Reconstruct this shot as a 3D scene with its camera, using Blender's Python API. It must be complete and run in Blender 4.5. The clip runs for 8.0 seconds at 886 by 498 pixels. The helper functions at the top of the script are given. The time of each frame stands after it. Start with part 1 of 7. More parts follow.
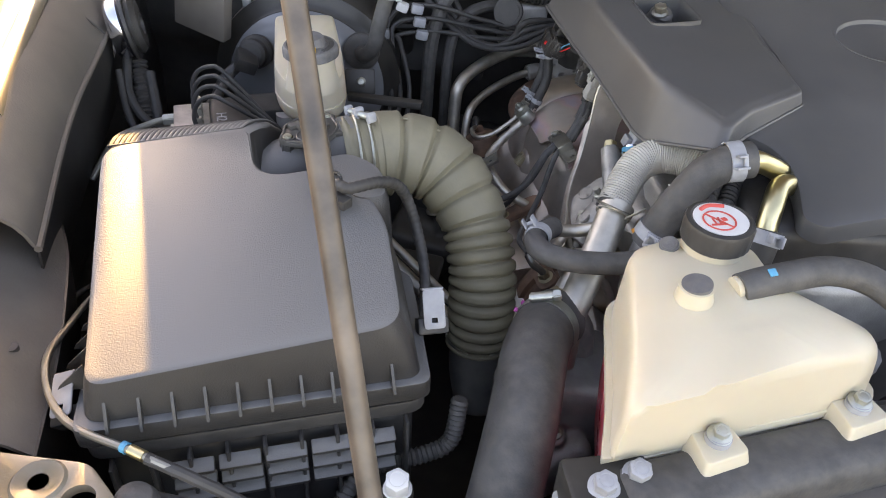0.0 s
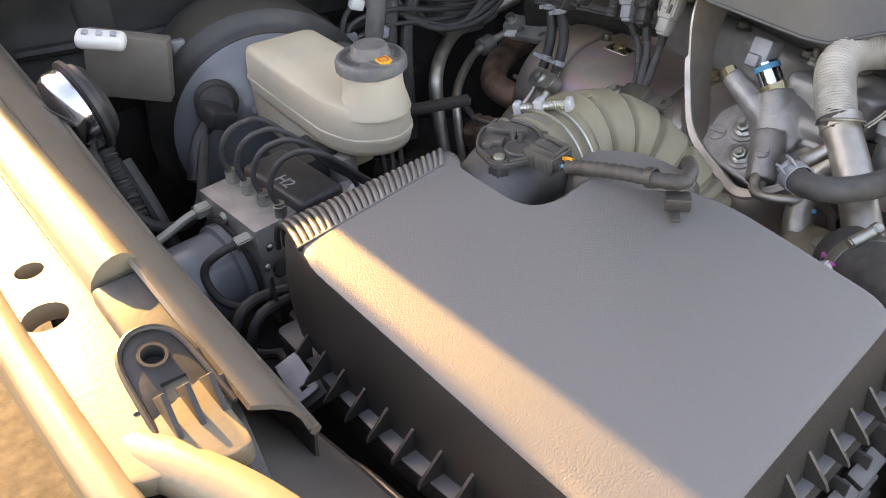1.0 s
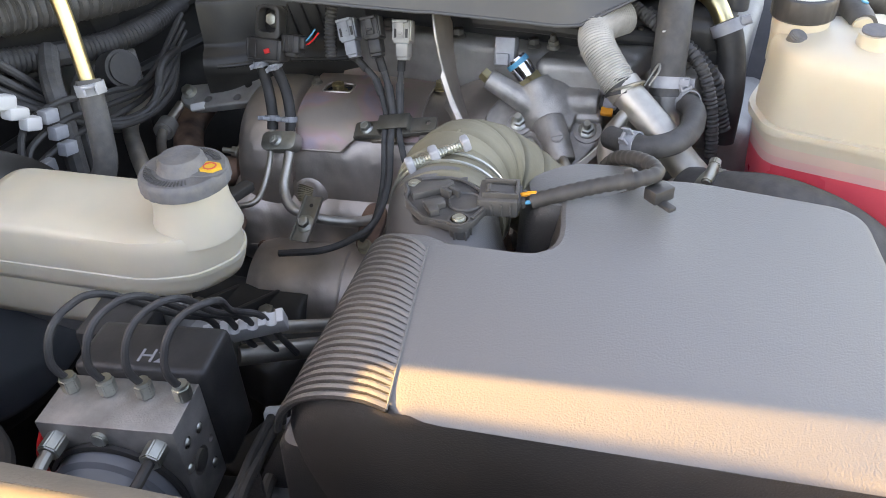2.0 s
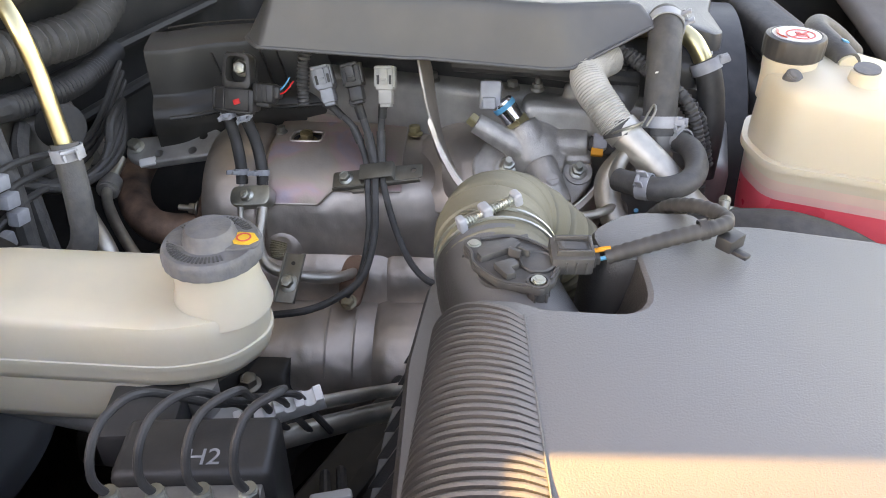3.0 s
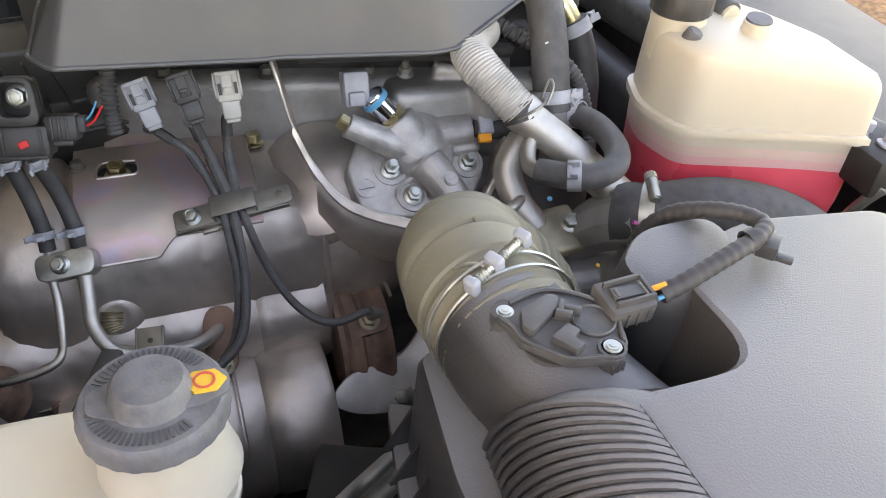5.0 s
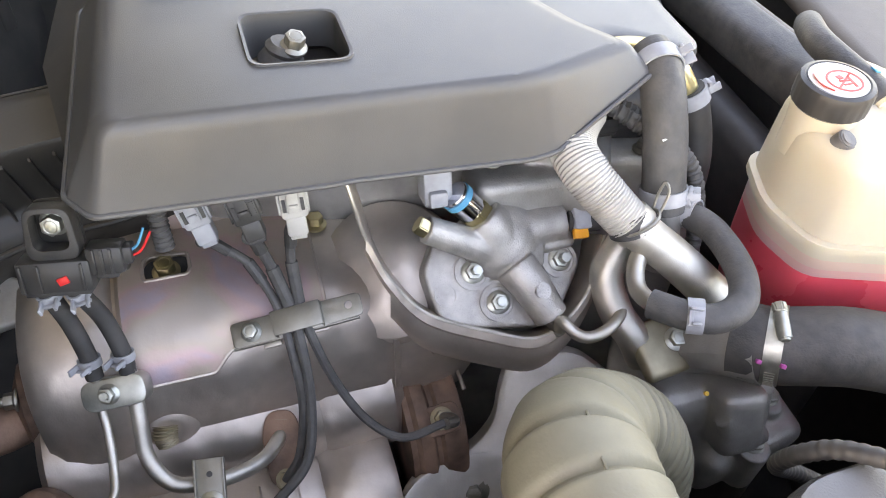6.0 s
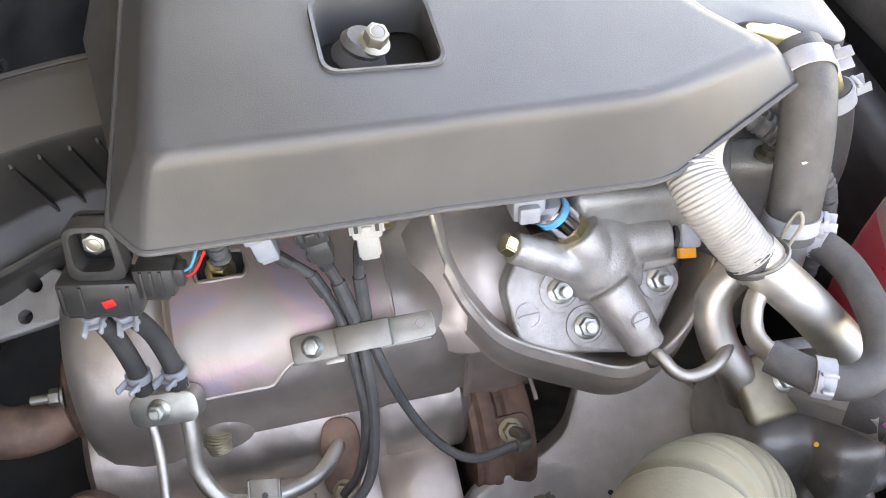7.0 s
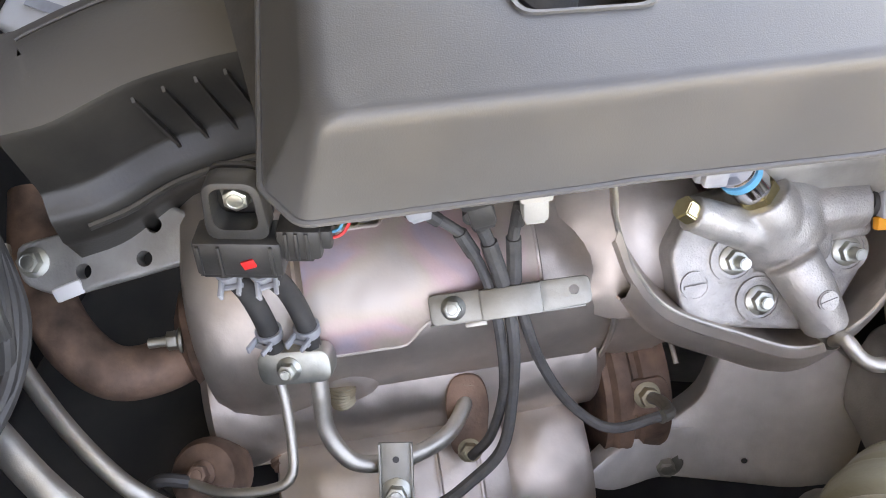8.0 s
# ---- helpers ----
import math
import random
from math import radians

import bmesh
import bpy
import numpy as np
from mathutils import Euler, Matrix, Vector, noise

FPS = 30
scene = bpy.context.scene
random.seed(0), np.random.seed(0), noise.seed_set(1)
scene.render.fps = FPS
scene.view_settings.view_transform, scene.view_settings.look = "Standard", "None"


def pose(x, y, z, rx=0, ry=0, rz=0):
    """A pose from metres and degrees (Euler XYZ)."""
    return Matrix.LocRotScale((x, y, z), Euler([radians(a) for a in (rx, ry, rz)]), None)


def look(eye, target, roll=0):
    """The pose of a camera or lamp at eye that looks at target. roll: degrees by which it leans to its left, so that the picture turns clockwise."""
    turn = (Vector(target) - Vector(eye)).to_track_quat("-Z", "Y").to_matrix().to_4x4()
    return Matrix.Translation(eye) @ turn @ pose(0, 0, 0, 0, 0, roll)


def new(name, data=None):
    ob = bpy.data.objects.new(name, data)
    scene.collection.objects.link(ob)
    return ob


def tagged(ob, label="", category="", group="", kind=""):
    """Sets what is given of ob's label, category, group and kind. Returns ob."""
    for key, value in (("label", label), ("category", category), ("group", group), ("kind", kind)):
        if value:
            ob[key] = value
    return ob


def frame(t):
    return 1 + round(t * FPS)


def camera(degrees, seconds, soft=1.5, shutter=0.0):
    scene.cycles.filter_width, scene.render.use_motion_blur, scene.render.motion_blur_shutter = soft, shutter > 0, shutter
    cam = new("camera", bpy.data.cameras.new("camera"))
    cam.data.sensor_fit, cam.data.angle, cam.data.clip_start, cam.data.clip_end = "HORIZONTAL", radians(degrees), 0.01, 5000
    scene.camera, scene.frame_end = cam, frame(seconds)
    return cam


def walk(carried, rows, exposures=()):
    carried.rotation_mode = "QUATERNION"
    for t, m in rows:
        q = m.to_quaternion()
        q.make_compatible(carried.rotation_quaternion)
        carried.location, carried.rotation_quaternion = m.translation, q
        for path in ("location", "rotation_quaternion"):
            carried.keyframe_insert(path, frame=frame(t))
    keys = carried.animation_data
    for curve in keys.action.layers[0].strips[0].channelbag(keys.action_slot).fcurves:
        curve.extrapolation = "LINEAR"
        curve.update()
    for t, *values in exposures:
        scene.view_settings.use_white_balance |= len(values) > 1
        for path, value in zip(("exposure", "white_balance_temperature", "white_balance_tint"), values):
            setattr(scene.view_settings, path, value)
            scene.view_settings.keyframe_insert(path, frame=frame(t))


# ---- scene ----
# ---- camera and walk ----
cam = camera(59.3, 8.0, soft=1.0)
PATH = [
    (0, (0.077, 0.102, 1.576), (0.076, 1.677, 0.343), 3.2),
    (0.5, (-0.136, 0.171, 1.505), (0.287, 1.721, 0.313), 3.1),
    (1, (-0.306, 0.327, 1.48), (0.342, 1.781, 0.27), -2.6),
    (1.5, (-0.373, 0.466, 1.476), (0.729, 1.611, 0.262), -0.0),
    (2, (-0.44, 0.563, 1.474), (0.991, 1.308, 0.292), -3.2),
    (2.2, (-0.464, 0.59, 1.489), (1.049, 1.241, 0.354), -2.3),
    (3.3, (-0.438, 0.738, 1.466), (1.169, 1.02, 0.309), -0.1),
    (3.5, (-0.431, 0.777, 1.456), (1.196, 0.858, 0.297), 0.2),
    (4, (-0.415, 0.862, 1.447), (1.201, 0.645, 0.289), 2.3),
    (4.2, (-0.405, 0.867, 1.453), (1.209, 0.641, 0.294), 2.6),
    (5.3, (-0.275, 0.865, 1.477), (1.246, 0.62, 0.202), 4.1),
    (5.5, (-0.233, 0.874, 1.498), (1.268, 0.64, 0.197), 4.4),
    (6, (-0.145, 0.897, 1.54), (1.224, 0.728, 0.092), 3.5),
    (6.5, (-0.088, 0.908, 1.53), (1.13, 0.79, -0.052), 3.5),
    (7, (-0.033, 0.921, 1.542), (1.123, 0.859, -0.089), 3.4),
    (7.5, (-0.003, 0.942, 1.539), (1.019, 0.948, -0.18), 1.8),
    (8, (0.029, 0.988, 1.515), (0.946, 1.037, -0.262), 0.7),
]
EXPOSURES = [(0.0, 2.76, 9400, 26), (0.5, 2.94, 9800, 27), (1.0, 2.88, 9700, 26), (1.5, 2.78, 9400, 24), (2.0, 3.06, 9100, 24), (3.5, 3.16, 9700, 25), (4.0, 3.14, 9500, 24), (5.5, 3.38, 9700, 26), (6.0, 3.72, 9800, 26), (6.5, 3.96, 9900, 26), (7.0, 4.10, 9900, 26), (8.0, 4.10, 10100, 27)]
walk(cam, [(t, look(eye, target, roll)) for t, eye, target, roll in PATH], EXPOSURES)

# ---- world and sun ----
SUN_FROM = Vector((-0.68, 2.23, 1.0)).normalized()
world = bpy.data.worlds.new("open_sky")
scene.world = world
world.use_nodes = True
sky = world.node_tree.nodes.new("ShaderNodeTexSky")
sky.sky_type = "NISHITA"
sky.sun_disc = False
sky.sun_elevation = math.asin(SUN_FROM.z)
sky.sun_rotation = math.atan2(SUN_FROM.x, SUN_FROM.y)
back = world.node_tree.nodes["Background"]
back.inputs["Strength"].default_value = 0.15
world.node_tree.links.new(sky.outputs[0], back.inputs["Color"])
sun = new("sun", bpy.data.lights.new("sun", "SUN"))
sun.data.energy, sun.data.angle, sun.data.color = 4.8, radians(0.6), (1.0, 0.71, 0.28)
sun.matrix_world = look(SUN_FROM * 10, (0, 0, 0))
scene.view_settings.exposure = 0.0


# ---- materials ----
def material(name, colour, rough=0.5, metal=0.0, vary=0.25, scale=30.0, grain=0.0, grain_scale=900.0, dust=0.0,
             dust_colour=(0.24, 0.21, 0.17), tint=None, coat=0.0, sub=0.0, rough_vary=0.12, trans=0.0, ior=1.45, wave=0.0, dusty_lit_top=None):
    """A surface with stains, fine grain relief and, where asked, dust that lies on it and a top painted paler."""
    m = bpy.data.materials.new(name)
    m.use_nodes = True
    nt = m.node_tree
    n, l = nt.nodes, nt.links
    b = n["Principled BSDF"]
    co = n.new("ShaderNodeTexCoord")
    big = n.new("ShaderNodeTexNoise")
    big.inputs["Scale"].default_value, big.inputs["Detail"].default_value = scale, 6
    fine = n.new("ShaderNodeTexNoise")
    fine.inputs["Scale"].default_value, fine.inputs["Detail"].default_value = grain_scale, 3
    for t in (big, fine):
        l.new(co.outputs["Object"], t.inputs["Vector"])
    mix = n.new("ShaderNodeMix")
    mix.data_type = "RGBA"
    lo = [c * (1 - vary) for c in colour]
    hi = [min(1, c * (1 + vary)) for c in (tint or colour)]
    mix.inputs[6].default_value, mix.inputs[7].default_value = (*lo, 1), (*hi, 1)
    ramp = n.new("ShaderNodeMapRange")
    ramp.inputs[1].default_value, ramp.inputs[2].default_value = 0.32, 0.68
    l.new(big.outputs[0], ramp.inputs[0])
    l.new(ramp.outputs[0], mix.inputs[0])
    out = mix.outputs[2]
    if dust:
        spots = n.new("ShaderNodeTexNoise")
        spots.inputs["Scale"].default_value, spots.inputs["Detail"].default_value = scale * 2.3, 8
        l.new(co.outputs["Object"], spots.inputs["Vector"])
        amount = n.new("ShaderNodeMapRange")
        amount.inputs[1].default_value, amount.inputs[2].default_value = 0.38, 0.75
        amount.inputs[3].default_value, amount.inputs[4].default_value = dust * 0.25, dust
        l.new(spots.outputs[0], amount.inputs[0])
        lay = n.new("ShaderNodeMix")
        lay.data_type = "RGBA"
        lay.inputs[7].default_value = (*dust_colour, 1)
        l.new(amount.outputs[0], lay.inputs[0])
        l.new(out, lay.inputs[6])
        out = lay.outputs[2]
    if dusty_lit_top:
        # dust pales the upward faces; the walls' shade is in the colour too
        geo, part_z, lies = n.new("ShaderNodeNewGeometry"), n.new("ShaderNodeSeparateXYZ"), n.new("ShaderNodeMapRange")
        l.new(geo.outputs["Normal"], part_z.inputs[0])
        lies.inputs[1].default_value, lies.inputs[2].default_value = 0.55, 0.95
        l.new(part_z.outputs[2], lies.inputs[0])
        top_mix = n.new("ShaderNodeMix")
        top_mix.data_type = "RGBA"
        top_mix.inputs[7].default_value = (*dusty_lit_top, 1)
        l.new(lies.outputs[0], top_mix.inputs[0])
        l.new(out, top_mix.inputs[6])
        out = top_mix.outputs[2]
    l.new(out, b.inputs["Base Color"])
    rr = n.new("ShaderNodeMapRange")
    rr.inputs[3].default_value, rr.inputs[4].default_value = max(0.03, rough - rough_vary), min(1, rough + rough_vary)
    l.new(big.outputs[0], rr.inputs[0])
    l.new(rr.outputs[0], b.inputs["Roughness"])
    b.inputs["Metallic"].default_value = metal
    b.inputs["Coat Weight"].default_value = coat
    b.inputs["IOR"].default_value = ior
    b.inputs["Transmission Weight"].default_value = trans
    if sub:
        b.inputs["Subsurface Weight"].default_value = sub
        b.inputs["Subsurface Radius"].default_value = (0.03, 0.022, 0.014)
        b.inputs["Subsurface Scale"].default_value = 0.4
    if grain:
        bump = n.new("ShaderNodeBump")
        bump.inputs["Strength"].default_value, bump.inputs["Distance"].default_value = grain, 0.0006
        l.new(fine.outputs[0], bump.inputs["Height"])
        l.new(bump.outputs[0], b.inputs["Normal"])
        if wave:
            slow = n.new("ShaderNodeTexNoise")
            slow.inputs["Scale"].default_value, slow.inputs["Detail"].default_value = 22, 2
            l.new(co.outputs["Object"], slow.inputs["Vector"])
            dent = n.new("ShaderNodeBump")
            dent.inputs["Strength"].default_value, dent.inputs["Distance"].default_value = wave, 0.006
            l.new(slow.outputs[0], dent.inputs["Height"])
            l.new(dent.outputs[0], bump.inputs["Normal"])
    return m


M_BOX = material("textured_box_plastic", (0.026, 0.026, 0.027), 0.42, grain=0.65, grain_scale=850, dust=0.12, vary=0.2, scale=7, dusty_lit_top=(0.158, 0.156, 0.153))
M_BLACK = material("black_plastic", (0.032, 0.032, 0.033), 0.42, grain=0.2, grain_scale=500, dust=0.10)
M_COVER = material("engine_cover_plastic", (0.076, 0.077, 0.080), 0.36, grain=0.22, grain_scale=1300, vary=0.14, scale=9, dust=0.12)
M_RUBBER = material("black_rubber", (0.034, 0.034, 0.035), 0.55, grain=0.25, grain_scale=300, dust=0.14)
M_HOSE = material("grey_rubber_hose", (0.062, 0.062, 0.063), 0.58, grain=0.5, grain_scale=500, dust=0.22, vary=0.3, scale=45)
M_OLIVE = material("olive_rubber", (0.215, 0.193, 0.130), 0.58, grain=0.45, grain_scale=420, vary=0.18, scale=22, dust=0.25)
M_SHIELD = material("heat_shield_steel", (0.60, 0.54, 0.485), 0.47, metal=0.84, vary=0.20, tint=(0.64, 0.555, 0.49), scale=16, grain=0.22, grain_scale=380, rough_vary=0.16, wave=0.9, dust=0.26, dust_colour=(0.36, 0.29, 0.24))
M_SHIELD2 = material("dull_shield_steel", (0.70, 0.67, 0.63), 0.50, metal=0.35, vary=0.16, scale=22, grain=0.4, grain_scale=420, dust=0.2, dust_colour=(0.40, 0.36, 0.32), wave=0.6)
M_STEEL = material("pipe_steel", (0.56, 0.53, 0.47), 0.48, metal=0.95, vary=0.2, scale=40, grain=0.2, dust=0.15)
M_ZINC = material("zinc_plated_steel", (0.50, 0.51, 0.46), 0.42, metal=0.95, vary=0.22, scale=60, grain=0.15, grain_scale=700, dust=0.15)
M_BRACKET = material("bracket_steel", (0.31, 0.30, 0.265), 0.46, metal=0.85, vary=0.22, scale=40, grain=0.2, grain_scale=600, dust=0.2)
M_ALU = material("cast_aluminium", (0.47, 0.45, 0.42), 0.52, metal=0.7, vary=0.28, scale=34, grain=0.6, grain_scale=750, dust=0.32, dust_colour=(0.15, 0.125, 0.105))
M_ALU2 = material("dark_cast_aluminium", (0.38, 0.37, 0.35), 0.50, metal=0.55, vary=0.28, scale=24, grain=0.5, grain_scale=600, dust=0.2)
M_RUST = material("rusty_cast_iron", (0.135, 0.082, 0.064), 0.60, metal=0.35, vary=0.45, tint=(0.24, 0.145, 0.105), scale=30, grain=0.5, grain_scale=400, dust=0.1)
M_GOLD = material("yellow_zinc", (0.60, 0.52, 0.31), 0.32, metal=1.0, vary=0.2, scale=30)
M_WHITE = material("white_sleeve", (0.40, 0.385, 0.35), 0.55, vary=0.16, scale=50, grain=0.3, dust=0.15)
M_CLIP = material("pale_grey_clip", (0.34, 0.35, 0.37), 0.42, vary=0.18, scale=60, dust=0.15)
M_TANK = material("cream_tank_plastic", (0.62, 0.56, 0.435), 0.34, sub=0.35, vary=0.08, tint=(0.59, 0.505, 0.375), scale=10, grain=0.12, grain_scale=220, dust=0.06)
M_RED = material("red_coolant_behind_plastic", (0.87, 0.085, 0.12), 0.30, sub=0.3, vary=0.12, tint=(0.85, 0.12, 0.15), scale=10)
M_PALE = material("faintly_stained_plastic", (0.69, 0.49, 0.40), 0.34, sub=0.35, vary=0.10, scale=9)
M_PINK = material("coolant_stained_plastic", (0.76, 0.42, 0.38), 0.34, sub=0.3, vary=0.12, scale=9)
M_RES = material("brake_reservoir_plastic", (0.66, 0.585, 0.455), 0.34, sub=0.35, vary=0.10, tint=(0.66, 0.56, 0.41), scale=12, grain=0.1, grain_scale=260, dust=0.05)
M_CAP = material("grey_cap_plastic", (0.115, 0.117, 0.125), 0.55, grain=0.5, grain_scale=600, dust=0.45, vary=0.3, scale=60)
M_YELLOW = material("yellow_print", (0.80, 0.45, 0.05), 0.5, vary=0.05)
M_LABEL = material("white_label", (0.66, 0.65, 0.63), 0.45, vary=0.04)
M_REDINK = material("red_print", (0.65, 0.09, 0.07), 0.45, vary=0.05)
M_BLUE = material("blue_plastic", (0.05, 0.32, 0.50), 0.4, vary=0.08)
M_REDMARK = material("red_lock_tab", (0.75, 0.03, 0.03), 0.4, vary=0.05)
M_MAGENTA = material("magenta_paint_mark", (0.55, 0.10, 0.35), 0.5, vary=0.1)
M_ORANGE = material("orange_wire", (0.85, 0.33, 0.03), 0.45, vary=0.08)
M_PAINT = material("body_paint", (0.165, 0.142, 0.105), 0.42, coat=0.25, vary=0.14, scale=10, grain=0.35, grain_scale=260, dust=0.2, dust_colour=(0.42, 0.36, 0.27))
M_PANEL = material("dusty_splash_panel", (0.135, 0.118, 0.102), 0.62, vary=0.12, scale=14, grain=0.4, grain_scale=420, dust=0.25)
M_DARK = material("dark_paint", (0.020, 0.0195, 0.019), 0.52, vary=0.3, scale=12, dust=0.12)
M_FIRE = material("firewall_paint", (0.026, 0.025, 0.024), 0.48, vary=0.3, scale=10, dust=0.15)
M_BOOST = material("booster_satin_paint", (0.175, 0.185, 0.20), 0.32, vary=0.12, scale=8, coat=0.3, dust=0.12)
M_CHROME = material("chrome", (0.75, 0.76, 0.80), 0.15, metal=1.0, vary=0.1)
M_LENS = material("lamp_lens", (0.75, 0.75, 0.74), 0.15, vary=0.05, coat=0.5)
M_GROUND = material("gravel_ground", (0.040, 0.034, 0.028), 0.9, vary=0.75, scale=30, grain=1.0, grain_scale=140)
M_ROD = material("prop_rod_steel", (0.075, 0.070, 0.070), 0.42, metal=0.4, vary=0.45, scale=30, tint=(0.13, 0.105, 0.085), dust=0.2)

M_DUCT = material("dusty_duct_plastic", (0.015, 0.0145, 0.014), 0.36, vary=0.3, scale=10, grain=0.15, grain_scale=400, dust=0.12, dusty_lit_top=(0.082, 0.074, 0.066))
M_SENSOR = material("dusty_sensor_plastic", (0.062, 0.060, 0.058), 0.45, vary=0.2, scale=40, grain=0.25, grain_scale=600, dust=0.22)
M_DULLGOLD = material("dull_yellow_zinc", (0.40, 0.35, 0.25), 0.52, metal=0.8, vary=0.25, scale=40, dust=0.2)


def heat_tinted(name, steel):
    """Pressed steel with the pink, violet and straw bloom that heat leaves on it."""
    m = material(name, steel, 0.56, metal=0.72, vary=0.16, scale=14, grain=0.25, grain_scale=380, rough_vary=0.14, wave=0.7, dust=0.3, dust_colour=(0.36, 0.27, 0.22))
    n, l = m.node_tree.nodes, m.node_tree.links
    b = n["Principled BSDF"]
    old = b.inputs["Base Color"].links[0].from_socket
    co, cloud, bloom, mix = n.new("ShaderNodeTexCoord"), n.new("ShaderNodeTexNoise"), n.new("ShaderNodeValToRGB"), n.new("ShaderNodeMix")
    cloud.inputs["Scale"].default_value, cloud.inputs["Detail"].default_value, cloud.inputs["Distortion"].default_value = 13, 3, 0.6
    l.new(co.outputs["Object"], cloud.inputs["Vector"])
    l.new(cloud.outputs[0], bloom.inputs[0])
    stops = ((0.40, (0.52, 0.46, 0.41, 1)), (0.50, (0.56, 0.45, 0.36, 1)), (0.57, (0.66, 0.41, 0.42, 1)), (0.63, (0.53, 0.43, 0.56, 1)), (0.72, (0.55, 0.48, 0.44, 1)))
    ramp = bloom.color_ramp
    while len(ramp.elements) < len(stops):
        ramp.elements.new(0.5)
    for e, (at, colour) in zip(ramp.elements, stops):
        e.position, e.color = at, colour
    mix.data_type = "RGBA"
    mix.inputs[0].default_value = 0.6
    l.new(old, mix.inputs[6])
    l.new(bloom.outputs[0], mix.inputs[7])
    l.new(mix.outputs[2], b.inputs["Base Color"])
    return m


M_TINTED = heat_tinted("heat_tinted_steel", (0.58, 0.50, 0.43))

# ---- builders ----
def thing(name, at, label, category, group="", kind=""):
    ob = new(name)
    ob.location = at
    ob.empty_display_size = 0.02
    return tagged(ob, label, category, group, kind)


def root_of(ob):
    while ob.parent:
        ob = ob.parent
    return ob


def part(name, bm, mat, parent, label="", smooth=35):
    """Links a bmesh, given in world places, as one mesh under a thing or under a part."""
    base = Vector(root_of(parent).location)
    bmesh.ops.translate(bm, verts=bm.verts, vec=-base)
    ob = plain(name, bm, mat, smooth)
    ob.parent = parent
    if label:
        ob["label"] = label
    return ob


def plain(name, bm, mat, smooth=35):
    me = bpy.data.meshes.new(name)
    bmesh.ops.recalc_face_normals(bm, faces=bm.faces)
    lim = radians(smooth)
    for f in bm.faces:
        f.smooth = True
    for e in bm.edges:
        if len(e.link_faces) == 2 and e.calc_face_angle(0) > lim:
            e.smooth = False
    bm.to_mesh(me)
    bm.free()
    me.materials.append(mat)
    return new(name, me)


def solo(name, bm, mat, label, category, group="", kind="", smooth=35):
    """A thing that is one mesh, with its origin at its lowest middle."""
    lo = Vector([min(v.co[i] for v in bm.verts) for i in range(3)])
    hi = Vector([max(v.co[i] for v in bm.verts) for i in range(3)])
    at = Vector(((lo.x + hi.x) / 2, (lo.y + hi.y) / 2, lo.z))
    bmesh.ops.translate(bm, verts=bm.verts, vec=-at)
    ob = plain(name, bm, mat, smooth)
    ob.location = at
    return tagged(ob, label, category, group, kind)


def join(*bms):
    out = bms[0]
    for b in bms[1:]:
        me = bpy.data.meshes.new("tmp")
        b.to_mesh(me)
        b.free()
        out.from_mesh(me)
        bpy.data.meshes.remove(me)
    return out


def bev(bm, w, seg=2, angle=30):
    bmesh.ops.recalc_face_normals(bm, faces=bm.faces)
    es = [e for e in bm.edges if len(e.link_faces) == 2 and e.calc_face_angle(0) > radians(angle)]
    if es and w > 0:
        bmesh.ops.bevel(bm, geom=es, offset=w, segments=seg, profile=0.5, affect="EDGES", clamp_overlap=True)
    return bm


def frame_of(z, x=None):
    """A turn whose z axis lies along z, and whose x axis lies as near to x as it can."""
    z = Vector(z).normalized()
    x = Vector(x or ((1, 0, 0) if abs(z.x) < 0.9 else (0, 1, 0)))
    x = (x - z * x.dot(z)).normalized()
    y = z.cross(x)
    return Matrix((x, y, z)).transposed().to_4x4()


def box(c, size, rot=(0, 0, 0), bevel=0.002, seg=2):
    bm = bmesh.new()
    bmesh.ops.create_cube(bm, size=1, matrix=Matrix.Diagonal((*size, 1)))
    bev(bm, bevel, seg)
    bm.transform(pose(*c, *rot))
    return bm


def boxm(m, size, bevel=0.002, seg=2):
    bm = bmesh.new()
    bmesh.ops.create_cube(bm, size=1, matrix=Matrix.Diagonal((*size, 1)))
    bev(bm, bevel, seg)
    bm.transform(m)
    return bm


def cyl(a, b, r, r2=None, seg=24, bevel=0.0, bseg=2):
    a, b = Vector(a), Vector(b)
    bm = bmesh.new()
    d = (b - a).length
    bmesh.ops.create_cone(bm, cap_ends=True, segments=seg, radius1=r, radius2=r if r2 is None else r2, depth=d)
    if bevel:
        bmesh.ops.bevel(bm, geom=[e for e in bm.edges if e.calc_face_angle(0) > 0.9], offset=bevel, segments=bseg, affect="EDGES")
    bm.transform(Matrix.Translation((a + b) / 2) @ frame_of(b - a))
    return bm


def lathe(at, axis, profile, seg=32, x=None):
    """Turns a profile of (radius, height) pairs round an axis from a place."""
    bm = bmesh.new()
    rings = []
    for r, h in profile:
        rings.append([bm.verts.new((r * math.cos(2 * math.pi * i / seg), r * math.sin(2 * math.pi * i / seg), h)) for i in range(seg)])
    for p, q in zip(rings, rings[1:]):
        for i in range(seg):
            bm.faces.new((p[i], p[(i + 1) % seg], q[(i + 1) % seg], q[i]))
    if abs(profile[0][0] - profile[-1][0]) < 2e-4:
        for i in range(seg):
            bm.faces.new((rings[-1][i], rings[-1][(i + 1) % seg], rings[0][(i + 1) % seg], rings[0][i]))
    else:
        for ring in (rings[0], rings[-1]):
            if ring[0].co.xy.length > 1e-5:
                bm.faces.new(ring)
    bmesh.ops.remove_doubles(bm, verts=bm.verts, dist=1e-6)
    bm.transform(Matrix.Translation(at) @ frame_of(axis, x))
    return bm


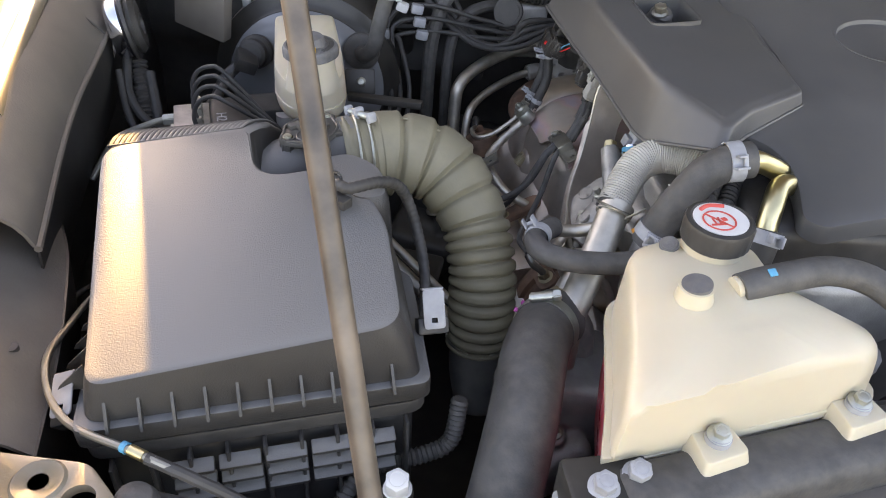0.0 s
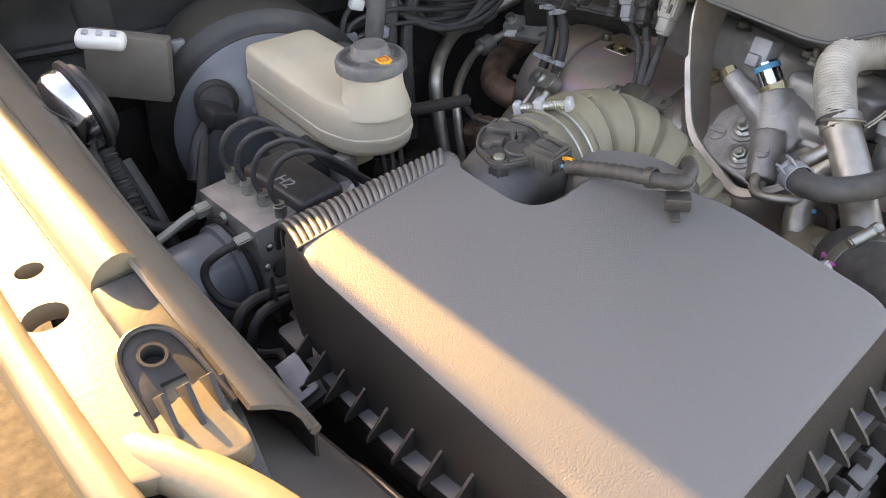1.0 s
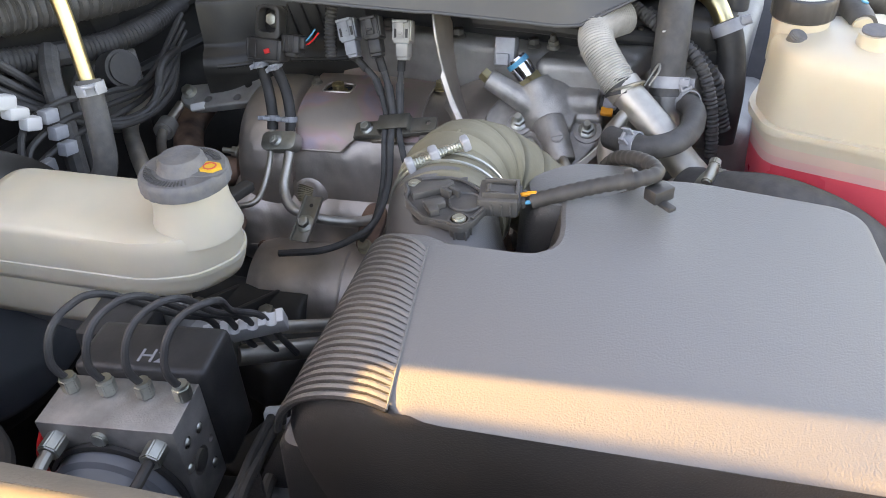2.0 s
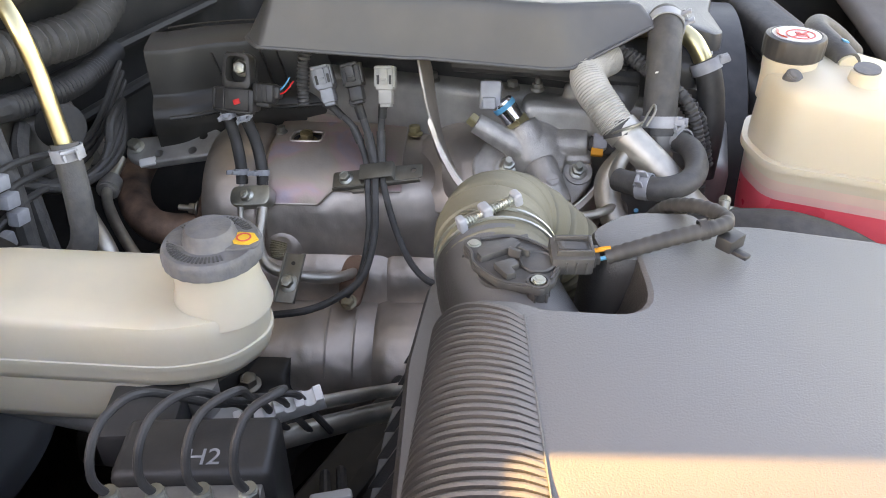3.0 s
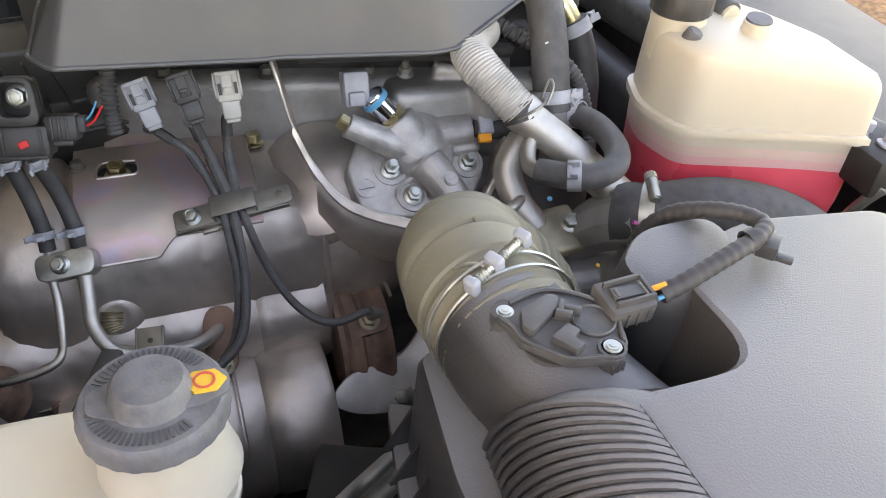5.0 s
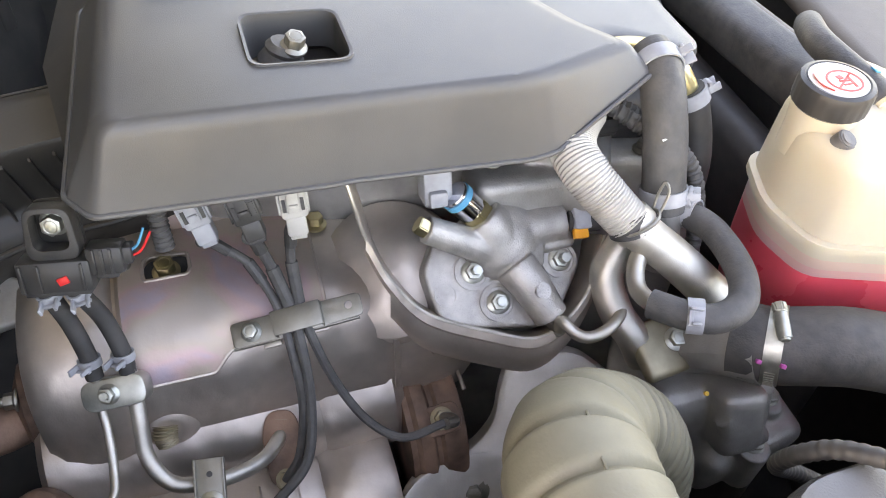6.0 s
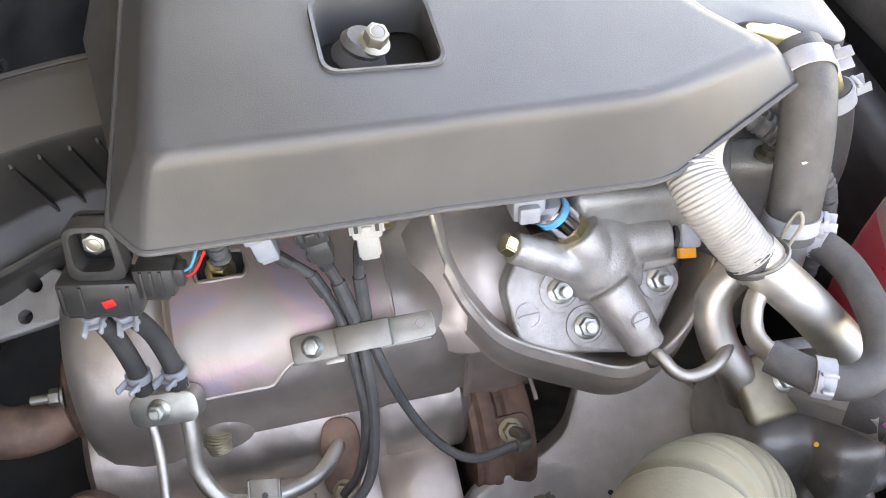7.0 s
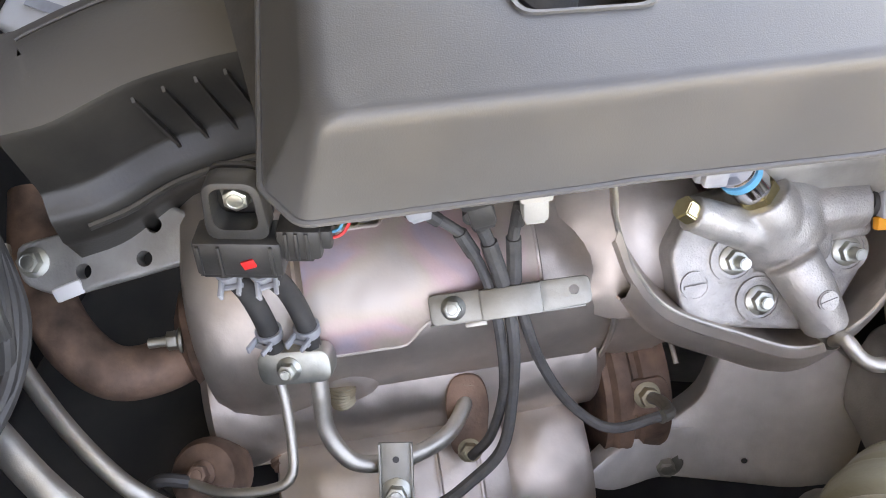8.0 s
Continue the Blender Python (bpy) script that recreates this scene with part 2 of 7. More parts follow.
def spline(points, n):
    """n + 1 places along a smooth curve through the points."""
    p = [Vector(q) for q in points]
    p = [p[0] * 2 - p[1], *p, p[-1] * 2 - p[-2]]
    spans = len(p) - 3
    lens = [max((p[i + 2] - p[i + 1]).length, 1e-6) for i in range(spans)]
    total, out = sum(lens), []
    for k in range(n + 1):
        d, i = total * k / n, 0
        while i < spans - 1 and d > lens[i]:
            d -= lens[i]
            i += 1
        t = min(1, d / lens[i])
        a, b, c, e = p[i : i + 4]
        out.append(0.5 * (2 * b + (c - a) * t + (2 * a - 5 * b + 4 * c - e) * t * t + (3 * b - a - 3 * c + e) * t**3))
    return out


def tube(points, r, n=40, seg=12, caps=True, flat=1.0, straight=False):
    """A round hose along a smooth path; r is a radius or a function of the length along it (0 to 1, metres)."""
    path = [Vector(q) for q in points] if straight else spline(points, n)
    bm = bmesh.new()
    rings, x, dist, total = [], None, 0.0, sum((b - a).length for a, b in zip(path, path[1:]))
    for i, c in enumerate(path):
        d = (path[min(i + 1, len(path) - 1)] - path[max(i - 1, 0)]).normalized()
        if i:
            dist += (c - path[i - 1]).length
        if x is None:
            x = d.orthogonal().normalized()
        x = (x - d * x.dot(d)).normalized()
        y = d.cross(x)
        rad = r(dist / total, dist) if callable(r) else r
        rings.append([bm.verts.new(c + (x * math.cos(2 * math.pi * k / seg) + y * flat * math.sin(2 * math.pi * k / seg)) * rad) for k in range(seg)])
    for p, q in zip(rings, rings[1:]):
        for k in range(seg):
            bm.faces.new((p[k], p[(k + 1) % seg], q[(k + 1) % seg], q[k]))
    if caps:
        bm.faces.new(rings[0])
        bm.faces.new(rings[-1])
    return bm


def prism(outline, m, h, bevel=0.002, seg=2, taper=0.0):
    """A flat outline of (x, y) raised by h along the z axis of m."""
    bm = bmesh.new()
    cx, cy = sum(p[0] for p in outline) / len(outline), sum(p[1] for p in outline) / len(outline)
    lo = [bm.verts.new((x, y, 0)) for x, y in outline]
    hi = [bm.verts.new((cx + (x - cx) * (1 - taper), cy + (y - cy) * (1 - taper), h)) for x, y in outline]
    bm.faces.new(lo)
    bm.faces.new(hi)
    for i in range(len(outline)):
        j = (i + 1) % len(outline)
        bm.faces.new((lo[i], lo[j], hi[j], hi[i]))
    bev(bm, bevel, seg)
    bm.transform(m)
    return bm


def loft(rings, caps=True, closed=True):
    """Skins rings of places, all of one count."""
    bm = bmesh.new()
    vs = [[bm.verts.new(p) for p in ring] for ring in rings]
    for p, q in zip(vs, vs[1:]):
        k = len(p)
        for i in range(k if closed else k - 1):
            bm.faces.new((p[i], p[(i + 1) % k], q[(i + 1) % k], q[i]))
    if caps:
        bm.faces.new(vs[0])
        bm.faces.new(vs[-1])
    return bm


def round_outline(points, r, seg=5):
    """A flat outline with its corners rounded; r is one radius or one for each corner."""
    out, k = [], len(points)
    for i, p in enumerate(points):
        p, a, b = Vector(p).to_2d(), Vector(points[i - 1]).to_2d(), Vector(points[(i + 1) % k]).to_2d()
        rr = r[i] if isinstance(r, (list, tuple)) else r
        da, db = (a - p), (b - p)
        cut = min(rr, da.length * 0.49, db.length * 0.49)
        s, e = p + da.normalized() * cut, p + db.normalized() * cut
        for j in range(seg + 1):
            t = j / seg
            out.append(tuple(s * (1 - t) ** 2 + p * 2 * t * (1 - t) + e * t * t))
    return out


def sheet(bm, thick):
    """Gives an open skin thickness, inwards from its normals."""
    bmesh.ops.recalc_face_normals(bm, faces=bm.faces)
    bmesh.ops.solidify(bm, geom=bm.faces[:], thickness=thick)
    return bm


def cut(bm, *tools):
    """The bmesh with the tools taken out of it."""
    for tool in tools:
        obs = []
        for b in (bm, tool):
            bmesh.ops.recalc_face_normals(b, faces=b.faces)
            me = bpy.data.meshes.new("tmp")
            b.to_mesh(me)
            b.free()
            obs.append(new("tmp", me))
        mod = obs[0].modifiers.new("cut", "BOOLEAN")
        mod.operation, mod.object, mod.solver = "DIFFERENCE", obs[1], "EXACT"
        bpy.context.view_layer.update()
        got = bpy.data.meshes.new_from_object(obs[0].evaluated_get(bpy.context.evaluated_depsgraph_get()))
        bm = bmesh.new()
        bm.from_mesh(got)
        for o in obs:
            me = o.data
            bpy.data.objects.remove(o)
            bpy.data.meshes.remove(me)
        bpy.data.meshes.remove(got)
    return bm


def bolt_head(at, axis, af=0.010, h=0.006, flange=1.55, stud=0.0):
    """A flanged hexagon head, with a stud's end where asked."""
    at, axis = Vector(at), Vector(axis).normalized()
    hexa = bmesh.new()
    bmesh.ops.create_cone(hexa, cap_ends=True, segments=6, radius1=af * 0.577, radius2=af * 0.577, depth=h)
    bev(hexa, af * 0.06, 2)
    hexa.transform(Matrix.Translation(at + axis * (h / 2 + 0.0015)) @ frame_of(axis))
    plate = lathe(at, axis, [(af * flange / 2 * 0.98, -0.001), (af * flange / 2, 0.0008), (af * 0.52, 0.0028), (0, 0.0028)], 20)
    dish = lathe(at + axis * (h + 0.0012), axis, [(af * 0.36, -0.001), (af * 0.36, 0.0006), (af * 0.28, 0.0), (0, 0.0)], 16)
    bms = [hexa, plate, dish]
    if stud:
        bms.append(cyl(at, at + axis * (h + stud), af * 0.30, seg=14, bevel=0.0006))
    return join(*bms)


def bolt(at, axis, parent, af=0.010, h=0.006, mat=None, stud=0.0, name="bolt", flange=1.55):
    return part(name, bolt_head(at, axis, af, h, flange, stud), mat or M_ZINC, parent)


def clamp_ring(c, axis, r, w, parent, mat=None, name="hose_clamp", up=(0, 0, 1)):
    """A spring band clamp with its two ears."""
    axis = Vector(axis).normalized()
    m = Matrix.Translation(c) @ frame_of(axis, up)
    band = lathe(Vector(c) - axis * w / 2, axis, [(r, 0), (r + 0.0014, 0), (r + 0.0014, w), (r, w)], 28)
    ear = boxm(m @ pose(r + 0.005, 0.004, 0), (0.010, 0.002, w * 0.8), 0.0006)
    ear2 = boxm(m @ pose(r + 0.005, -0.006, 0), (0.010, 0.002, w * 0.55), 0.0006)
    lug = boxm(m @ pose(r + 0.003, -0.001, w * 0.32), (0.003, 0.013, w * 0.3), 0.0006)
    return part(name, join(band, ear, ear2, lug), mat or M_CLIP, parent)


def knurl(bm, c, r_min, step=0.0008):
    """Cuts a fluted grip into the outermost rings of a turned cap."""
    for v in bm.verts:
        d = Vector((v.co.x - c[0], v.co.y - c[1]))
        if d.length > r_min and round(math.atan2(d.y, d.x) / (2 * math.pi / 96)) % 4 < 2:
            v.co.x, v.co.y = c[0] + d.x * (1 - step / d.length), c[1] + d.y * (1 - step / d.length)
    return bm


def cast(*bms, voxel=0.0016, soften=3):
    """Runs rough forms together into one casting with rounded inner corners."""
    bm = join(*bms)
    bmesh.ops.recalc_face_normals(bm, faces=bm.faces)
    me = bpy.data.meshes.new("tmp")
    bm.to_mesh(me)
    bm.free()
    ob = new("tmp", me)
    mod = ob.modifiers.new("fuse", "REMESH")
    mod.mode, mod.voxel_size = "VOXEL", voxel
    sm = ob.modifiers.new("soften", "SMOOTH")
    sm.factor, sm.iterations = 0.5, soften
    bpy.context.view_layer.update()
    got = bpy.data.meshes.new_from_object(ob.evaluated_get(bpy.context.evaluated_depsgraph_get()))
    out = bmesh.new()
    out.from_mesh(got)
    bpy.data.objects.remove(ob)
    bpy.data.meshes.remove(me)
    bpy.data.meshes.remove(got)
    return out


def ball(c, r, m=None, squash=(1, 1, 1)):
    bm = bmesh.new()
    bmesh.ops.create_uvsphere(bm, u_segments=24, v_segments=14, radius=1)
    bm.transform((m or Matrix()) @ Matrix.Translation(c) @ Matrix.Diagonal((r * squash[0], r * squash[1], r * squash[2], 1)))
    return bm

# ---- setting: ground and the car round the engine bay ----
bm = bmesh.new()
bmesh.ops.create_grid(bm, x_segments=60, y_segments=60, size=40)
for v in bm.verts:
    v.co.z = 0.012 * noise.noise(v.co * 0.7)
ground = solo("ground", bm, M_GROUND, "brown gravel and dirt ground beside the car", "ground", kind="structure")


def hood():
    """The raised bonnet, hinged at the cowl; it shades the bay."""
    hinge, up = Vector((0.414, 1.47, 1.27)), Vector((0, -math.cos(radians(50)), math.sin(radians(50))))
    side, nor = Vector((1, 0, 0)), Vector((0, math.sin(radians(50)), math.cos(radians(50))))
    t = thing("hood", hinge, "raised pale metal bonnet over the engine bay", "car hood", kind="structure")
    rings = []
    for off in (0.0, 0.03):
        ring = []
        for u, v in round_outline([(-0.85, 0.0), (0.85, 0.0), (0.820, 0.20), (0.806, 0.25), (0.774, 0.34), (0.755, 0.50), (0.72, 1.16), (-0.72, 1.16), (-0.755, 0.50), (-0.774, 0.34), (-0.806, 0.25), (-0.820, 0.20)], 0.03, 4):
            ring.append(hinge + side * u + up * v + nor * (off + 0.03 * (1 - (u / 0.82) ** 2)))
        rings.append(ring)
    part("hood_panel", loft(rings), M_PAINT, t)
    return t


hood()

# firewall behind the engine
t = thing("wall_firewall", (0.4, 1.40, 0.5), "dark painted steel firewall behind the engine", "firewall", kind="structure")
part("panel", box((0.4, 1.42, 0.95), (1.75, 0.03, 0.9), bevel=0.004), M_FIRE, t)
part("cowl_ledge", box((0.4, 1.36, 1.285), (1.70, 0.16, 0.05), (8, 0, 0), 0.012, 3), M_DARK, t)
for x in (-0.30, -0.02, 0.25, 0.55, 0.85):
    part("stiffening_rib", box((x, 1.40, 1.0), (0.05, 0.03, 0.5), bevel=0.01, seg=3), M_FIRE, t)

# far side of the bay, front and floor close it
t = thing("wall_far_side", (1.16, 0.7, 0.5), "dark inner wing on the far side of the bay", "inner wing", kind="structure")
part("panel", box((1.18, 0.7, 0.9), (0.03, 1.5, 0.75), bevel=0.004), M_DARK, t)
part("wing_top", box((1.21, 0.7, 1.23), (0.16, 1.5, 0.03), bevel=0.01, seg=3), M_PAINT, t)
t = thing("floor_undertray", (0.4, 0.75, 0.55), "black plastic undertray below the engine", "undertray", kind="structure")
part("panel", box((0.4, 0.75, 0.56), (1.6, 1.4, 0.02), bevel=0.003), M_DARK, t)
t = thing("wall_inner_wing", (-0.36, 0.93, 0.5), "dark painted inner wing beside the air cleaner", "inner wing", kind="structure")
part("panel", box((-0.395, 0.93, 0.85), (0.02, 1.0, 0.66), (0, 0, 8), 0.004), M_DARK, t)
part("wheel_arch", tube([(-0.33, 0.50, 0.72), (-0.33, 0.68, 0.83), (-0.34, 0.88, 0.88), (-0.36, 1.10, 0.84), (-0.38, 1.25, 0.74)], 0.07, 30, 14), M_DARK, t)

# unseen cabin and windscreen behind the bay, and two added boxes that block sun
t = thing("wall_cabin", (0.42, 1.62, 0.0), "unseen pale painted cabin with a dark windscreen and added sun-blocking boxes", "car cabin", kind="structure")
part("cabin_side", loft([[(-0.33 + d, 1.52, 0.5), (-0.33 + d, 1.52, 1.26), (-0.29 + d, 2.25, 1.85), (-0.29 + d, 3.0, 1.9), (-0.33 + d, 3.0, 0.5)] for d in (0.0, 0.05)]), M_PAINT, t)
part("windscreen", loft([[(-0.27, 1.56, 1.27), (1.11, 1.56, 1.27), (1.07, 2.26, 1.84), (-0.23, 2.26, 1.84)], [(-0.27, 1.57, 1.255), (1.11, 1.57, 1.255), (1.07, 2.27, 1.825), (-0.23, 2.27, 1.825)]]), M_DARK, t)
# both boxes are added only to shade the wing panel and lid wall
part("sun_block", box((-0.530, 1.535, 1.42), (0.079, 0.06, 0.46), (0, 0, 0), 0.012, 3), M_PAINT, t)
part("sun_block_low", box((-0.40, 1.535, 1.36), (0.20, 0.06, 0.392), (0, 0, 0), 0.012, 3), M_PAINT, t)

# ---- air cleaner ----
def lid_top(x, y):
    return 1.184 + 0.115 * (y - 0.516) + 0.02 * (x - 0.048)


LID_TOP = [(-0.158, 0.446), (0.050, 0.512), (0.026, 0.630), (-0.022, 0.690), (-0.090, 0.668), (-0.114, 0.742), (-0.237, 0.704), (-0.205, 0.598)]
LID_FOOT = [(-0.165, 0.441), (0.066, 0.507), (0.040, 0.645), (-0.006, 0.706), (-0.088, 0.706), (-0.086, 0.802), (-0.240, 0.776), (-0.208, 0.598)]
REAR_Z = 1.148
FLANGE_Z = 1.133


def flange_z(x, y):
    return FLANGE_Z - 0.20 * max(0.0, y - 0.47) * min(1.0, max(0.0, (0.15 - x) / 0.15))


def settle(bm):
    """Lets a flat rim follow the flange, which falls towards the rear."""
    for v in bm.verts:
        if v.co.z > 1.05:
            v.co.z += flange_z(v.co.x, v.co.y) - FLANGE_Z
    return bm


def foot_z(x, y, rear):
    """Where the lid's skirt ends: on the flange, but higher along the ridged rear edge."""
    z = flange_z(x, y) + 0.006
    return z + (REAR_Z - z) * rear


def grown(outline, d):
    cx, cy = -0.08, 0.60
    return [(x + d * (x - cx) / math.hypot(x - cx, y - cy), y + d * (y - cy) / math.hypot(x - cx, y - cy)) for x, y in outline]


def air_cleaner():
    t = thing("air_cleaner_box", (-0.08, 0.60, 0.90), "dusty black plastic air cleaner box with a ribbed lid", "air cleaner")
    rad_t, rad_f = [0.016, 0.022, 0.03, 0.02, 0.03, 0.012, 0.026, 0.08], [0.016, 0.012, 0.03, 0.02, 0.03, 0.012, 0.034, 0.08]
    top, foot = round_outline(LID_TOP, rad_t, 6), round_outline(LID_FOOT, rad_f, 6)
    rings = []
    for s in (0.0, 0.05, 0.35, 0.62, 0.80, 0.915, 0.975, 1.0):
        ring = []
        for (xf, yf), (xt, yt) in zip(foot, top):
            bulge = math.sin(min(1.0, s) * math.pi / 2)
            w = 1 - math.cos(s * math.pi / 2)
            rear = max(0.0, min(1.0, (yf - 0.735) / 0.035))
            side = w * rear + (0.5 * s + 0.5 * s * s) * (1 - rear)
            x, y = xf + (xt - xf) * side, yf + (yt - yf) * side
            z0 = foot_z(xf, yf, rear)
            ring.append((x, y, z0 + (lid_top(xt, yt) - z0) * (bulge * rear + (1 - rear) * min(1, s * 1.02))))
        rings.append(ring)
    inner = [(p[0] * 0.97 - 0.08 * 0.03, p[1] * 0.97 + 0.6 * 0.03) for p in top]
    rings.append([(x, y, lid_top(x, y) + 0.0012) for x, y in inner])
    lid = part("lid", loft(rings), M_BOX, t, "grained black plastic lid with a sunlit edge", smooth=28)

    # ridges that run over the rear edge of the lid
    fa, fb, ta, tb = (Vector(q) for q in ((-0.086, 0.802), (-0.240, 0.776), (-0.114, 0.742), (-0.237, 0.704)))
    for k in range(26):
        u = 0.05 + 0.90 * k / 25
        foot_p, top_p = fa.lerp(fb, u), ta.lerp(tb, u)
        pts = []
        for i in range(11):
            q = 1 - i / 10 * 0.95
            w, b = 1 - math.cos(q * math.pi / 2), math.sin(q * math.pi / 2)
            z0 = REAR_Z
            xy = foot_p.lerp(top_p, w)
            pts.append((xy.x, xy.y, z0 + (lid_top(*top_p) - z0) * b + (0.0002 if i else -0.0016)))
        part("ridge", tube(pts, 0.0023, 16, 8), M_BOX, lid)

    part("seam_edge", tube([(*ta.lerp(tb, u), lid_top(*ta.lerp(tb, u)) + 0.0004) for u in (0.03, 0.25, 0.5, 0.75, 0.97)], 0.0007, 30, 6, flat=0.8), M_BOX, lid)

    # flange with stiffening gussets, and the shoulder behind the ridges
    fl = round_outline(grown(LID_FOOT, 0.010), 0.010, 4)
    wall = [(-0.222, 0.740), (-0.229, 0.786), (-0.100, 0.818), (-0.016, 0.828), (-0.002, 0.800), (-0.060, 0.740)]
    low = round_outline([(x, y + 0.006) for x, y in wall], 0.008, 4)
    top = round_outline(wall, 0.008, 4)
    shoulder = loft([[(x, y, 1.03) for x, y in low], [(x, y, 1.134 + 0.03 * (x + 0.02)) for x, y in top], [(x * 0.985 - 0.001, y - 0.003, 1.139 + 0.03 * (x + 0.02)) for x, y in top], [(x * 0.5 - 0.06, (y + 0.77) / 2, 1.141 + 0.03 * (x + 0.02)) for x, y in top]])
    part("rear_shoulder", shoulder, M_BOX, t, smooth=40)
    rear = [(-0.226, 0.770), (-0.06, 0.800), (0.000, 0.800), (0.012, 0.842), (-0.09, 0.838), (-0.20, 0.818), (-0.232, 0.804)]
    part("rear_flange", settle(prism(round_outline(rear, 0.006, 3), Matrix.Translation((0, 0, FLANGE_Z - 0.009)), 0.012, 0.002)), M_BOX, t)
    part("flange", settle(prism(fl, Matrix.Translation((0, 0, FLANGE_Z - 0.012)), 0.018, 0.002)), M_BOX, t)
    a, b = Vector((-0.172, 0.434, 0)), Vector((0.076, 0.504, 0))
    along, out = (b - a).normalized(), Vector(((b - a).y, -(b - a).x, 0)).normalized()

    def gusset(p, d, o, hgt=0.026, dep=0.011):
        m = Matrix((d, o, Vector((0, 0, 1)))).transposed().to_4x4()
        m.translation = p
        g = loft([[m @ Vector((s, -0.006, 0)), m @ Vector((s, dep, 0)), m @ Vector((s, dep - 0.002, 0.004)), m @ Vector((s, -0.007, hgt))] for s in (-0.0011, 0.0011)])
        return part("gusset", settle(g), M_BOX, lid)

    for k in range(10):
        gusset(a + along * (0.026 + 0.0222 * k) + Vector((0, 0, FLANGE_Z + 0.004)), along, out, 0.020, 0.008)
    c, d = Vector((-0.174, 0.446, 0)), Vector((-0.240, 0.740, 0))
    al2 = (d - c).normalized()
    out2 = Vector((-al2.y, al2.x, 0))
    for k in range(11):
        gusset(c + al2 * (0.03 + 0.026 * k) + Vector((0, 0, FLANGE_Z + 0.005)), al2, out2, 0.024, 0.015)
    for k in range(10):
        gusset(Vector((-0.240 + 0.0245 * k, 0.800 + 0.0033 * k, FLANGE_Z + 0.002)), Vector((1, 0.14, 0)).normalized(), Vector((-0.14, 1, 0)).normalized(), 0.046, 0.018)

    # lower housing with its pressed bands
    lo = round_outline(grown(LID_FOOT, -0.004), 0.02, 4)
    body = part("lower_housing", settle(prism(lo, Matrix.Translation((0, 0, 0.93)), FLANGE_Z - 0.012 - 0.93, 0.004)), M_BLACK, t)
    lipm = round_outline(grown(LID_FOOT, 0.006), 0.015, 4)
    part("seal_rim", settle(prism(lipm, Matrix.Translation((0, 0, FLANGE_Z - 0.030)), 0.014, 0.002)), M_BLACK, t)
    yaw = math.degrees(math.atan2(along.y, along.x))
    for row in range(3):
        for k in range(5):
            p = a + along * (0.075 + 0.034 * k) + out * 0.006 + Vector((0, 0, FLANGE_Z - 0.046 - 0.016 * row))
            part("slat", box(p, (0.031, 0.012, 0.006), (20, 0, yaw), 0.0015), M_BOX, body)
    for k in range(9):
        p = a + along * (0.02 + 0.027 * k) + out * 0.002 + Vector((0, 0, 1.02))
        part("rib", box(p, (0.003, 0.012, 0.16), (0, 0, yaw), 0.001), M_BLACK, body)

    # raised boss for the wire clip, and the pocket beside it
    bo = [Vector(q) for q in ((0.030, 0.648, 0), (0.018, 0.698, 0), (-0.016, 0.722, 0), (-0.046, 0.704, 0), (-0.040, 0.676, 0), (0.006, 0.640, 0))]
    rings = []
    for s, z in ((1.12, 1.135), (1.07, 1.168), (1.03, 1.186), (0.98, 1.196), (0.90, 1.2005), (0.75, 1.2022)):
        mid = sum(bo, Vector()) / 6
        oc = round_outline([((p - mid) * s + mid).to_2d() for p in bo], 0.014, 4)
        rings.append([(x, y, z) for x, y in oc])
    part("boss", loft(rings), M_BOX, lid)

    # outlet neck under the flow meter
    neck = [(-0.128, 0.704, 1.140), (-0.085, 0.740, 1.148), (-0.045, 0.768, 1.156), (-0.016, 0.780, 1.160)]
    part("outlet_neck", tube(neck, lambda s, d: 0.040 + 0.001 * s, 24, 32), M_BOX, t)
    # steel spring tabs that hold the lid
    for p, n in (((0.072, 0.569, 1.148), (0.25, -0.75, 0.6)), ((-0.248, 0.713, 1.088), (-0.35, -0.35, 0.87)), ((-0.190, 0.468, 1.137), (-0.35, -0.45, 0.82))):
        p, n = Vector(p), Vector(n).normalized()
        m = Matrix.Translation(p) @ frame_of(n, (1, 0.2, 0))
        hold = part("clip_socket", boxm(m @ pose(0, -0.014, -0.010), (0.026, 0.014, 0.014), 0.002), M_BLACK, t)
        plate = prism(round_outline([(-0.009, -0.016), (0.009, -0.016), (0.009, 0.016), (-0.009, 0.016)], 0.003, 3), m, 0.0016, 0.0004)
        part("spring_tab", cut(plate, boxm(m @ pose(0, -0.009, 0), (0.005, 0.004, 0.02), 0)), M_CLIP, hold, "pale steel spring tab")
        part("tab_lip", boxm(m @ pose(0, 0.0165, -0.003), (0.018, 0.0016, 0.008), 0.0005), M_CLIP, hold)
    return t


air_cleaner()


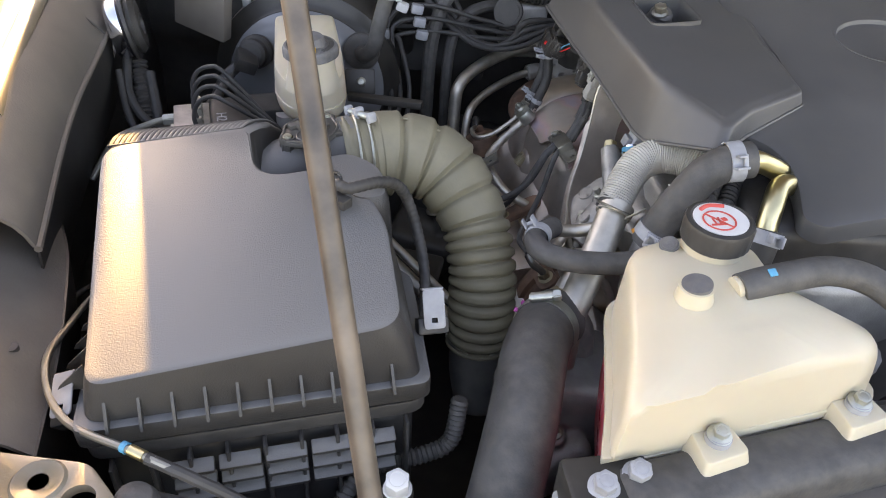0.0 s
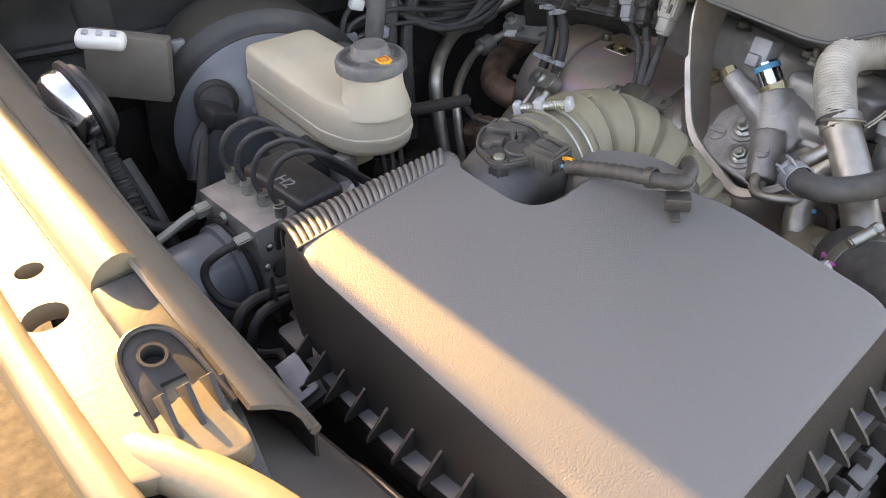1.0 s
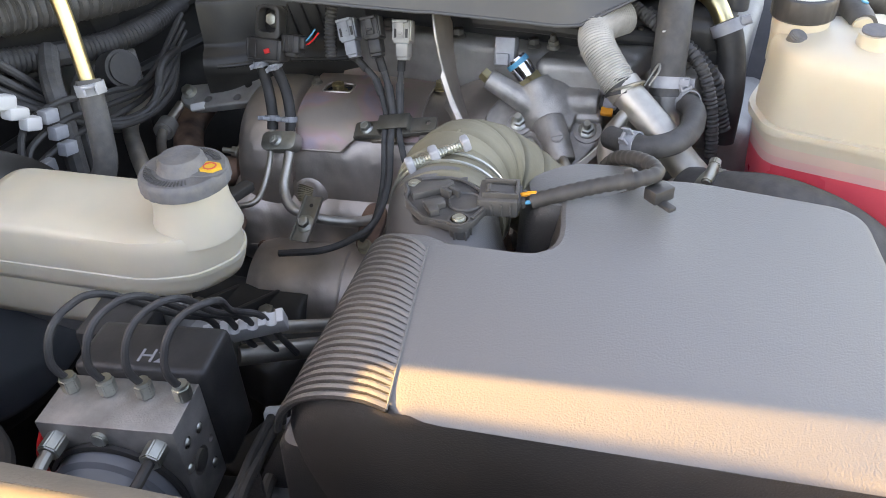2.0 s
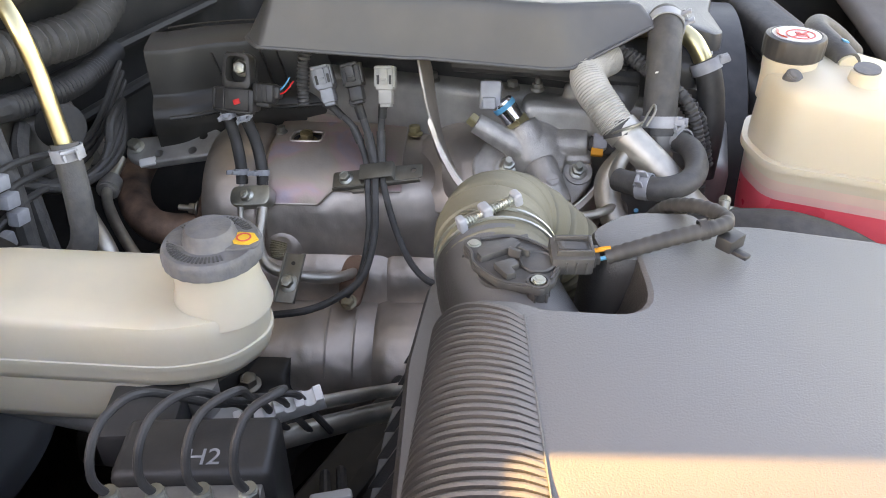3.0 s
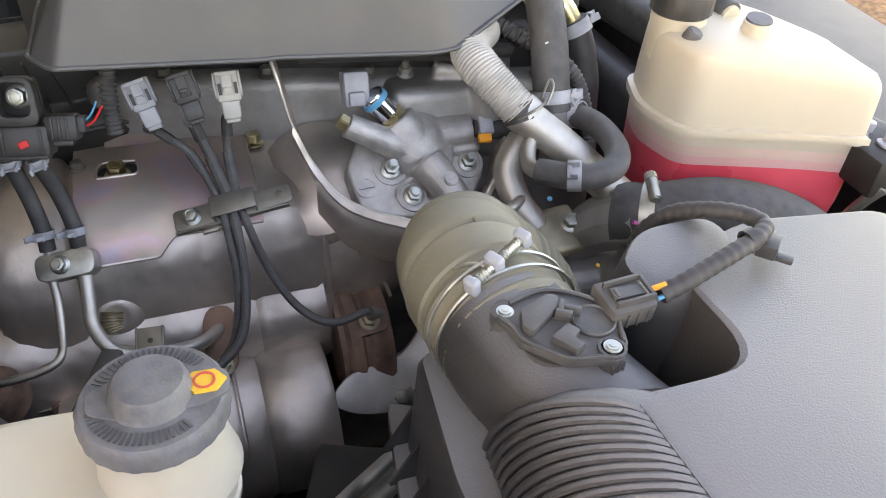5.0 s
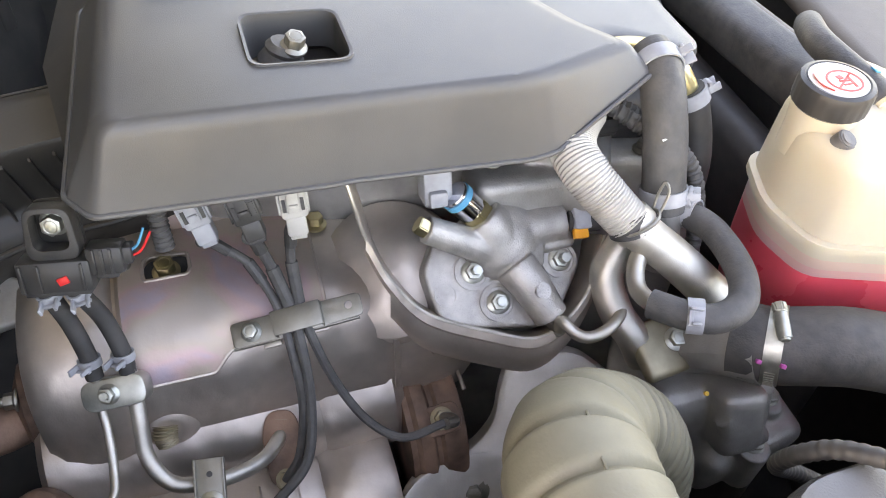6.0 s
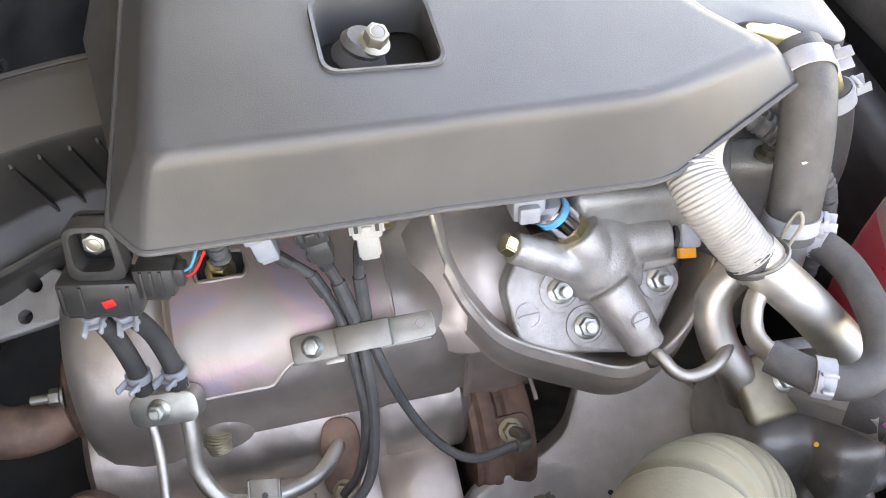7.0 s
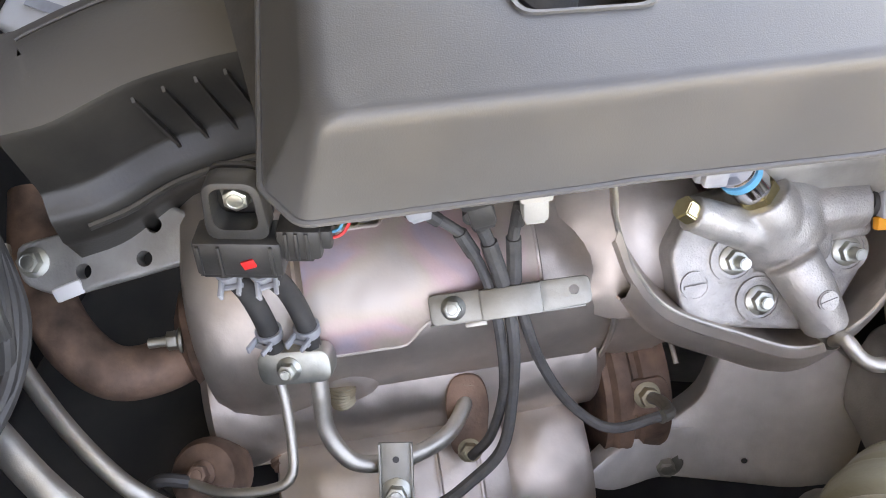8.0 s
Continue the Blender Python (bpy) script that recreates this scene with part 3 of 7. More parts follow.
def intake_hose():
    t = thing("air_intake_hose", (0.06, 0.76, 0.98), "olive green corrugated rubber air intake hose", "hose")

    def radius(s, d):
        base = 0.0415 - 0.0085 * min(1, max(0, (s - 0.25) / 0.3))
        if s < 0.12:
            return base + 0.0015 * (abs(math.sin(d / 0.012 * math.pi)) ** 8)
        phase = (d / 0.029 if s < 0.58 else d / 0.0125) * math.pi
        if s < 0.58:
            return base + 0.0014 - 0.0048 * abs(math.cos(phase)) ** 14 + 0.0016 * abs(math.cos(phase + 0.42)) ** 24
        return base + 0.0024 * (1 - 2 * abs(math.cos(phase)) ** 6)

    pts = [(-0.030, 0.773, 1.158), (0.020, 0.789, 1.159), (0.068, 0.788, 1.146), (0.103, 0.759, 1.112), (0.117, 0.727, 1.072), (0.120, 0.708, 1.03), (0.120, 0.700, 0.985)]
    part("bellows", tube(pts, radius, 230, 40), M_OLIVE, t)
    c = Vector((-0.012, 0.778, 1.159))
    ax = Vector((0.95, 0.30, -0.02))
    for off in (-0.006, 0.006):
        part("wire_band", tube([c + ax.normalized() * off + (frame_of(ax) @ Vector((0.0438 * math.cos(k * math.pi / 16), 0.0438 * math.sin(k * math.pi / 16), 0))) for k in range(33)], 0.0013, 64, 6), M_ZINC, t, "bare steel wire band clamp")
    top = c + Vector((-0.003, 0.010, 0.044))
    d = Vector((0.62, -0.74, 0.25)).normalized()
    s0, s1 = top - d * 0.020, top + d * 0.026
    screw = part("clamp_screw", tube([s0.lerp(s1, k / 70) for k in range(71)], lambda s, d: 0.0031 + 0.0005 * math.sin(2 * math.pi * d / 0.0019), 70, 12, straight=True), M_ZINC, t, "threaded zinc clamp screw")
    m = frame_of(d, (0, 0, 1))
    for f, size in ((0.06, (0.011, 0.009, 0.006)), (0.46, (0.013, 0.011, 0.007)), (0.97, (0.010, 0.010, 0.006))):
        part("trunnion", boxm(Matrix.Translation(s0.lerp(s1, f)) @ m, size, 0.002, 3), M_CLIP, screw, "pale cast clamp block")
    part("wire_hook", tube([s0.lerp(s1, 0.46) + Vector((0, 0, -0.004)), s0.lerp(s1, 0.46) + Vector((0.006, 0.010, -0.004)), s0.lerp(s1, 0.46) + Vector((0.010, 0.020, -0.010))], 0.0013, 12, 6), M_ZINC, screw)
    part("seam", tube([(0.016, 0.788, 1.2010), (0.045, 0.791, 1.1960), (0.080, 0.787, 1.1805), (0.116, 0.776, 1.1500)], 0.0009, 30, 5), M_OLIVE, t)
    part("lower_clamp", lathe((0.120, 0.706, 0.992), (0, -0.2, 1), [(0.034, 0), (0.0365, 0), (0.0365, 0.009), (0.034, 0.009)], 32), M_ZINC, t)
    part("turbo_inlet", tube([(0.120, 0.707, 1.0), (0.121, 0.70, 0.95), (0.128, 0.70, 0.90)], 0.031, 12, 24), M_ALU2, t)
    return t


intake_hose()

def rivet_text(words, at, turn, size, mat, parent, name="lettering", depth=0.0003):
    """Raised letters in the built-in font, as a mesh."""
    cu = bpy.data.curves.new("letters", "FONT")
    cu.body, cu.size, cu.extrude, cu.align_x, cu.align_y = words, size, depth, "CENTER", "CENTER"
    tmp = new("letters", cu)
    bpy.context.view_layer.update()
    me = bpy.data.meshes.new_from_object(tmp.evaluated_get(bpy.context.evaluated_depsgraph_get()))
    bm = bmesh.new()
    bm.from_mesh(me)
    bpy.data.objects.remove(tmp)
    bpy.data.curves.remove(cu)
    bpy.data.meshes.remove(me)
    bm.transform(Matrix.Translation(at) @ turn)
    return part(name, bm, mat, parent)


def flow_meter():
    t = thing("air_flow_meter", (-0.06, 0.758, 1.185), "black plastic air flow sensor with a wired connector", "sensor")
    a, b = Vector((-0.046, 0.787, 1.197)), Vector((-0.076, 0.740, 1.199))
    m = Matrix.Translation((a + b) / 2) @ frame_of((0, 0, 1), b - a)
    up = Vector((0, 0, 1))
    # lower seat and the thin upper plate, both tapering to a screw lug at each end
    low = round_outline([(-0.024, 0.004), (-0.016, 0.020), (0.012, 0.024), (0.026, 0.006), (0.024, -0.006), (0.006, -0.014), (-0.016, -0.012)], 0.003, 3)
    part("seat", prism(low, m @ pose(0, 0, -0.016), 0.013, 0.001), M_SENSOR, t)
    plate = round_outline([(-0.035, 0.005), (-0.028, 0.010), (-0.019, 0.024), (-0.006, 0.030), (0.012, 0.031), (0.024, 0.026), (0.034, 0.008), (0.035, -0.005), (0.026, -0.009), (0.012, -0.018), (-0.012, -0.017), (-0.022, -0.010), (-0.034, -0.005)], 0.0025, 3)
    part("mounting_plate", prism(plate, m @ pose(0, 0, -0.0035), 0.0045, 0.0006), M_SENSOR, t)
    for q in (a, b):
        lug = part("screw_lug", lathe(q - up * 0.030, up, [(0.0062, 0), (0.0068, 0.024), (0.0072, 0.0315), (0.0056, 0.0315), (0.0056, 0.0300), (0, 0.0300)], 24), M_SENSOR, t)
        part("screw", join(cyl(q, q + up * 0.0032, 0.0046, seg=20, bevel=0.0012), cyl(q + up * 0.003, q + up * 0.0036, 0.0020, seg=6)), M_ZINC, lug, "zinc plated screw")
        for turn in (0, 60, -60):
            d = (m.to_3x3() @ Vector((0, 0, 0))) + Matrix.Rotation(radians(turn), 3, "Z") @ (q - (a + b) / 2).normalized()
            part("web", boxm(Matrix.Translation(q + d * 0.0062 - up * 0.017) @ frame_of(up, d), (0.0035, 0.0014, 0.024), 0.0003), M_SENSOR, lug)
    part("long_rib", prism(round_outline([(-0.020, 0.000), (-0.015, -0.010), (-0.009, -0.012), (-0.004, 0.012), (-0.007, 0.019), (-0.012, 0.018)], 0.0010, 2), m @ pose(0, 0, 0.001), 0.0050, 0.0005), M_SENSOR, t)
    part("step_block", prism([(0.000, -0.010), (0.014, -0.013), (0.016, -0.007), (0.010, -0.005), (0.011, 0.001), (0.004, 0.003)], m @ pose(0, 0, 0.001), 0.0045, 0.0004), M_SENSOR, t)
    for x, y in ((0.000, 0.008), (0.003, 0.013)):
        part("bar", boxm(m @ pose(x, y, 0.0042, 0, 0, 14), (0.0085, 0.0026, 0.0062), 0.0004), M_SENSOR, t)
    part("bar", boxm(m @ pose(-0.003, 0.012, 0.0042, 0, 0, 14), (0.0026, 0.0085, 0.0062), 0.0004), M_SENSOR, t)
    part("disc", lathe(m @ Vector((0.014, 0.014, 0.001)), up, [(0.0115, 0), (0.0115, 0.0016), (0.0106, 0.0024), (0.0098, 0.0014), (0, 0.0014)], 32), M_SENSOR, t)
    part("edge_rib", tube([m @ Vector((x, y, 0.0018)) for x, y in ((-0.028, 0.006), (-0.0175, 0.0225), (-0.005, 0.0283), (0.0115, 0.0292), (0.0225, 0.0245), (0.0315, 0.007))], 0.0013, 30, 6, flat=0.9), M_SENSOR, t)
    part("edge_rib", tube([m @ Vector((x, y, 0.0018)) for x, y in ((-0.029, -0.006), (-0.020, -0.0095), (-0.011, -0.0155), (0.0115, -0.0165), (0.024, -0.0085), (0.030, -0.006))], 0.0013, 30, 6, flat=0.9), M_SENSOR, t)
    part("peak_tab", prism([(-0.016, 0.024), (-0.006, 0.0285), (-0.013, 0.0335)], m @ pose(0, 0, -0.003), 0.0045, 0.0004), M_SENSOR, t)
    part("stem", cyl((-0.06, 0.764, 1.144), (-0.06, 0.764, 1.191), 0.017, seg=24), M_SENSOR, t)
    # connector: a hollow shroud, a guard frame over the latch, side ribs
    cm = pose(-0.045, 0.7255, 1.2005, 0, -6, 16) @ Matrix.Scale(0.76, 4)
    shroud = cut(boxm(cm, (0.030, 0.034, 0.017), 0.0018), boxm(cm @ pose(0, -0.012, 0.001), (0.025, 0.024, 0.0115), 0))
    c = part("connector", shroud, M_SENSOR, t)
    part("plug", boxm(cm @ pose(0, -0.006, 0.001), (0.0235, 0.026, 0.0105), 0.001), M_RUBBER, c)
    for x in (-0.0095, 0.0095):
        part("guard", boxm(cm @ pose(x, -0.002, 0.0105), (0.0022, 0.030, 0.006), 0.0006), M_SENSOR, c)
    part("guard_bar", boxm(cm @ pose(0, -0.0155, 0.0120), (0.021, 0.0026, 0.0030), 0.0006), M_SENSOR, c)
    part("latch", boxm(cm @ pose(0, -0.001, 0.0100, 4, 0, 0), (0.0100, 0.024, 0.0026), 0.0006), M_SENSOR, c)
    part("latch_tooth", boxm(cm @ pose(0, 0.008, 0.0118), (0.0080, 0.0030, 0.0022), 0.0005), M_SENSOR, c)
    for y in (-0.011, -0.003, 0.005):
        part("side_rib", boxm(cm @ pose(-0.0155, y, -0.001), (0.0018, 0.0018, 0.012), 0.0004), M_SENSOR, c)
    part("seal", boxm(cm @ pose(0, -0.0205, 0.0005), (0.018, 0.006, 0.0085), 0.002), M_RUBBER, c)
    return t


flow_meter()


def ribbed(r, pitch, depth):
    return lambda s, d: r + depth * math.sin(2 * math.pi * d / pitch)


t = thing("flow_meter_wire", (-0.02, 0.66, 1.15), "black taped sensor wire clipped to the air cleaner lid", "cable")
loom = [(-0.042, 0.704, 1.2015), (-0.037, 0.686, 1.2085), (-0.027, 0.663, 1.2145), (-0.016, 0.644, 1.2165), (-0.005, 0.635, 1.2165), (0.007, 0.642, 1.2155), (0.020, 0.657, 1.210), (0.033, 0.672, 1.198), (0.042, 0.682, 1.176), (0.052, 0.676, 1.146), (0.061, 0.650, 1.118), (0.063, 0.615, 1.09)]
part("taped_loom", tube(loom, ribbed(0.0050, 0.006, 0.0003), 200, 18), M_RUBBER, t)
part("orange_core", tube([(-0.0415, 0.715, 1.2025), (-0.0410, 0.707, 1.2060), (-0.0400, 0.702, 1.2070)], 0.0016, 8, 8), M_ORANGE, t, "orange wire core")
part("blue_core", tube([(-0.046, 0.715, 1.200), (-0.045, 0.706, 1.202), (-0.042, 0.697, 1.205)], 0.0014, 8, 6), M_BLUE, t)
part("tie", lathe((-0.0185, 0.651, 1.2155), (0.35, -0.95, 0.25), [(0.0055, 0), (0.0068, 0), (0.0068, 0.005), (0.0055, 0.005)], 16), M_BLACK, t)
part("clip_foot", join(box((-0.010, 0.631, 1.206), (0.016, 0.011, 0.009), (0, 0, -35), 0.001), box((-0.016, 0.625, 1.2015), (0.006, 0.013, 0.003), (0, 0, -35), 0.0008)), M_BLACK, t)

# ---- coolant tank ----
def coolant_tank():
    t = thing("coolant_tank", (0.30, 0.50, 1.00), "translucent cream coolant tank half full of red coolant", "coolant tank")
    plan = [(0.216, 0.583), (0.203, 0.475), (0.192, 0.420), (0.262, 0.416), (0.372, 0.462), (0.402, 0.512), (0.360, 0.532), (0.326, 0.548), (0.318, 0.597), (0.262, 0.604)]

    def ring(s, z, r=0.016, slope=0.0):
        cx, cy = 0.285, 0.52
        return [(cx + (x - cx) * s, max(cy + (y - cy) * s, 0.434 + 0.33 * (x - 0.215)), z + slope * min(0.0, y - 0.56) - 1.6 * slope * max(0.0, x - 0.33)) for x, y in round_outline(plan, r, 4)]

    part("shell", loft([ring(0.985, 1.150), ring(0.985, 1.156, slope=0.02), ring(0.970, 1.182, slope=0.05), ring(0.958, 1.200, slope=0.10), ring(0.950, 1.207, slope=0.11), ring(0.930, 1.2125, slope=0.11), ring(0.89, 1.216, slope=0.10), ring(0.70, 1.219, slope=0.08), ring(0.3, 1.221, slope=0.05)]), M_TANK, t, smooth=42)
    part("seam_flange", loft([ring(1.0, 1.144), ring(1.050, 1.1445), ring(1.052, 1.148), ring(1.048, 1.1515), ring(1.0, 1.152)]), M_TANK, t)
    part("lower_shell", loft([ring(0.979, 1.1335), ring(0.985, 1.144)]), M_TANK, t, "cream plastic above the coolant", smooth=50)
    part("tinged_band", loft([ring(0.9745, 1.1235), ring(0.9790, 1.1335)]), M_PALE, t, "plastic tinged pale pink", smooth=50)
    part("tinged_band", loft([ring(0.9705, 1.1150), ring(0.9745, 1.1235)]), M_PINK, t, "plastic tinged pink above the coolant", smooth=50)
    part("coolant", loft([ring(0.60, 0.985), ring(0.80, 0.99), ring(0.90, 1.03), ring(0.957, 1.085), ring(0.9705, 1.115), ring(0.95, 1.1152)]), M_RED, t, "bright red coolant seen through the wall", smooth=50)
    cap_c = Vector((0.282, 0.579, 1.208))
    part("filler_dome", lathe(cap_c - Vector((0, 0, 0.005)), (0, 0, 1), [(0.0225, -0.016), (0.0225, 0.004), (0.0232, 0.012), (0.0235, 0.018), (0.023, 0.030)], 40), M_TANK, t, smooth=60)
    rim = lathe(cap_c + Vector((0, 0, 0.018)), (0, 0, 1), [(0.024, 0), (0.0262, 0.002), (0.0265, 0.0165), (0.0252, 0.0192), (0.0222, 0.0200), (0.0212, 0.0192), (0, 0.0192)], 96)
    knurl(rim, cap_c, 0.0258, 0.0003)
    cap = part("cap", rim, M_BLACK, t, "black pressure cap with a warning label")
    top = cap_c.z + 0.0372
    part("label", cyl((cap_c.x, cap_c.y, top), (cap_c.x, cap_c.y, top + 0.0009), 0.0205, seg=48), M_LABEL, cap, "white warning label with a red pictogram")
    z = top + 0.0011
    cx, cy = cap_c.x - 0.002, cap_c.y - 0.003
    part("print_ring", lathe((cx, cy, z), (0, 0, 1), [(0.0126, 0), (0.0126, 0.0004), (0.0112, 0.0004), (0.0112, 0), (0.0126, 0)], 40), M_REDINK, cap)
    part("print_slash", box((cx, cy, z), (0.0225, 0.0015, 0.0006), (0, 0, -40), 0), M_REDINK, cap)
    part("print_mark", join(box((cx - 0.001, cy - 0.005, z), (0.012, 0.0018, 0.0006), (0, 0, 10), 0), box((cx - 0.004, cy - 0.001, z), (0.0014, 0.007, 0.0006), (0, 0, 15), 0), box((cx, cy + 0.000, z), (0.0014, 0.008, 0.0006), (0, 0, 5), 0), box((cx + 0.004, cy + 0.002, z), (0.004, 0.004, 0.0006), (0, 0, 25), 0)), M_REDINK, cap)
    part("print_bar", tube([(cap_c.x - 0.0135, cap_c.y + 0.009, z), (cap_c.x - 0.006, cap_c.y + 0.0150, z), (cap_c.x + 0.006, cap_c.y + 0.0155, z)], 0.0022, 12, 6, flat=0.3), M_REDINK, cap)

    part("sensor_stub", join(cyl((0.254, 0.582, 1.206), (0.248, 0.577, 1.222), 0.0075, seg=20, bevel=0.001), cyl((0.248, 0.577, 1.222), (0.2478, 0.5768, 1.2226), 0.005, seg=16)), M_CAP, t, "small grey moulded stub")
    part("vent_plug", lathe((0.256, 0.521, 1.2150), (-0.05, 0, 1), [(0.0145, 0), (0.0125, 0.008), (0.0125, 0.013), (0.010, 0.0135), (0.010, 0.011), (0, 0.011)], 24), M_TANK, t, "sunken round moulding")
    part("vent_hole", cyl((0.256, 0.521, 1.2265), (0.2554, 0.521, 1.2305), 0.0108, seg=24), M_CAP, t, "dark plug in the moulding")
    part("hose_spigot", cyl((0.286, 0.530, 1.220), (0.306, 0.536, 1.224), 0.0085, seg=20), M_TANK, t)
    for x, y in ((0.2685, 0.441), (0.377, 0.478)):
        ear = part("mounting_ear", prism(round_outline([(-0.022, -0.022), (0.022, -0.018), (0.018, 0.030), (-0.016, 0.030)], 0.006, 3), pose(x, y, 1.140, 0, 0, 18), 0.020, 0.006, 3, 0.22), M_TANK, t)
        part("bush", cyl((x, y + 0.001, 1.159), (x, y + 0.001, 1.1655), 0.009, seg=24, bevel=0.001), M_CLIP, ear)
        part("bolt", bolt_head((x, y + 0.001, 1.1650), (0, -0.15, 1), 0.010, 0.006, 1.7), M_ZINC, ear, "blue-tinged zinc bolt")
    return t


coolant_tank()

t = thing("overflow_hose", (0.35, 0.54, 1.20), "grey rubber overflow hose pushed onto the coolant tank", "hose")
part("hose", tube([(0.290, 0.530, 1.220), (0.303, 0.534, 1.2225), (0.325, 0.541, 1.224), (0.362, 0.550, 1.225), (0.395, 0.543, 1.220), (0.430, 0.520, 1.20), (0.47, 0.49, 1.17)], 0.0112, 40, 18), M_HOSE, t)
part("paint_mark", box((0.3105, 0.5330, 1.2342), (0.006, 0.006, 0.0016), (18, 0, 15), 0.0005), M_BLUE, t, "blue paint mark")

t = thing("radiator_vent_hose", (0.5, 0.68, 1.12), "long black rubber hose behind the coolant tank", "hose")
part("hose", tube([(0.345, 0.655, 1.15), (0.40, 0.68, 1.152), (0.52, 0.72, 1.15), (0.70, 0.76, 1.14)], 0.010, 30, 14), M_RUBBER, t)
t = thing("vacuum_line", (0.5, 0.70, 1.14), "thin black line behind the coolant tank", "hose")
part("hose", tube([(0.35, 0.675, 1.16), (0.43, 0.705, 1.168), (0.56, 0.745, 1.165), (0.70, 0.79, 1.15)], 0.005, 30, 10), M_RUBBER, t)

# ---- engine cover ----
def engine_cover():
    t = thing("engine_cover", (0.45, 0.85, 1.19), "large matt grey plastic engine cover", "engine cover")
    foot = [(0.204, 1.078, 1.222), (0.188, 1.058, 1.220), (0.226, 0.917, 1.210), (0.260, 0.780, 1.200), (0.313, 0.693, 1.232), (0.348, 0.739, 1.228), (0.418, 0.793, 1.236), (0.410, 0.88, 1.250), (0.406, 0.98, 1.256), (0.400, 1.112, 1.232)]
    top = [(0.219, 1.052), (0.207, 1.046), (0.240, 0.913), (0.272, 0.792), (0.322, 0.713), (0.352, 0.748), (0.414, 0.795), (0.404, 0.88), (0.400, 0.97), (0.392, 1.086)]

    def crown(x, y):
        return 1.272 - 0.0457 * (x - 0.207) + 0.0469 * (y - 1.049)

    top = [(x, y, crown(x, y)) for x, y in top]

    def ring(s, lift=0.0):
        a, b = [Vector(p) for p in foot], [Vector(p) for p in top]
        pts = [x + (y - x) * s for x, y in zip(a, b)]
        flat = round_outline([p.to_2d() for p in pts], [0.003, 0.006, 0.008, 0.012, 0.012, 0.009, 0.009, 0.009, 0.009, 0.009], 5)
        zs = [p.z for p in pts for _ in range(6)]
        return [(x, y, z + lift) for (x, y), z in zip(flat, zs)]

    def inset(d, lift):
        out = []
        for x, y, z in ring(1.0):
            x, y = x + (0.32 - x) * d, y + (0.88 - y) * d
            out.append((x, y, crown(x, y) + lift))
        return out

    def fillet(a):
        """The rounded shoulder between wall and top; a runs from 0 to 90 degrees."""
        d = 0.045 * (1 - math.cos(radians(a)))
        return [(x + (0.32 - x) * d, y + (0.88 - y) * d, z) for x, y, z in ring(1 - 0.17 * (1 - math.sin(radians(a))))]

    rings = [ring(0.0), ring(0.3), ring(0.6), *[fillet(a) for a in (0, 15, 30, 45, 60, 75, 90)], *[inset(d, 0.0006) for d in (0.06, 0.10, 0.2, 0.35, 0.6, 0.9)]]
    shell = loft(rings)
    pm = pose(0.301, 0.946, 1.23, 0, 0, 12)
    pocket = prism(round_outline([(-0.022, -0.033), (0.034, -0.031), (0.034, 0.031), (-0.022, 0.029)], 0.010, 5), pm, 0.09, 0)
    shell = cut(shell, pocket)
    rim0 = ring(0.0)
    part("edge_lip", tube([Vector(p) + Vector((0, 0, 0.0008)) for p in rim0 + rim0[:1]], 0.0019, 10, 8, straight=True), M_COVER, t)
    part("shell", shell, M_COVER, t, smooth=32)
    # lower front panel with its hooked edge and oval recess
    def low_z(x, y):
        return 1.246 + 0.20 * (min(y, 0.80) - 0.80) + 0.125 * max(0.0, y - 0.80) - 0.006

    plan = [(0.345, 0.744), (0.367, 0.730), (0.381, 0.707), (0.382, 0.678), (0.376, 0.640), (0.392, 0.631), (0.453, 0.648), (0.60, 0.640), (0.74, 0.68), (0.74, 1.06), (0.37, 1.06), (0.385, 0.90), (0.390, 0.80)]
    plan = round_outline(plan, 0.008, 4)

    def level(d, dz):
        return [(x + (0.54 - x) * d, y + (0.85 - y) * d, low_z(x + (0.54 - x) * d, y + (0.85 - y) * d) + dz) for x, y in plan]

    def oval(q, dz):
        return [(0.545 + 0.055 * q * math.cos(k * math.pi / 24), 0.92 + 0.045 * q * math.sin(k * math.pi / 24), low_z(0.545, 0.92 + 0.045 * q * math.sin(k * math.pi / 24)) + dz) for k in range(48)]

    panel = loft([level(0.0, -0.018), level(0.0, -0.006), level(0.006, -0.001), level(0.02, 0.0), level(0.1, 0.0), level(0.25, 0.0), level(0.5, 0.0), level(0.8, 0.0)])
    part("front_panel", cut(panel, loft([oval(1.0, -0.05), oval(1.0, 0.05)])), M_COVER, t, "lower front panel with an oval recess")
    part("oval_recess", loft([oval(1.06, -0.004), oval(1.045, 0.0006), oval(1.0, 0.0004), oval(0.97, -0.004), oval(0.86, -0.014), oval(0.6, -0.019), oval(0.2, -0.020)]), M_COVER, t)
    rim_out = round_outline([(-0.0245, -0.0358), (0.0368, -0.0338), (0.0368, 0.0338), (-0.0245, 0.0318)], 0.011, 5)
    rim_in = round_outline([(-0.022, -0.033), (0.034, -0.031), (0.034, 0.031), (-0.022, 0.029)], 0.010, 5)
    zt = 0.0350
    rise = lambda q: 0.03 * q[0] + 0.05 * q[1]
    part("pocket_rim", loft([[pm @ Vector((*q, zt + rise(q) - 0.003)) for q in rim_out], [pm @ Vector((q[0] * 0.985, q[1] * 0.985, zt + rise(q) + 0.0016)) for q in rim_out],
                             [pm @ Vector((q[0] * 1.01, q[1] * 1.01, zt + rise(q) + 0.0012)) for q in rim_in], [pm @ Vector((*q, zt + rise(q) - 0.004)) for q in rim_in]], caps=False), M_COVER, t)
    part("pocket_floor", boxm(pm @ pose(0.006, 0, 0.004), (0.062, 0.068, 0.004), 0.001), M_BLACK, t)
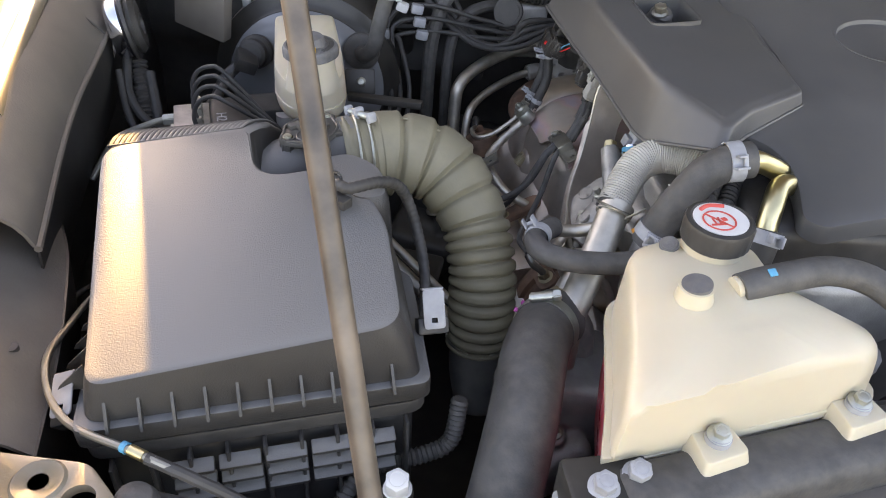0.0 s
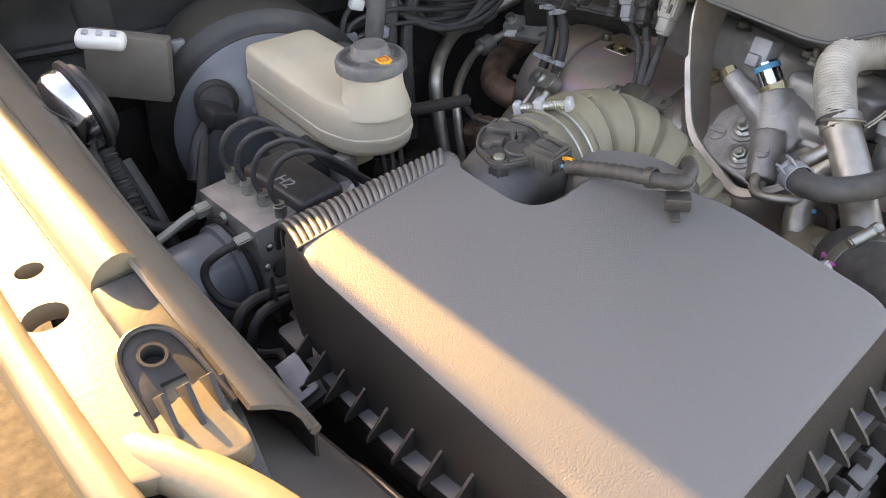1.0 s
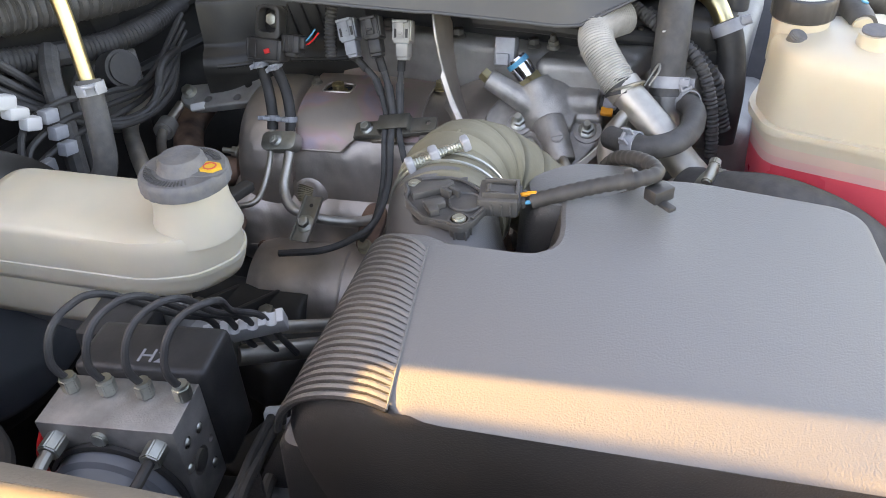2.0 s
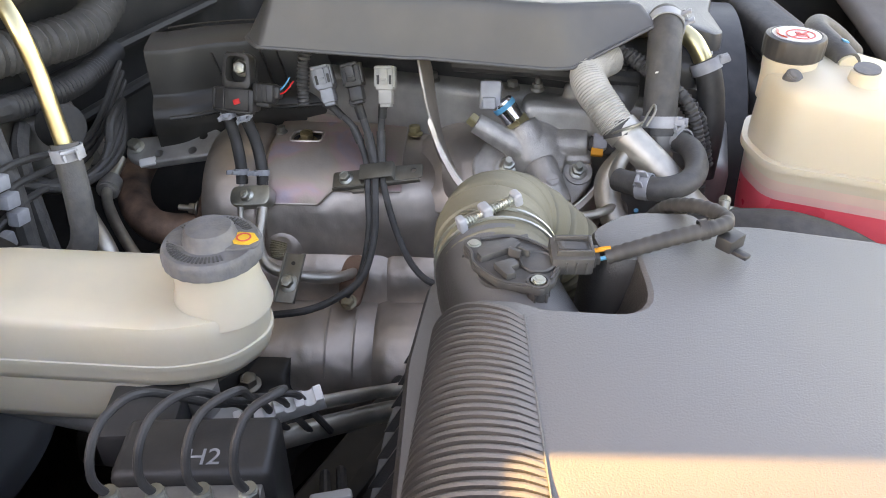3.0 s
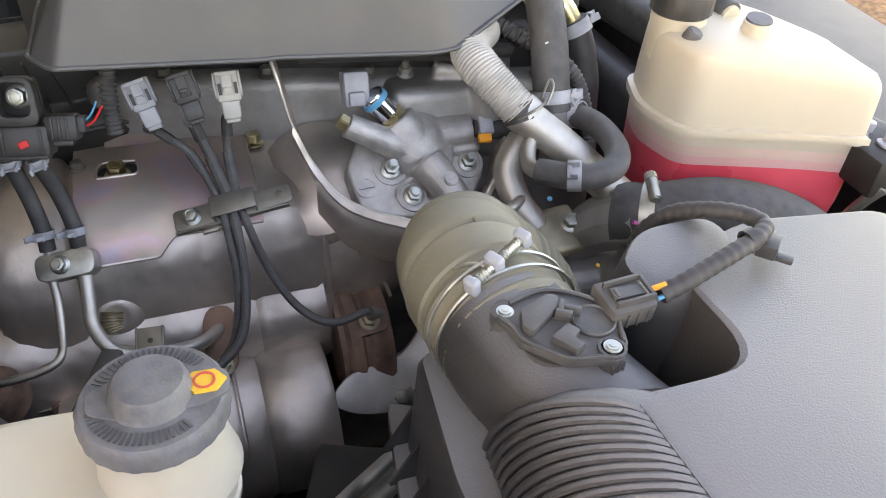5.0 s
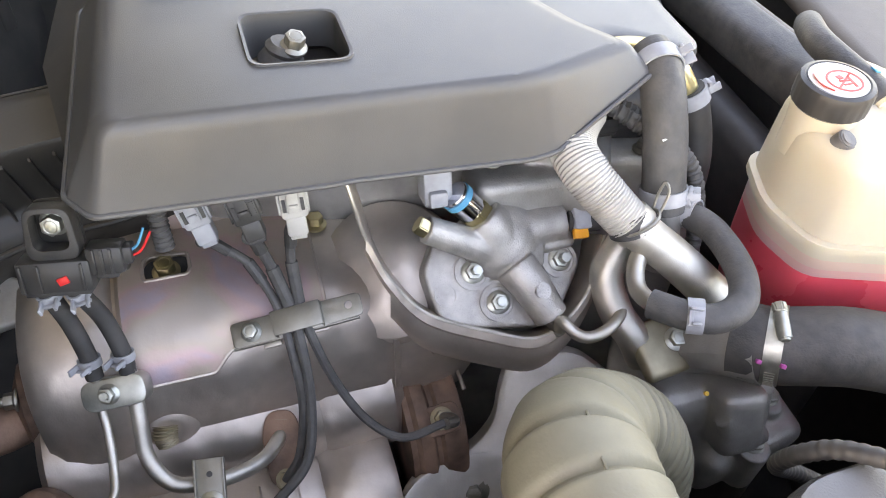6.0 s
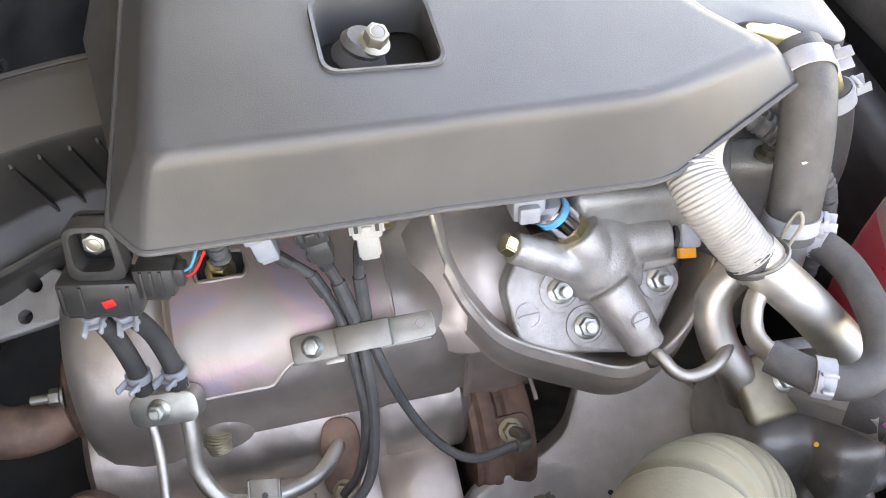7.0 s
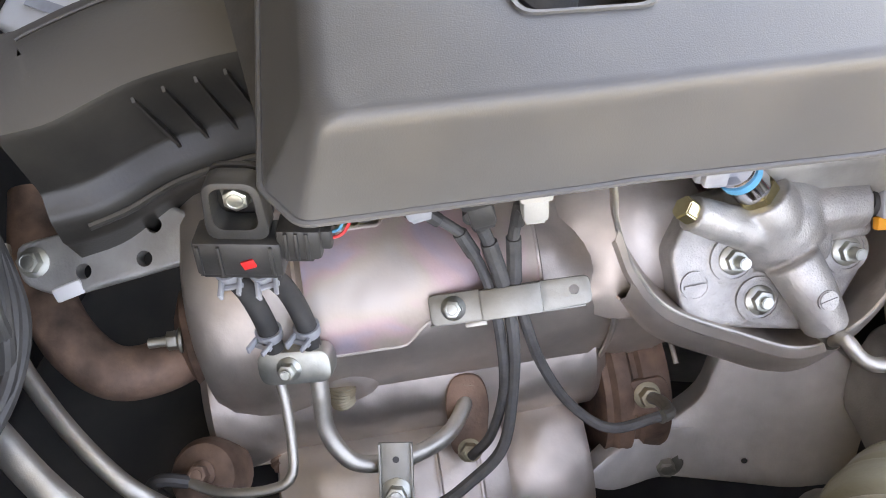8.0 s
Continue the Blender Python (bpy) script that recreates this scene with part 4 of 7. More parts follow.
    part("rubber_grommet", lathe((0.303, 0.957, 1.246), (0.1, -0.3, 1), [(0.014, 0), (0.016, 0.004), (0.014, 0.008), (0.012, 0.011), (0.013, 0.014), (0.010, 0.018), (0, 0.018)], 28), M_HOSE, t)
    part("bolt", bolt_head((0.301, 0.947, 1.262), (-0.15, -0.25, 1), 0.012, 0.008, 1.5), M_BRACKET, t)
    # dimpled side wing and hook at the edges
    part("rear_flap", loft([[(0.235, 1.085, 1.205), (0.36, 1.135, 1.210), (0.50, 1.15, 1.22), (0.50, 1.09, 1.242), (0.30, 1.075, 1.230)], [(0.235, 1.085, 1.201), (0.36, 1.135, 1.206), (0.50, 1.15, 1.216), (0.50, 1.09, 1.238), (0.30, 1.075, 1.226)]]), M_BLACK, t)
    return t


engine_cover()

# ---- exhaust shields ----
AXIS, ACROSS = Vector((-0.23, 0.973, 0.0)), Vector((0.973, 0.23, 0.0))


def ex(u, v, z):
    """A place by the exhaust's own axes: u along it to the rear, v across it."""
    return AXIS * u + ACROSS * v + Vector((0, 0, z))


def hull(u, a, w=0.091, h=0.095, k=2.7, v0=0.517, z0=0.988, lift=0.0):
    """A place on the squared-off upper shell; a runs in degrees from the top towards the near wing."""
    c, s = math.cos(radians(a)), math.sin(radians(a))
    r = 1 / (abs(s) ** k + abs(c) ** k) ** (1 / k)
    return ex(u, v0 - (w + lift) * s * r, z0 + (h + lift) * c * r)


def exhaust_shield():
    t = thing("catalyst_heat_shield", ex(0.92, 0.48, 0.80), "brushed steel heat shield round the catalyst", "heat shield")
    secs = [(0.720, 0.050), (0.728, 0.075), (0.745, 0.088), (0.765, 0.0945), (0.795, 0.0950), (0.800, 0.0925), (0.812, 0.0925), (0.817, 0.0950), (0.985, 0.0950), (1.005, 0.0955), (1.009, 0.0910)]
    rings = [[hull(u, q * 5, r - 0.004, r) for q in range(72)] for u, r in secs]
    hole_at, hole_n = hull(0.969, 6, lift=0.002), (hull(0.969, 6, lift=0.1) - hull(0.969, 6)).normalized()
    hm = Matrix.Translation(hole_at - hole_n * 0.024) @ frame_of(hole_n, AXIS)
    dee = round_outline([(-0.018, -0.013), (0.016, -0.013), (0.018, 0.011), (-0.018, 0.011)], 0.009, 5)
    up = part("upper_shell", loft(rings), M_SHIELD, t)
    ends = [(1.0075, 0.0905), (1.0115, 0.0905), (1.014, 0.0965), (1.018, 0.0992), (1.030, 0.1010), (1.052, 0.1010), (1.068, 0.0980), (1.078, 0.0910), (1.083, 0.0770), (1.084, 0.045)]
    part("end_ring", loft([[hull(u, q * 5, r - 0.003, r, 2.3) for q in range(72)] for u, r in ends]), M_SHIELD, t)
    edge = lambda u: 49 + 8 * min(1.0, max(0.0, (u - 0.932) / 0.014))
    rows = [[hull(0.857 + 0.147 * i / 90, -45 + (edge(0.857 + 0.147 * i / 90) + 45) * j / 80, lift=0.0062) for j in range(81)] for i in range(91)]
    plate = loft(rows, caps=False, closed=False)
    back_m = hm.inverted()
    inside = lambda p: -0.0175 < (back_m @ p).x < 0.0175 and -0.0125 < (back_m @ p).y < 0.0105
    bmesh.ops.delete(plate, geom=[fc for fc in plate.faces if inside(fc.calc_center_median())], context="FACES")
    part("top_plate", sheet(plate, 0.0014), M_TINTED, t, "pink-tinged pressed top plate with a bolt opening")
    rim = [min((hull(0.969 + u, 6 + a, lift=0.0062) for u in (k * 0.001 for k in range(-22, 23)) for a in range(-14, 15)), key=lambda p: ((back_m @ p).to_2d() - Vector(q)).length) for q in dee[::2]]
    # black sheet put in for the shade down the bolt opening
    part("opening_shade", prism(dee, hm @ pose(0, 0, 0.0215), 0.0008, 0), M_BLACK, t, "black sheet painted as the shade in the opening")
    part("opening_rim", tube(rim + rim[:1], 0.0015, 60, 6), M_SHIELD, t)
    bolt(hull(0.969, 6, lift=0.0005), hole_n, up, 0.014, 0.010, M_GOLD)
    bolt(hull(1.000, 0, lift=0.006), hull(1.0, 0, lift=0.1) - hull(1.0, 0), up, 0.009, 0.006, M_BRACKET)
    bolt(hull(0.849, -5, lift=0.003), hull(0.849, -5, lift=0.1) - hull(0.849, -5), up, 0.012, 0.008, M_GOLD)
    line = [hull(u, a, lift=0.006) for u, a in ((0.978, -16), (0.965, -15), (0.950, -15), (0.935, -15), (0.915, -17), (0.900, -20), (0.880, -26), (0.862, -29))]
    rows = [[p + Vector(d) for p in spline(line, 40)] for d in ((0.004, 0.001, -0.003), (0.018, 0.003, 0.004), (0.034, 0.006, 0.026), (0.046, 0.008, 0.065), (0.052, 0.01, 0.11))]
    part("rising_flap", sheet(loft(rows, caps=False, closed=False), 0.0013), M_TINTED, t)
    part("plate_lip", tube([hull(1.003, 57, lift=0.0056), *[hull(u, edge(u), lift=0.0056) for u in (0.98, 0.96, 0.948, 0.944, 0.940, 0.936, 0.930, 0.92, 0.90, 0.88, 0.858)]], 0.0014, 70, 6), M_SHIELD, t)
    part("plate_edge", tube([hull(0.857, a, lift=0.0056) for a in range(-40, 48, 6)], 0.0014, 30, 6), M_SHIELD, t)
    part("dent", tube([hull(0.772, a, lift=-0.002) for a in range(40, 80, 6)], 0.0065, 20, 10, flat=0.6), M_SHIELD, t)
    part("swage", tube([hull(0.806, a, lift=0.0) for a in range(20, 110, 8)], 0.004, 24, 8, flat=0.5), M_SHIELD, t)
    part("sensor_foot", lathe((0.190, 1.062, 0.995), (-0.9, -0.2, 0.25), [(0.026, -0.004), (0.022, 0.002), (0.0165, 0.006), (0.0125, 0.008), (0.010, 0.008), (0, 0.006)], 28), M_SHIELD, t)
    part("mesh_gasket", tube([(0.188, 1.065, 0.998), (0.182, 1.065, 0.992), (0.177, 1.063, 0.985)], lambda q, d: 0.0108 + 0.0006 * math.sin(2 * math.pi * d / 0.0022) - 0.003 * q, 40, 22), M_DULLGOLD, t, "woven wire gasket")

    def drum(name, v, z, prof, mat=None):
        return part(name, lathe(ex(0, v, z), AXIS, [(r, u) for r, u in prof], 60), mat or M_SHIELD, t)

    drum("middle_shell", 0.462, 0.938, [(0.03, 0.798), (0.050, 0.802), (0.0575, 0.811), (0.0590, 0.868), (0.0565, 0.874), (0.0590, 0.881), (0.0590, 1.000), (0.0575, 1.030), (0.0590, 1.046), (0.0630, 1.060), (0.0655, 1.074), (0.0645, 1.084), (0.058, 1.090), (0.03, 1.093)])
    drum("lower_shell", 0.386, 0.866, [(0.05, 0.820), (0.070, 0.822), (0.0735, 0.828), (0.0735, 0.878), (0.0705, 0.884), (0.0735, 0.890), (0.0735, 1.030), (0.068, 1.050), (0.04, 1.056)])
    lip = [(0.404, 0.9300), (0.400, 0.9275), (0.3955, 0.9285)]
    rows = [[ex(u, v + 0.003 * math.sin(31 * u), z) for v, z in lip] for u in (0.822 + 0.248 * k / 30 for k in range(31))]
    part("turned_lip", sheet(loft(rows, caps=False, closed=False), 0.0012), M_SHIELD, t)
    for u in (0.842, 0.955, 1.050):
        part("lip_bolt", bolt_head(ex(u, 0.3985, 0.926), (-0.75, -0.17, 0.5), 0.010, 0.005), M_RUST, t)
    for u in (0.905, 0.935):
        part("pressed_bead", tube([ex(u, 0.386 - 0.0745 * math.sin(radians(a)), 0.866 + 0.0745 * math.cos(radians(a))) for a in range(0, 70, 8)], 0.0022, 20, 6, flat=0.6), M_SHIELD, t)

    band = drum("flange_band", 0.430, 0.905, [(0.030, 0.752), (0.052, 0.7535), (0.0605, 0.756), (0.0620, 0.760), (0.0620, 0.776), (0.0590, 0.779), (0.0590, 0.783), (0.0640, 0.786), (0.0650, 0.790), (0.0650, 0.797), (0.0610, 0.801), (0.0610, 0.806), (0.040, 0.808)], M_RUST)
    pad_n = Vector((-0.54, -0.10, 0.83))
    part("probe_pad", prism(round_outline([(-0.017, -0.013), (0.014, -0.013), (0.018, 0.0), (0.014, 0.013), (-0.017, 0.013)], 0.006, 4), Matrix.Translation((0.209, 0.846, 0.952)) @ frame_of(pad_n, (0.3, -1, 0)), 0.007, 0.0015), M_RUST, band, "rusty cast flange pad")
    bolt((0.206, 0.846, 0.958), pad_n, band, 0.013, 0.009, M_DULLGOLD)
    part("probe", tube([(0.203, 0.846, 0.964), (0.196, 0.840, 0.975), (0.186, 0.838, 0.985), (0.180, 0.846, 0.992)], 0.0046, 14, 10), M_BRACKET, band)
    part("edge_ring", tube([ex(0.750, 0.430 - 0.062 * math.sin(radians(a)), 0.905 + 0.062 * math.cos(radians(a))) for a in range(-40, 22, 8)], 0.0020, 30, 8), M_STEEL, band)
    fl = part("oval_flange", prism(round_outline([(-0.030, -0.012), (0.012, -0.016), (0.030, -0.010), (0.030, 0.010), (0.012, 0.016), (-0.030, 0.012)], 0.010, 4), Matrix.Translation((0.182, 0.977, 0.965)) @ frame_of((-0.55, 0, 0.83), (0.83, 0.1, 0.5)), 0.007, 0.0012), M_RUST, t, "rust-brown oval pipe flange")
    bolt((0.158, 0.974, 0.956), (-0.55, 0, 0.83), fl, 0.012, 0.008, M_DULLGOLD)
    part("pipe_nut", cyl((0.2005, 0.9785, 0.966), (0.1905, 0.9785, 0.978), 0.0105, seg=6, bevel=0.001), M_DULLGOLD, fl)
    return t


exhaust_shield()


def turbo_shield():
    t = thing("turbo_heat_shield", (0.22, 0.78, 0.86), "dull grey steel turbo heat shield with a round cut-out", "heat shield")
    out = round_outline([(-0.098, -0.084), (-0.080, -0.062), (-0.056, -0.056), (-0.030, -0.054), (-0.007, -0.030), (-0.001, -0.001), (0.011, 0.030), (0.070, 0.030), (0.105, 0.0), (0.115, -0.049), (0.112, -0.100), (0.070, -0.110), (0.005, -0.107), (-0.030, -0.106), (-0.070, -0.100)], 0.014, 5)

    def bent(x):
        """How far the tongue stands off the plate."""
        q = min(1.0, max(0.0, (-0.02 - x) / 0.075))
        return 0.042 * q * q * (3 - 2 * q)

    m = Matrix.Translation((0.233, 0.792, 0.956)) @ frame_of((-0.773, 0.086, 0.633), (0.1, -1, 0))
    rings = []
    for s, d in ((1.0, -0.024), (1.0, -0.004), (0.992, -0.001), (0.97, 0.0), (0.8, 0.002), (0.5, 0.003), (0.2, 0.003)):
        rings.append([m @ Vector((0.02 + (x - 0.02) * s, -0.055 + (y + 0.055) * s, d + bent(0.02 + (x - 0.02) * s))) for x, y in out])
    part("shell", loft(rings), M_SHIELD2, t, smooth=45)
    bolt(m @ Vector((-0.030, -0.090, 0.002)), m.to_3x3() @ Vector((0, 0, 1)), t, 0.013, 0.010, M_BRACKET, flange=2.2)
    # black disc painted for the dark inside a round hole
    part("hole_shade", cyl(m @ Vector((0.030, -0.083, 0.0028)), m @ Vector((0.030, -0.083, 0.0036)), 0.0024, seg=12), M_BLACK, t)
    return t


turbo_shield()


def collar_shield():
    """The sheet steel collar round the cast pump."""
    t = thing("collar_heat_shield", (0.25, 0.82, 1.02), "thin sheet steel collar round the fuel pump", "heat shield")
    rim = [(0.262, 0.925, 1.215), (0.243, 0.914, 1.185), (0.238, 0.905, 1.148), (0.231, 0.888, 1.112), (0.220, 0.861, 1.084), (0.213, 0.815, 1.069), (0.208, 0.776, 1.065), (0.220, 0.748, 1.080), (0.243, 0.729, 1.100), (0.264, 0.722, 1.118)]
    inner = [Vector(p) + Vector((0.030, -0.05 * (p[1] - 0.80), -0.038)) for p in rim]
    a, b = spline(rim, 60), spline(inner, 60)
    rows = [[p + (q - p) * k / 5 + Vector((0.008, 0, -0.004)) * math.sin(k / 5 * math.pi) for k in range(6)] for p, q in zip(a, b)]
    part("wall", sheet(loft(rows, caps=False, closed=False), 0.0012), M_SHIELD, t)
    part("rolled_rim", tube(rim, 0.0016, 80, 8), M_STEEL, t)
    lip = [[Vector(p), Vector(p) + Vector((-0.0035, 0.0, -0.006)), Vector(p) + Vector((-0.002, 0.0, -0.013))] for p in spline(rim[2:], 50)]
    part("turned_lip", sheet(loft(lip, caps=False, closed=False), 0.0012), M_SHIELD, t)
    skirt = [[*[Vector(p) + Vector(q) for q in ((-0.002, 0, -0.003), (-0.006, 0, -0.014), (-0.006, 0, -0.028), (0.000, 0, -0.044), (0.012, 0, -0.060), (0.034, 0, -0.078))]] for p in spline(rim[3:], 40)]
    part("outer_skirt", sheet(loft(skirt, caps=False, closed=False), 0.0012), M_SHIELD, t)
    part("inner_dome", lathe((0.285, 0.885, 1.060), (-0.55, 0.15, 0.8), [(0.060, 0), (0.056, 0.015), (0.040, 0.026), (0.0, 0.030)], 40), M_SHIELD, t)
    return t


collar_shield()


def fuel_pump():
    t = thing("fuel_pump", (0.26, 0.80, 1.05), "cast aluminium fuel pump with a steel delivery pipe", "fuel pump")
    n = Vector((-0.584, -0.123, 0.803)).normalized()
    o = Vector((0.231, 0.805, 1.081))
    m = Matrix.Translation(o) @ frame_of(n, (0.1, -1, 0))
    # plate axes: x runs to the front of the car, y up under the cover
    out = round_outline([(-0.048, -0.006), (-0.040, -0.014), (-0.018, -0.018), (0.034, -0.022), (0.052, -0.010), (0.070, 0.022), (0.060, 0.060), (0.0, 0.070), (-0.040, 0.062), (-0.056, 0.030)], 0.007, 4)
    V = lambda x, y, z: m @ Vector((x, y, z))
    lumps = [prism(out, m @ pose(0, 0, -0.030), 0.026, 0.003, 3),
             ball((0.008, 0.050, -0.006), 0.034, m, (1.0, 1.0, 0.80)),
             tube([V(0.006, 0.040, -0.004), V(-0.002, 0.056, 0.008), V(-0.010, 0.066, 0.013)], lambda q, d: 0.023 - 0.006 * q, 16, 28),
             tube([V(0.014, 0.050, -0.004), V(0.036, 0.056, 0.000), V(0.060, 0.058, 0.002)], lambda q, d: 0.018 - 0.003 * q, 12, 24),
             boxm(m @ pose(0.046, 0.050, -0.006, 0, 0, 8), (0.040, 0.030, 0.022), 0.004),
             tube([V(-0.004, 0.036, -0.010), V(0.010, 0.036, 0.0), V(0.036, 0.034, -0.006)], 0.015, 12, 20),
             tube([V(0.002, 0.040, 0.004), V(-0.028, 0.049, 0.014), V(-0.055, 0.058, 0.023)], lambda q, d: 0.0135 - 0.0030 * q, 14, 20),
             tube([V(0.014, 0.026, 0.008), V(0.026, 0.006, 0.010), V(0.038, -0.016, 0.008)], lambda q, d: 0.0165 - 0.003 * q, 12, 24)]
    for q in ((0.249, 0.824, 1.097), (0.231, 0.805, 1.081), (0.261, 0.754, 1.095)):
        lumps.append(cyl(Vector(q) - n * 0.020, Vector(q) - n * 0.003, 0.0150, seg=28))
    part("casting", cast(*lumps, voxel=0.0014, soften=4), M_ALU, t, "rough cast aluminium body", smooth=80)
    part("plug", cyl(m @ Vector((-0.054, 0.0575, 0.0235)), m @ Vector((-0.0615, 0.062, 0.0260)), 0.0075, seg=6, bevel=0.0008), M_GOLD, t, "yellow zinc hexagon plug")
    part("slot_screw", join(cyl(m @ Vector((0.028, 0.004, 0.020)), m @ Vector((0.028, 0.004, 0.0265)), 0.0062, seg=22, bevel=0.0008), boxm(m @ pose(0.028, 0.004, 0.0268, 0, 0, 20), (0.011, 0.0014, 0.001), 0)), M_ALU, t)
    part("pipe_union", cyl(m @ Vector((0.038, -0.016, 0.008)), m @ Vector((0.045, -0.029, 0.004)), 0.0075, 0.006, 16, 0.001), M_BRACKET, t)
    pts = [(0.214, 0.768, 1.094), (0.206, 0.761, 1.087), (0.197, 0.752, 1.083), (0.193, 0.742, 1.083), (0.198, 0.728, 1.085), (0.210, 0.716, 1.086), (0.228, 0.708, 1.082), (0.244, 0.704, 1.068), (0.252, 0.702, 1.045)]
    part("delivery_pipe", tube([m @ Vector((0.043, -0.026, 0.005)), *pts[1:]], 0.0046, 40, 14), M_STEEL, t)
    for p, sd in (((0.249, 0.824, 1.097), 0.010), ((0.231, 0.805, 1.081), 0.005), ((0.261, 0.754, 1.095), 0.010)):
        p = Vector(p)
        part("bolt_seat", lathe(p - n * 0.006, n, [(0.0145, 0), (0.0145, 0.005), (0.0115, 0.0055), (0.0115, 0.0045), (0, 0.0045)], 28), M_ALU, t)
        bolt(p - n * 0.001, n, t, 0.012, 0.006, M_ZINC, sd, "stud_nut")
    part("cast_mark", lathe(m @ Vector((-0.040, 0.010, -0.004)), n, [(0.009, 0), (0.009, 0.0016), (0.0078, 0.0016), (0.0078, 0.001), (0, 0.001)], 24), M_ALU, t)
    part("cast_bar", boxm(m @ pose(-0.040, 0.010, -0.0016, 0, 0, 8), (0.014, 0.0016, 0.0012), 0), M_ALU, t)
    # solenoid with its plug
    so = part("solenoid", cyl(m @ Vector((-0.016, 0.070, 0.016)), m @ Vector((-0.032, 0.082, 0.028)), 0.0115, seg=24, bevel=0.001), M_CHROME, t, "bright steel solenoid")
    part("solenoid_nut", cyl(m @ Vector((-0.006, 0.062, 0.009)), m @ Vector((-0.017, 0.071, 0.017)), 0.0130, seg=6, bevel=0.001), M_GOLD, so)
    part("blue_ring", cyl(m @ Vector((-0.026, 0.0775, 0.0235)), m @ Vector((-0.031, 0.0812, 0.0272)), 0.0124, seg=24, bevel=0.001), M_BLUE, so, "blue plastic ring")
    part("plug_body", join(box((0.286, 0.853, 1.156), (0.024, 0.022, 0.030), (0, 20, 10), 0.003), box((0.280, 0.853, 1.150), (0.028, 0.014, 0.012), (0, 20, 10), 0.002)), M_CLIP, so, "pale grey plug")
    part("fuel_stub", tube([m @ Vector((0.062, 0.058, 0.004)), m @ Vector((0.085, 0.056, 0.004)), m @ Vector((0.110, 0.064, 0.0))], 0.0085, 12, 14), M_RUBBER, t)
    part("stub_clip", boxm(m @ pose(0.072, 0.058, 0.010), (0.014, 0.018, 0.010), 0.002), M_CLIP, t, "pale grey clip with an orange lock")
    part("stub_lock", boxm(m @ pose(0.070, 0.046, 0.010), (0.012, 0.008, 0.006), 0.001), M_ORANGE, t)
    return t


fuel_pump()


def engine_block():
    t = thing("engine_block", (0.47, 0.85, 0.60), "dark cast engine block and cylinder head", "engine")
    part("block", box((0.49, 0.85, 0.83), (0.30, 0.50, 0.50), bevel=0.02, seg=3), M_ALU2, t)
    part("head", box((0.46, 0.86, 1.10), (0.27, 0.46, 0.09), bevel=0.012, seg=3), M_ALU2, t)
    part("head_cover", box((0.47, 0.86, 1.165), (0.25, 0.42, 0.05), bevel=0.014, seg=3), M_BLACK, t)
    for y in (0.68, 0.76, 0.84, 0.93, 1.02):
        bolt((0.333, y, 1.146), (0, 0, 1), t, 0.011, 0.007, M_BRACKET)
    part("front_casting", cast(box((0.315, 0.775, 1.128), (0.06, 0.10, 0.04), (0, 12, 8), 0.010, 3), box((0.330, 0.745, 1.150), (0.05, 0.07, 0.03), (0, 0, -14), 0.008, 3), cyl((0.30, 0.735, 1.12), (0.30, 0.735, 1.16), 0.018, seg=20, bevel=0.003), voxel=0.002), M_ALU2, t)
    part("rocker_edge", tube([(0.315, 0.90, 1.175), (0.312, 0.83, 1.178), (0.318, 0.77, 1.175), (0.335, 0.71, 1.170)], 0.009, 24, 10), M_BLACK, t)
    for q in ((0.305, 0.808, 1.160), (0.312, 0.760, 1.170), (0.332, 0.725, 1.168)):
        part("stud_nut", bolt_head(q, (-0.2, 0, 1), 0.010, 0.006, 1.5, 0.008), M_BRACKET, t)
    return t


engine_block()

t = thing("oil_cooler_casting", (0.20, 0.62, 0.80), "dark cast coolant outlet housing", "housing")
part("outlet", tube([(0.218, 0.662, 1.010), (0.208, 0.656, 1.046), (0.190, 0.640, 1.076), (0.174, 0.618, 1.0905)], lambda s, d: 0.017 + 0.0125 * s, 24, 10), M_ALU2, t)
part("body", cast(box((0.205, 0.64, 0.985), (0.10, 0.11, 0.09), (0, 15, 10), 0.016, 3), box((0.185, 0.60, 0.955), (0.07, 0.10, 0.06), (0, -10, 20), 0.012, 3), box((0.165, 0.625, 1.02), (0.05, 0.04, 0.06), (0, 20, 10), 0.010, 3), tube([(0.150, 0.640, 1.035), (0.148, 0.618, 1.018), (0.152, 0.598, 1.00)], 0.009, 12, 10), cyl((0.165, 0.665, 0.94), (0.163, 0.665, 0.984), 0.014), cyl((0.150, 0.60, 0.94), (0.148, 0.60, 0.989), 0.014), cyl((0.19, 0.575, 0.95), (0.188, 0.575, 0.994), 0.014), voxel=0.0022), M_ALU2, t, smooth=80)
for q in ((0.165, 0.665, 0.985), (0.150, 0.60, 0.99), (0.19, 0.575, 0.995)):
    bolt(q, (-0.3, 0, 1), t, 0.012, 0.007, M_BRACKET)
part("vane", tube([(0.150, 0.640, 1.035), (0.148, 0.618, 1.018), (0.152, 0.598, 1.00)], 0.006, 12, 8), M_ALU2, t)
part("paint_spot", cyl((0.160, 0.655, 1.052), (0.1585, 0.655, 1.054), 0.0018, seg=12), M_YELLOW, t, "yellow inspection dot")

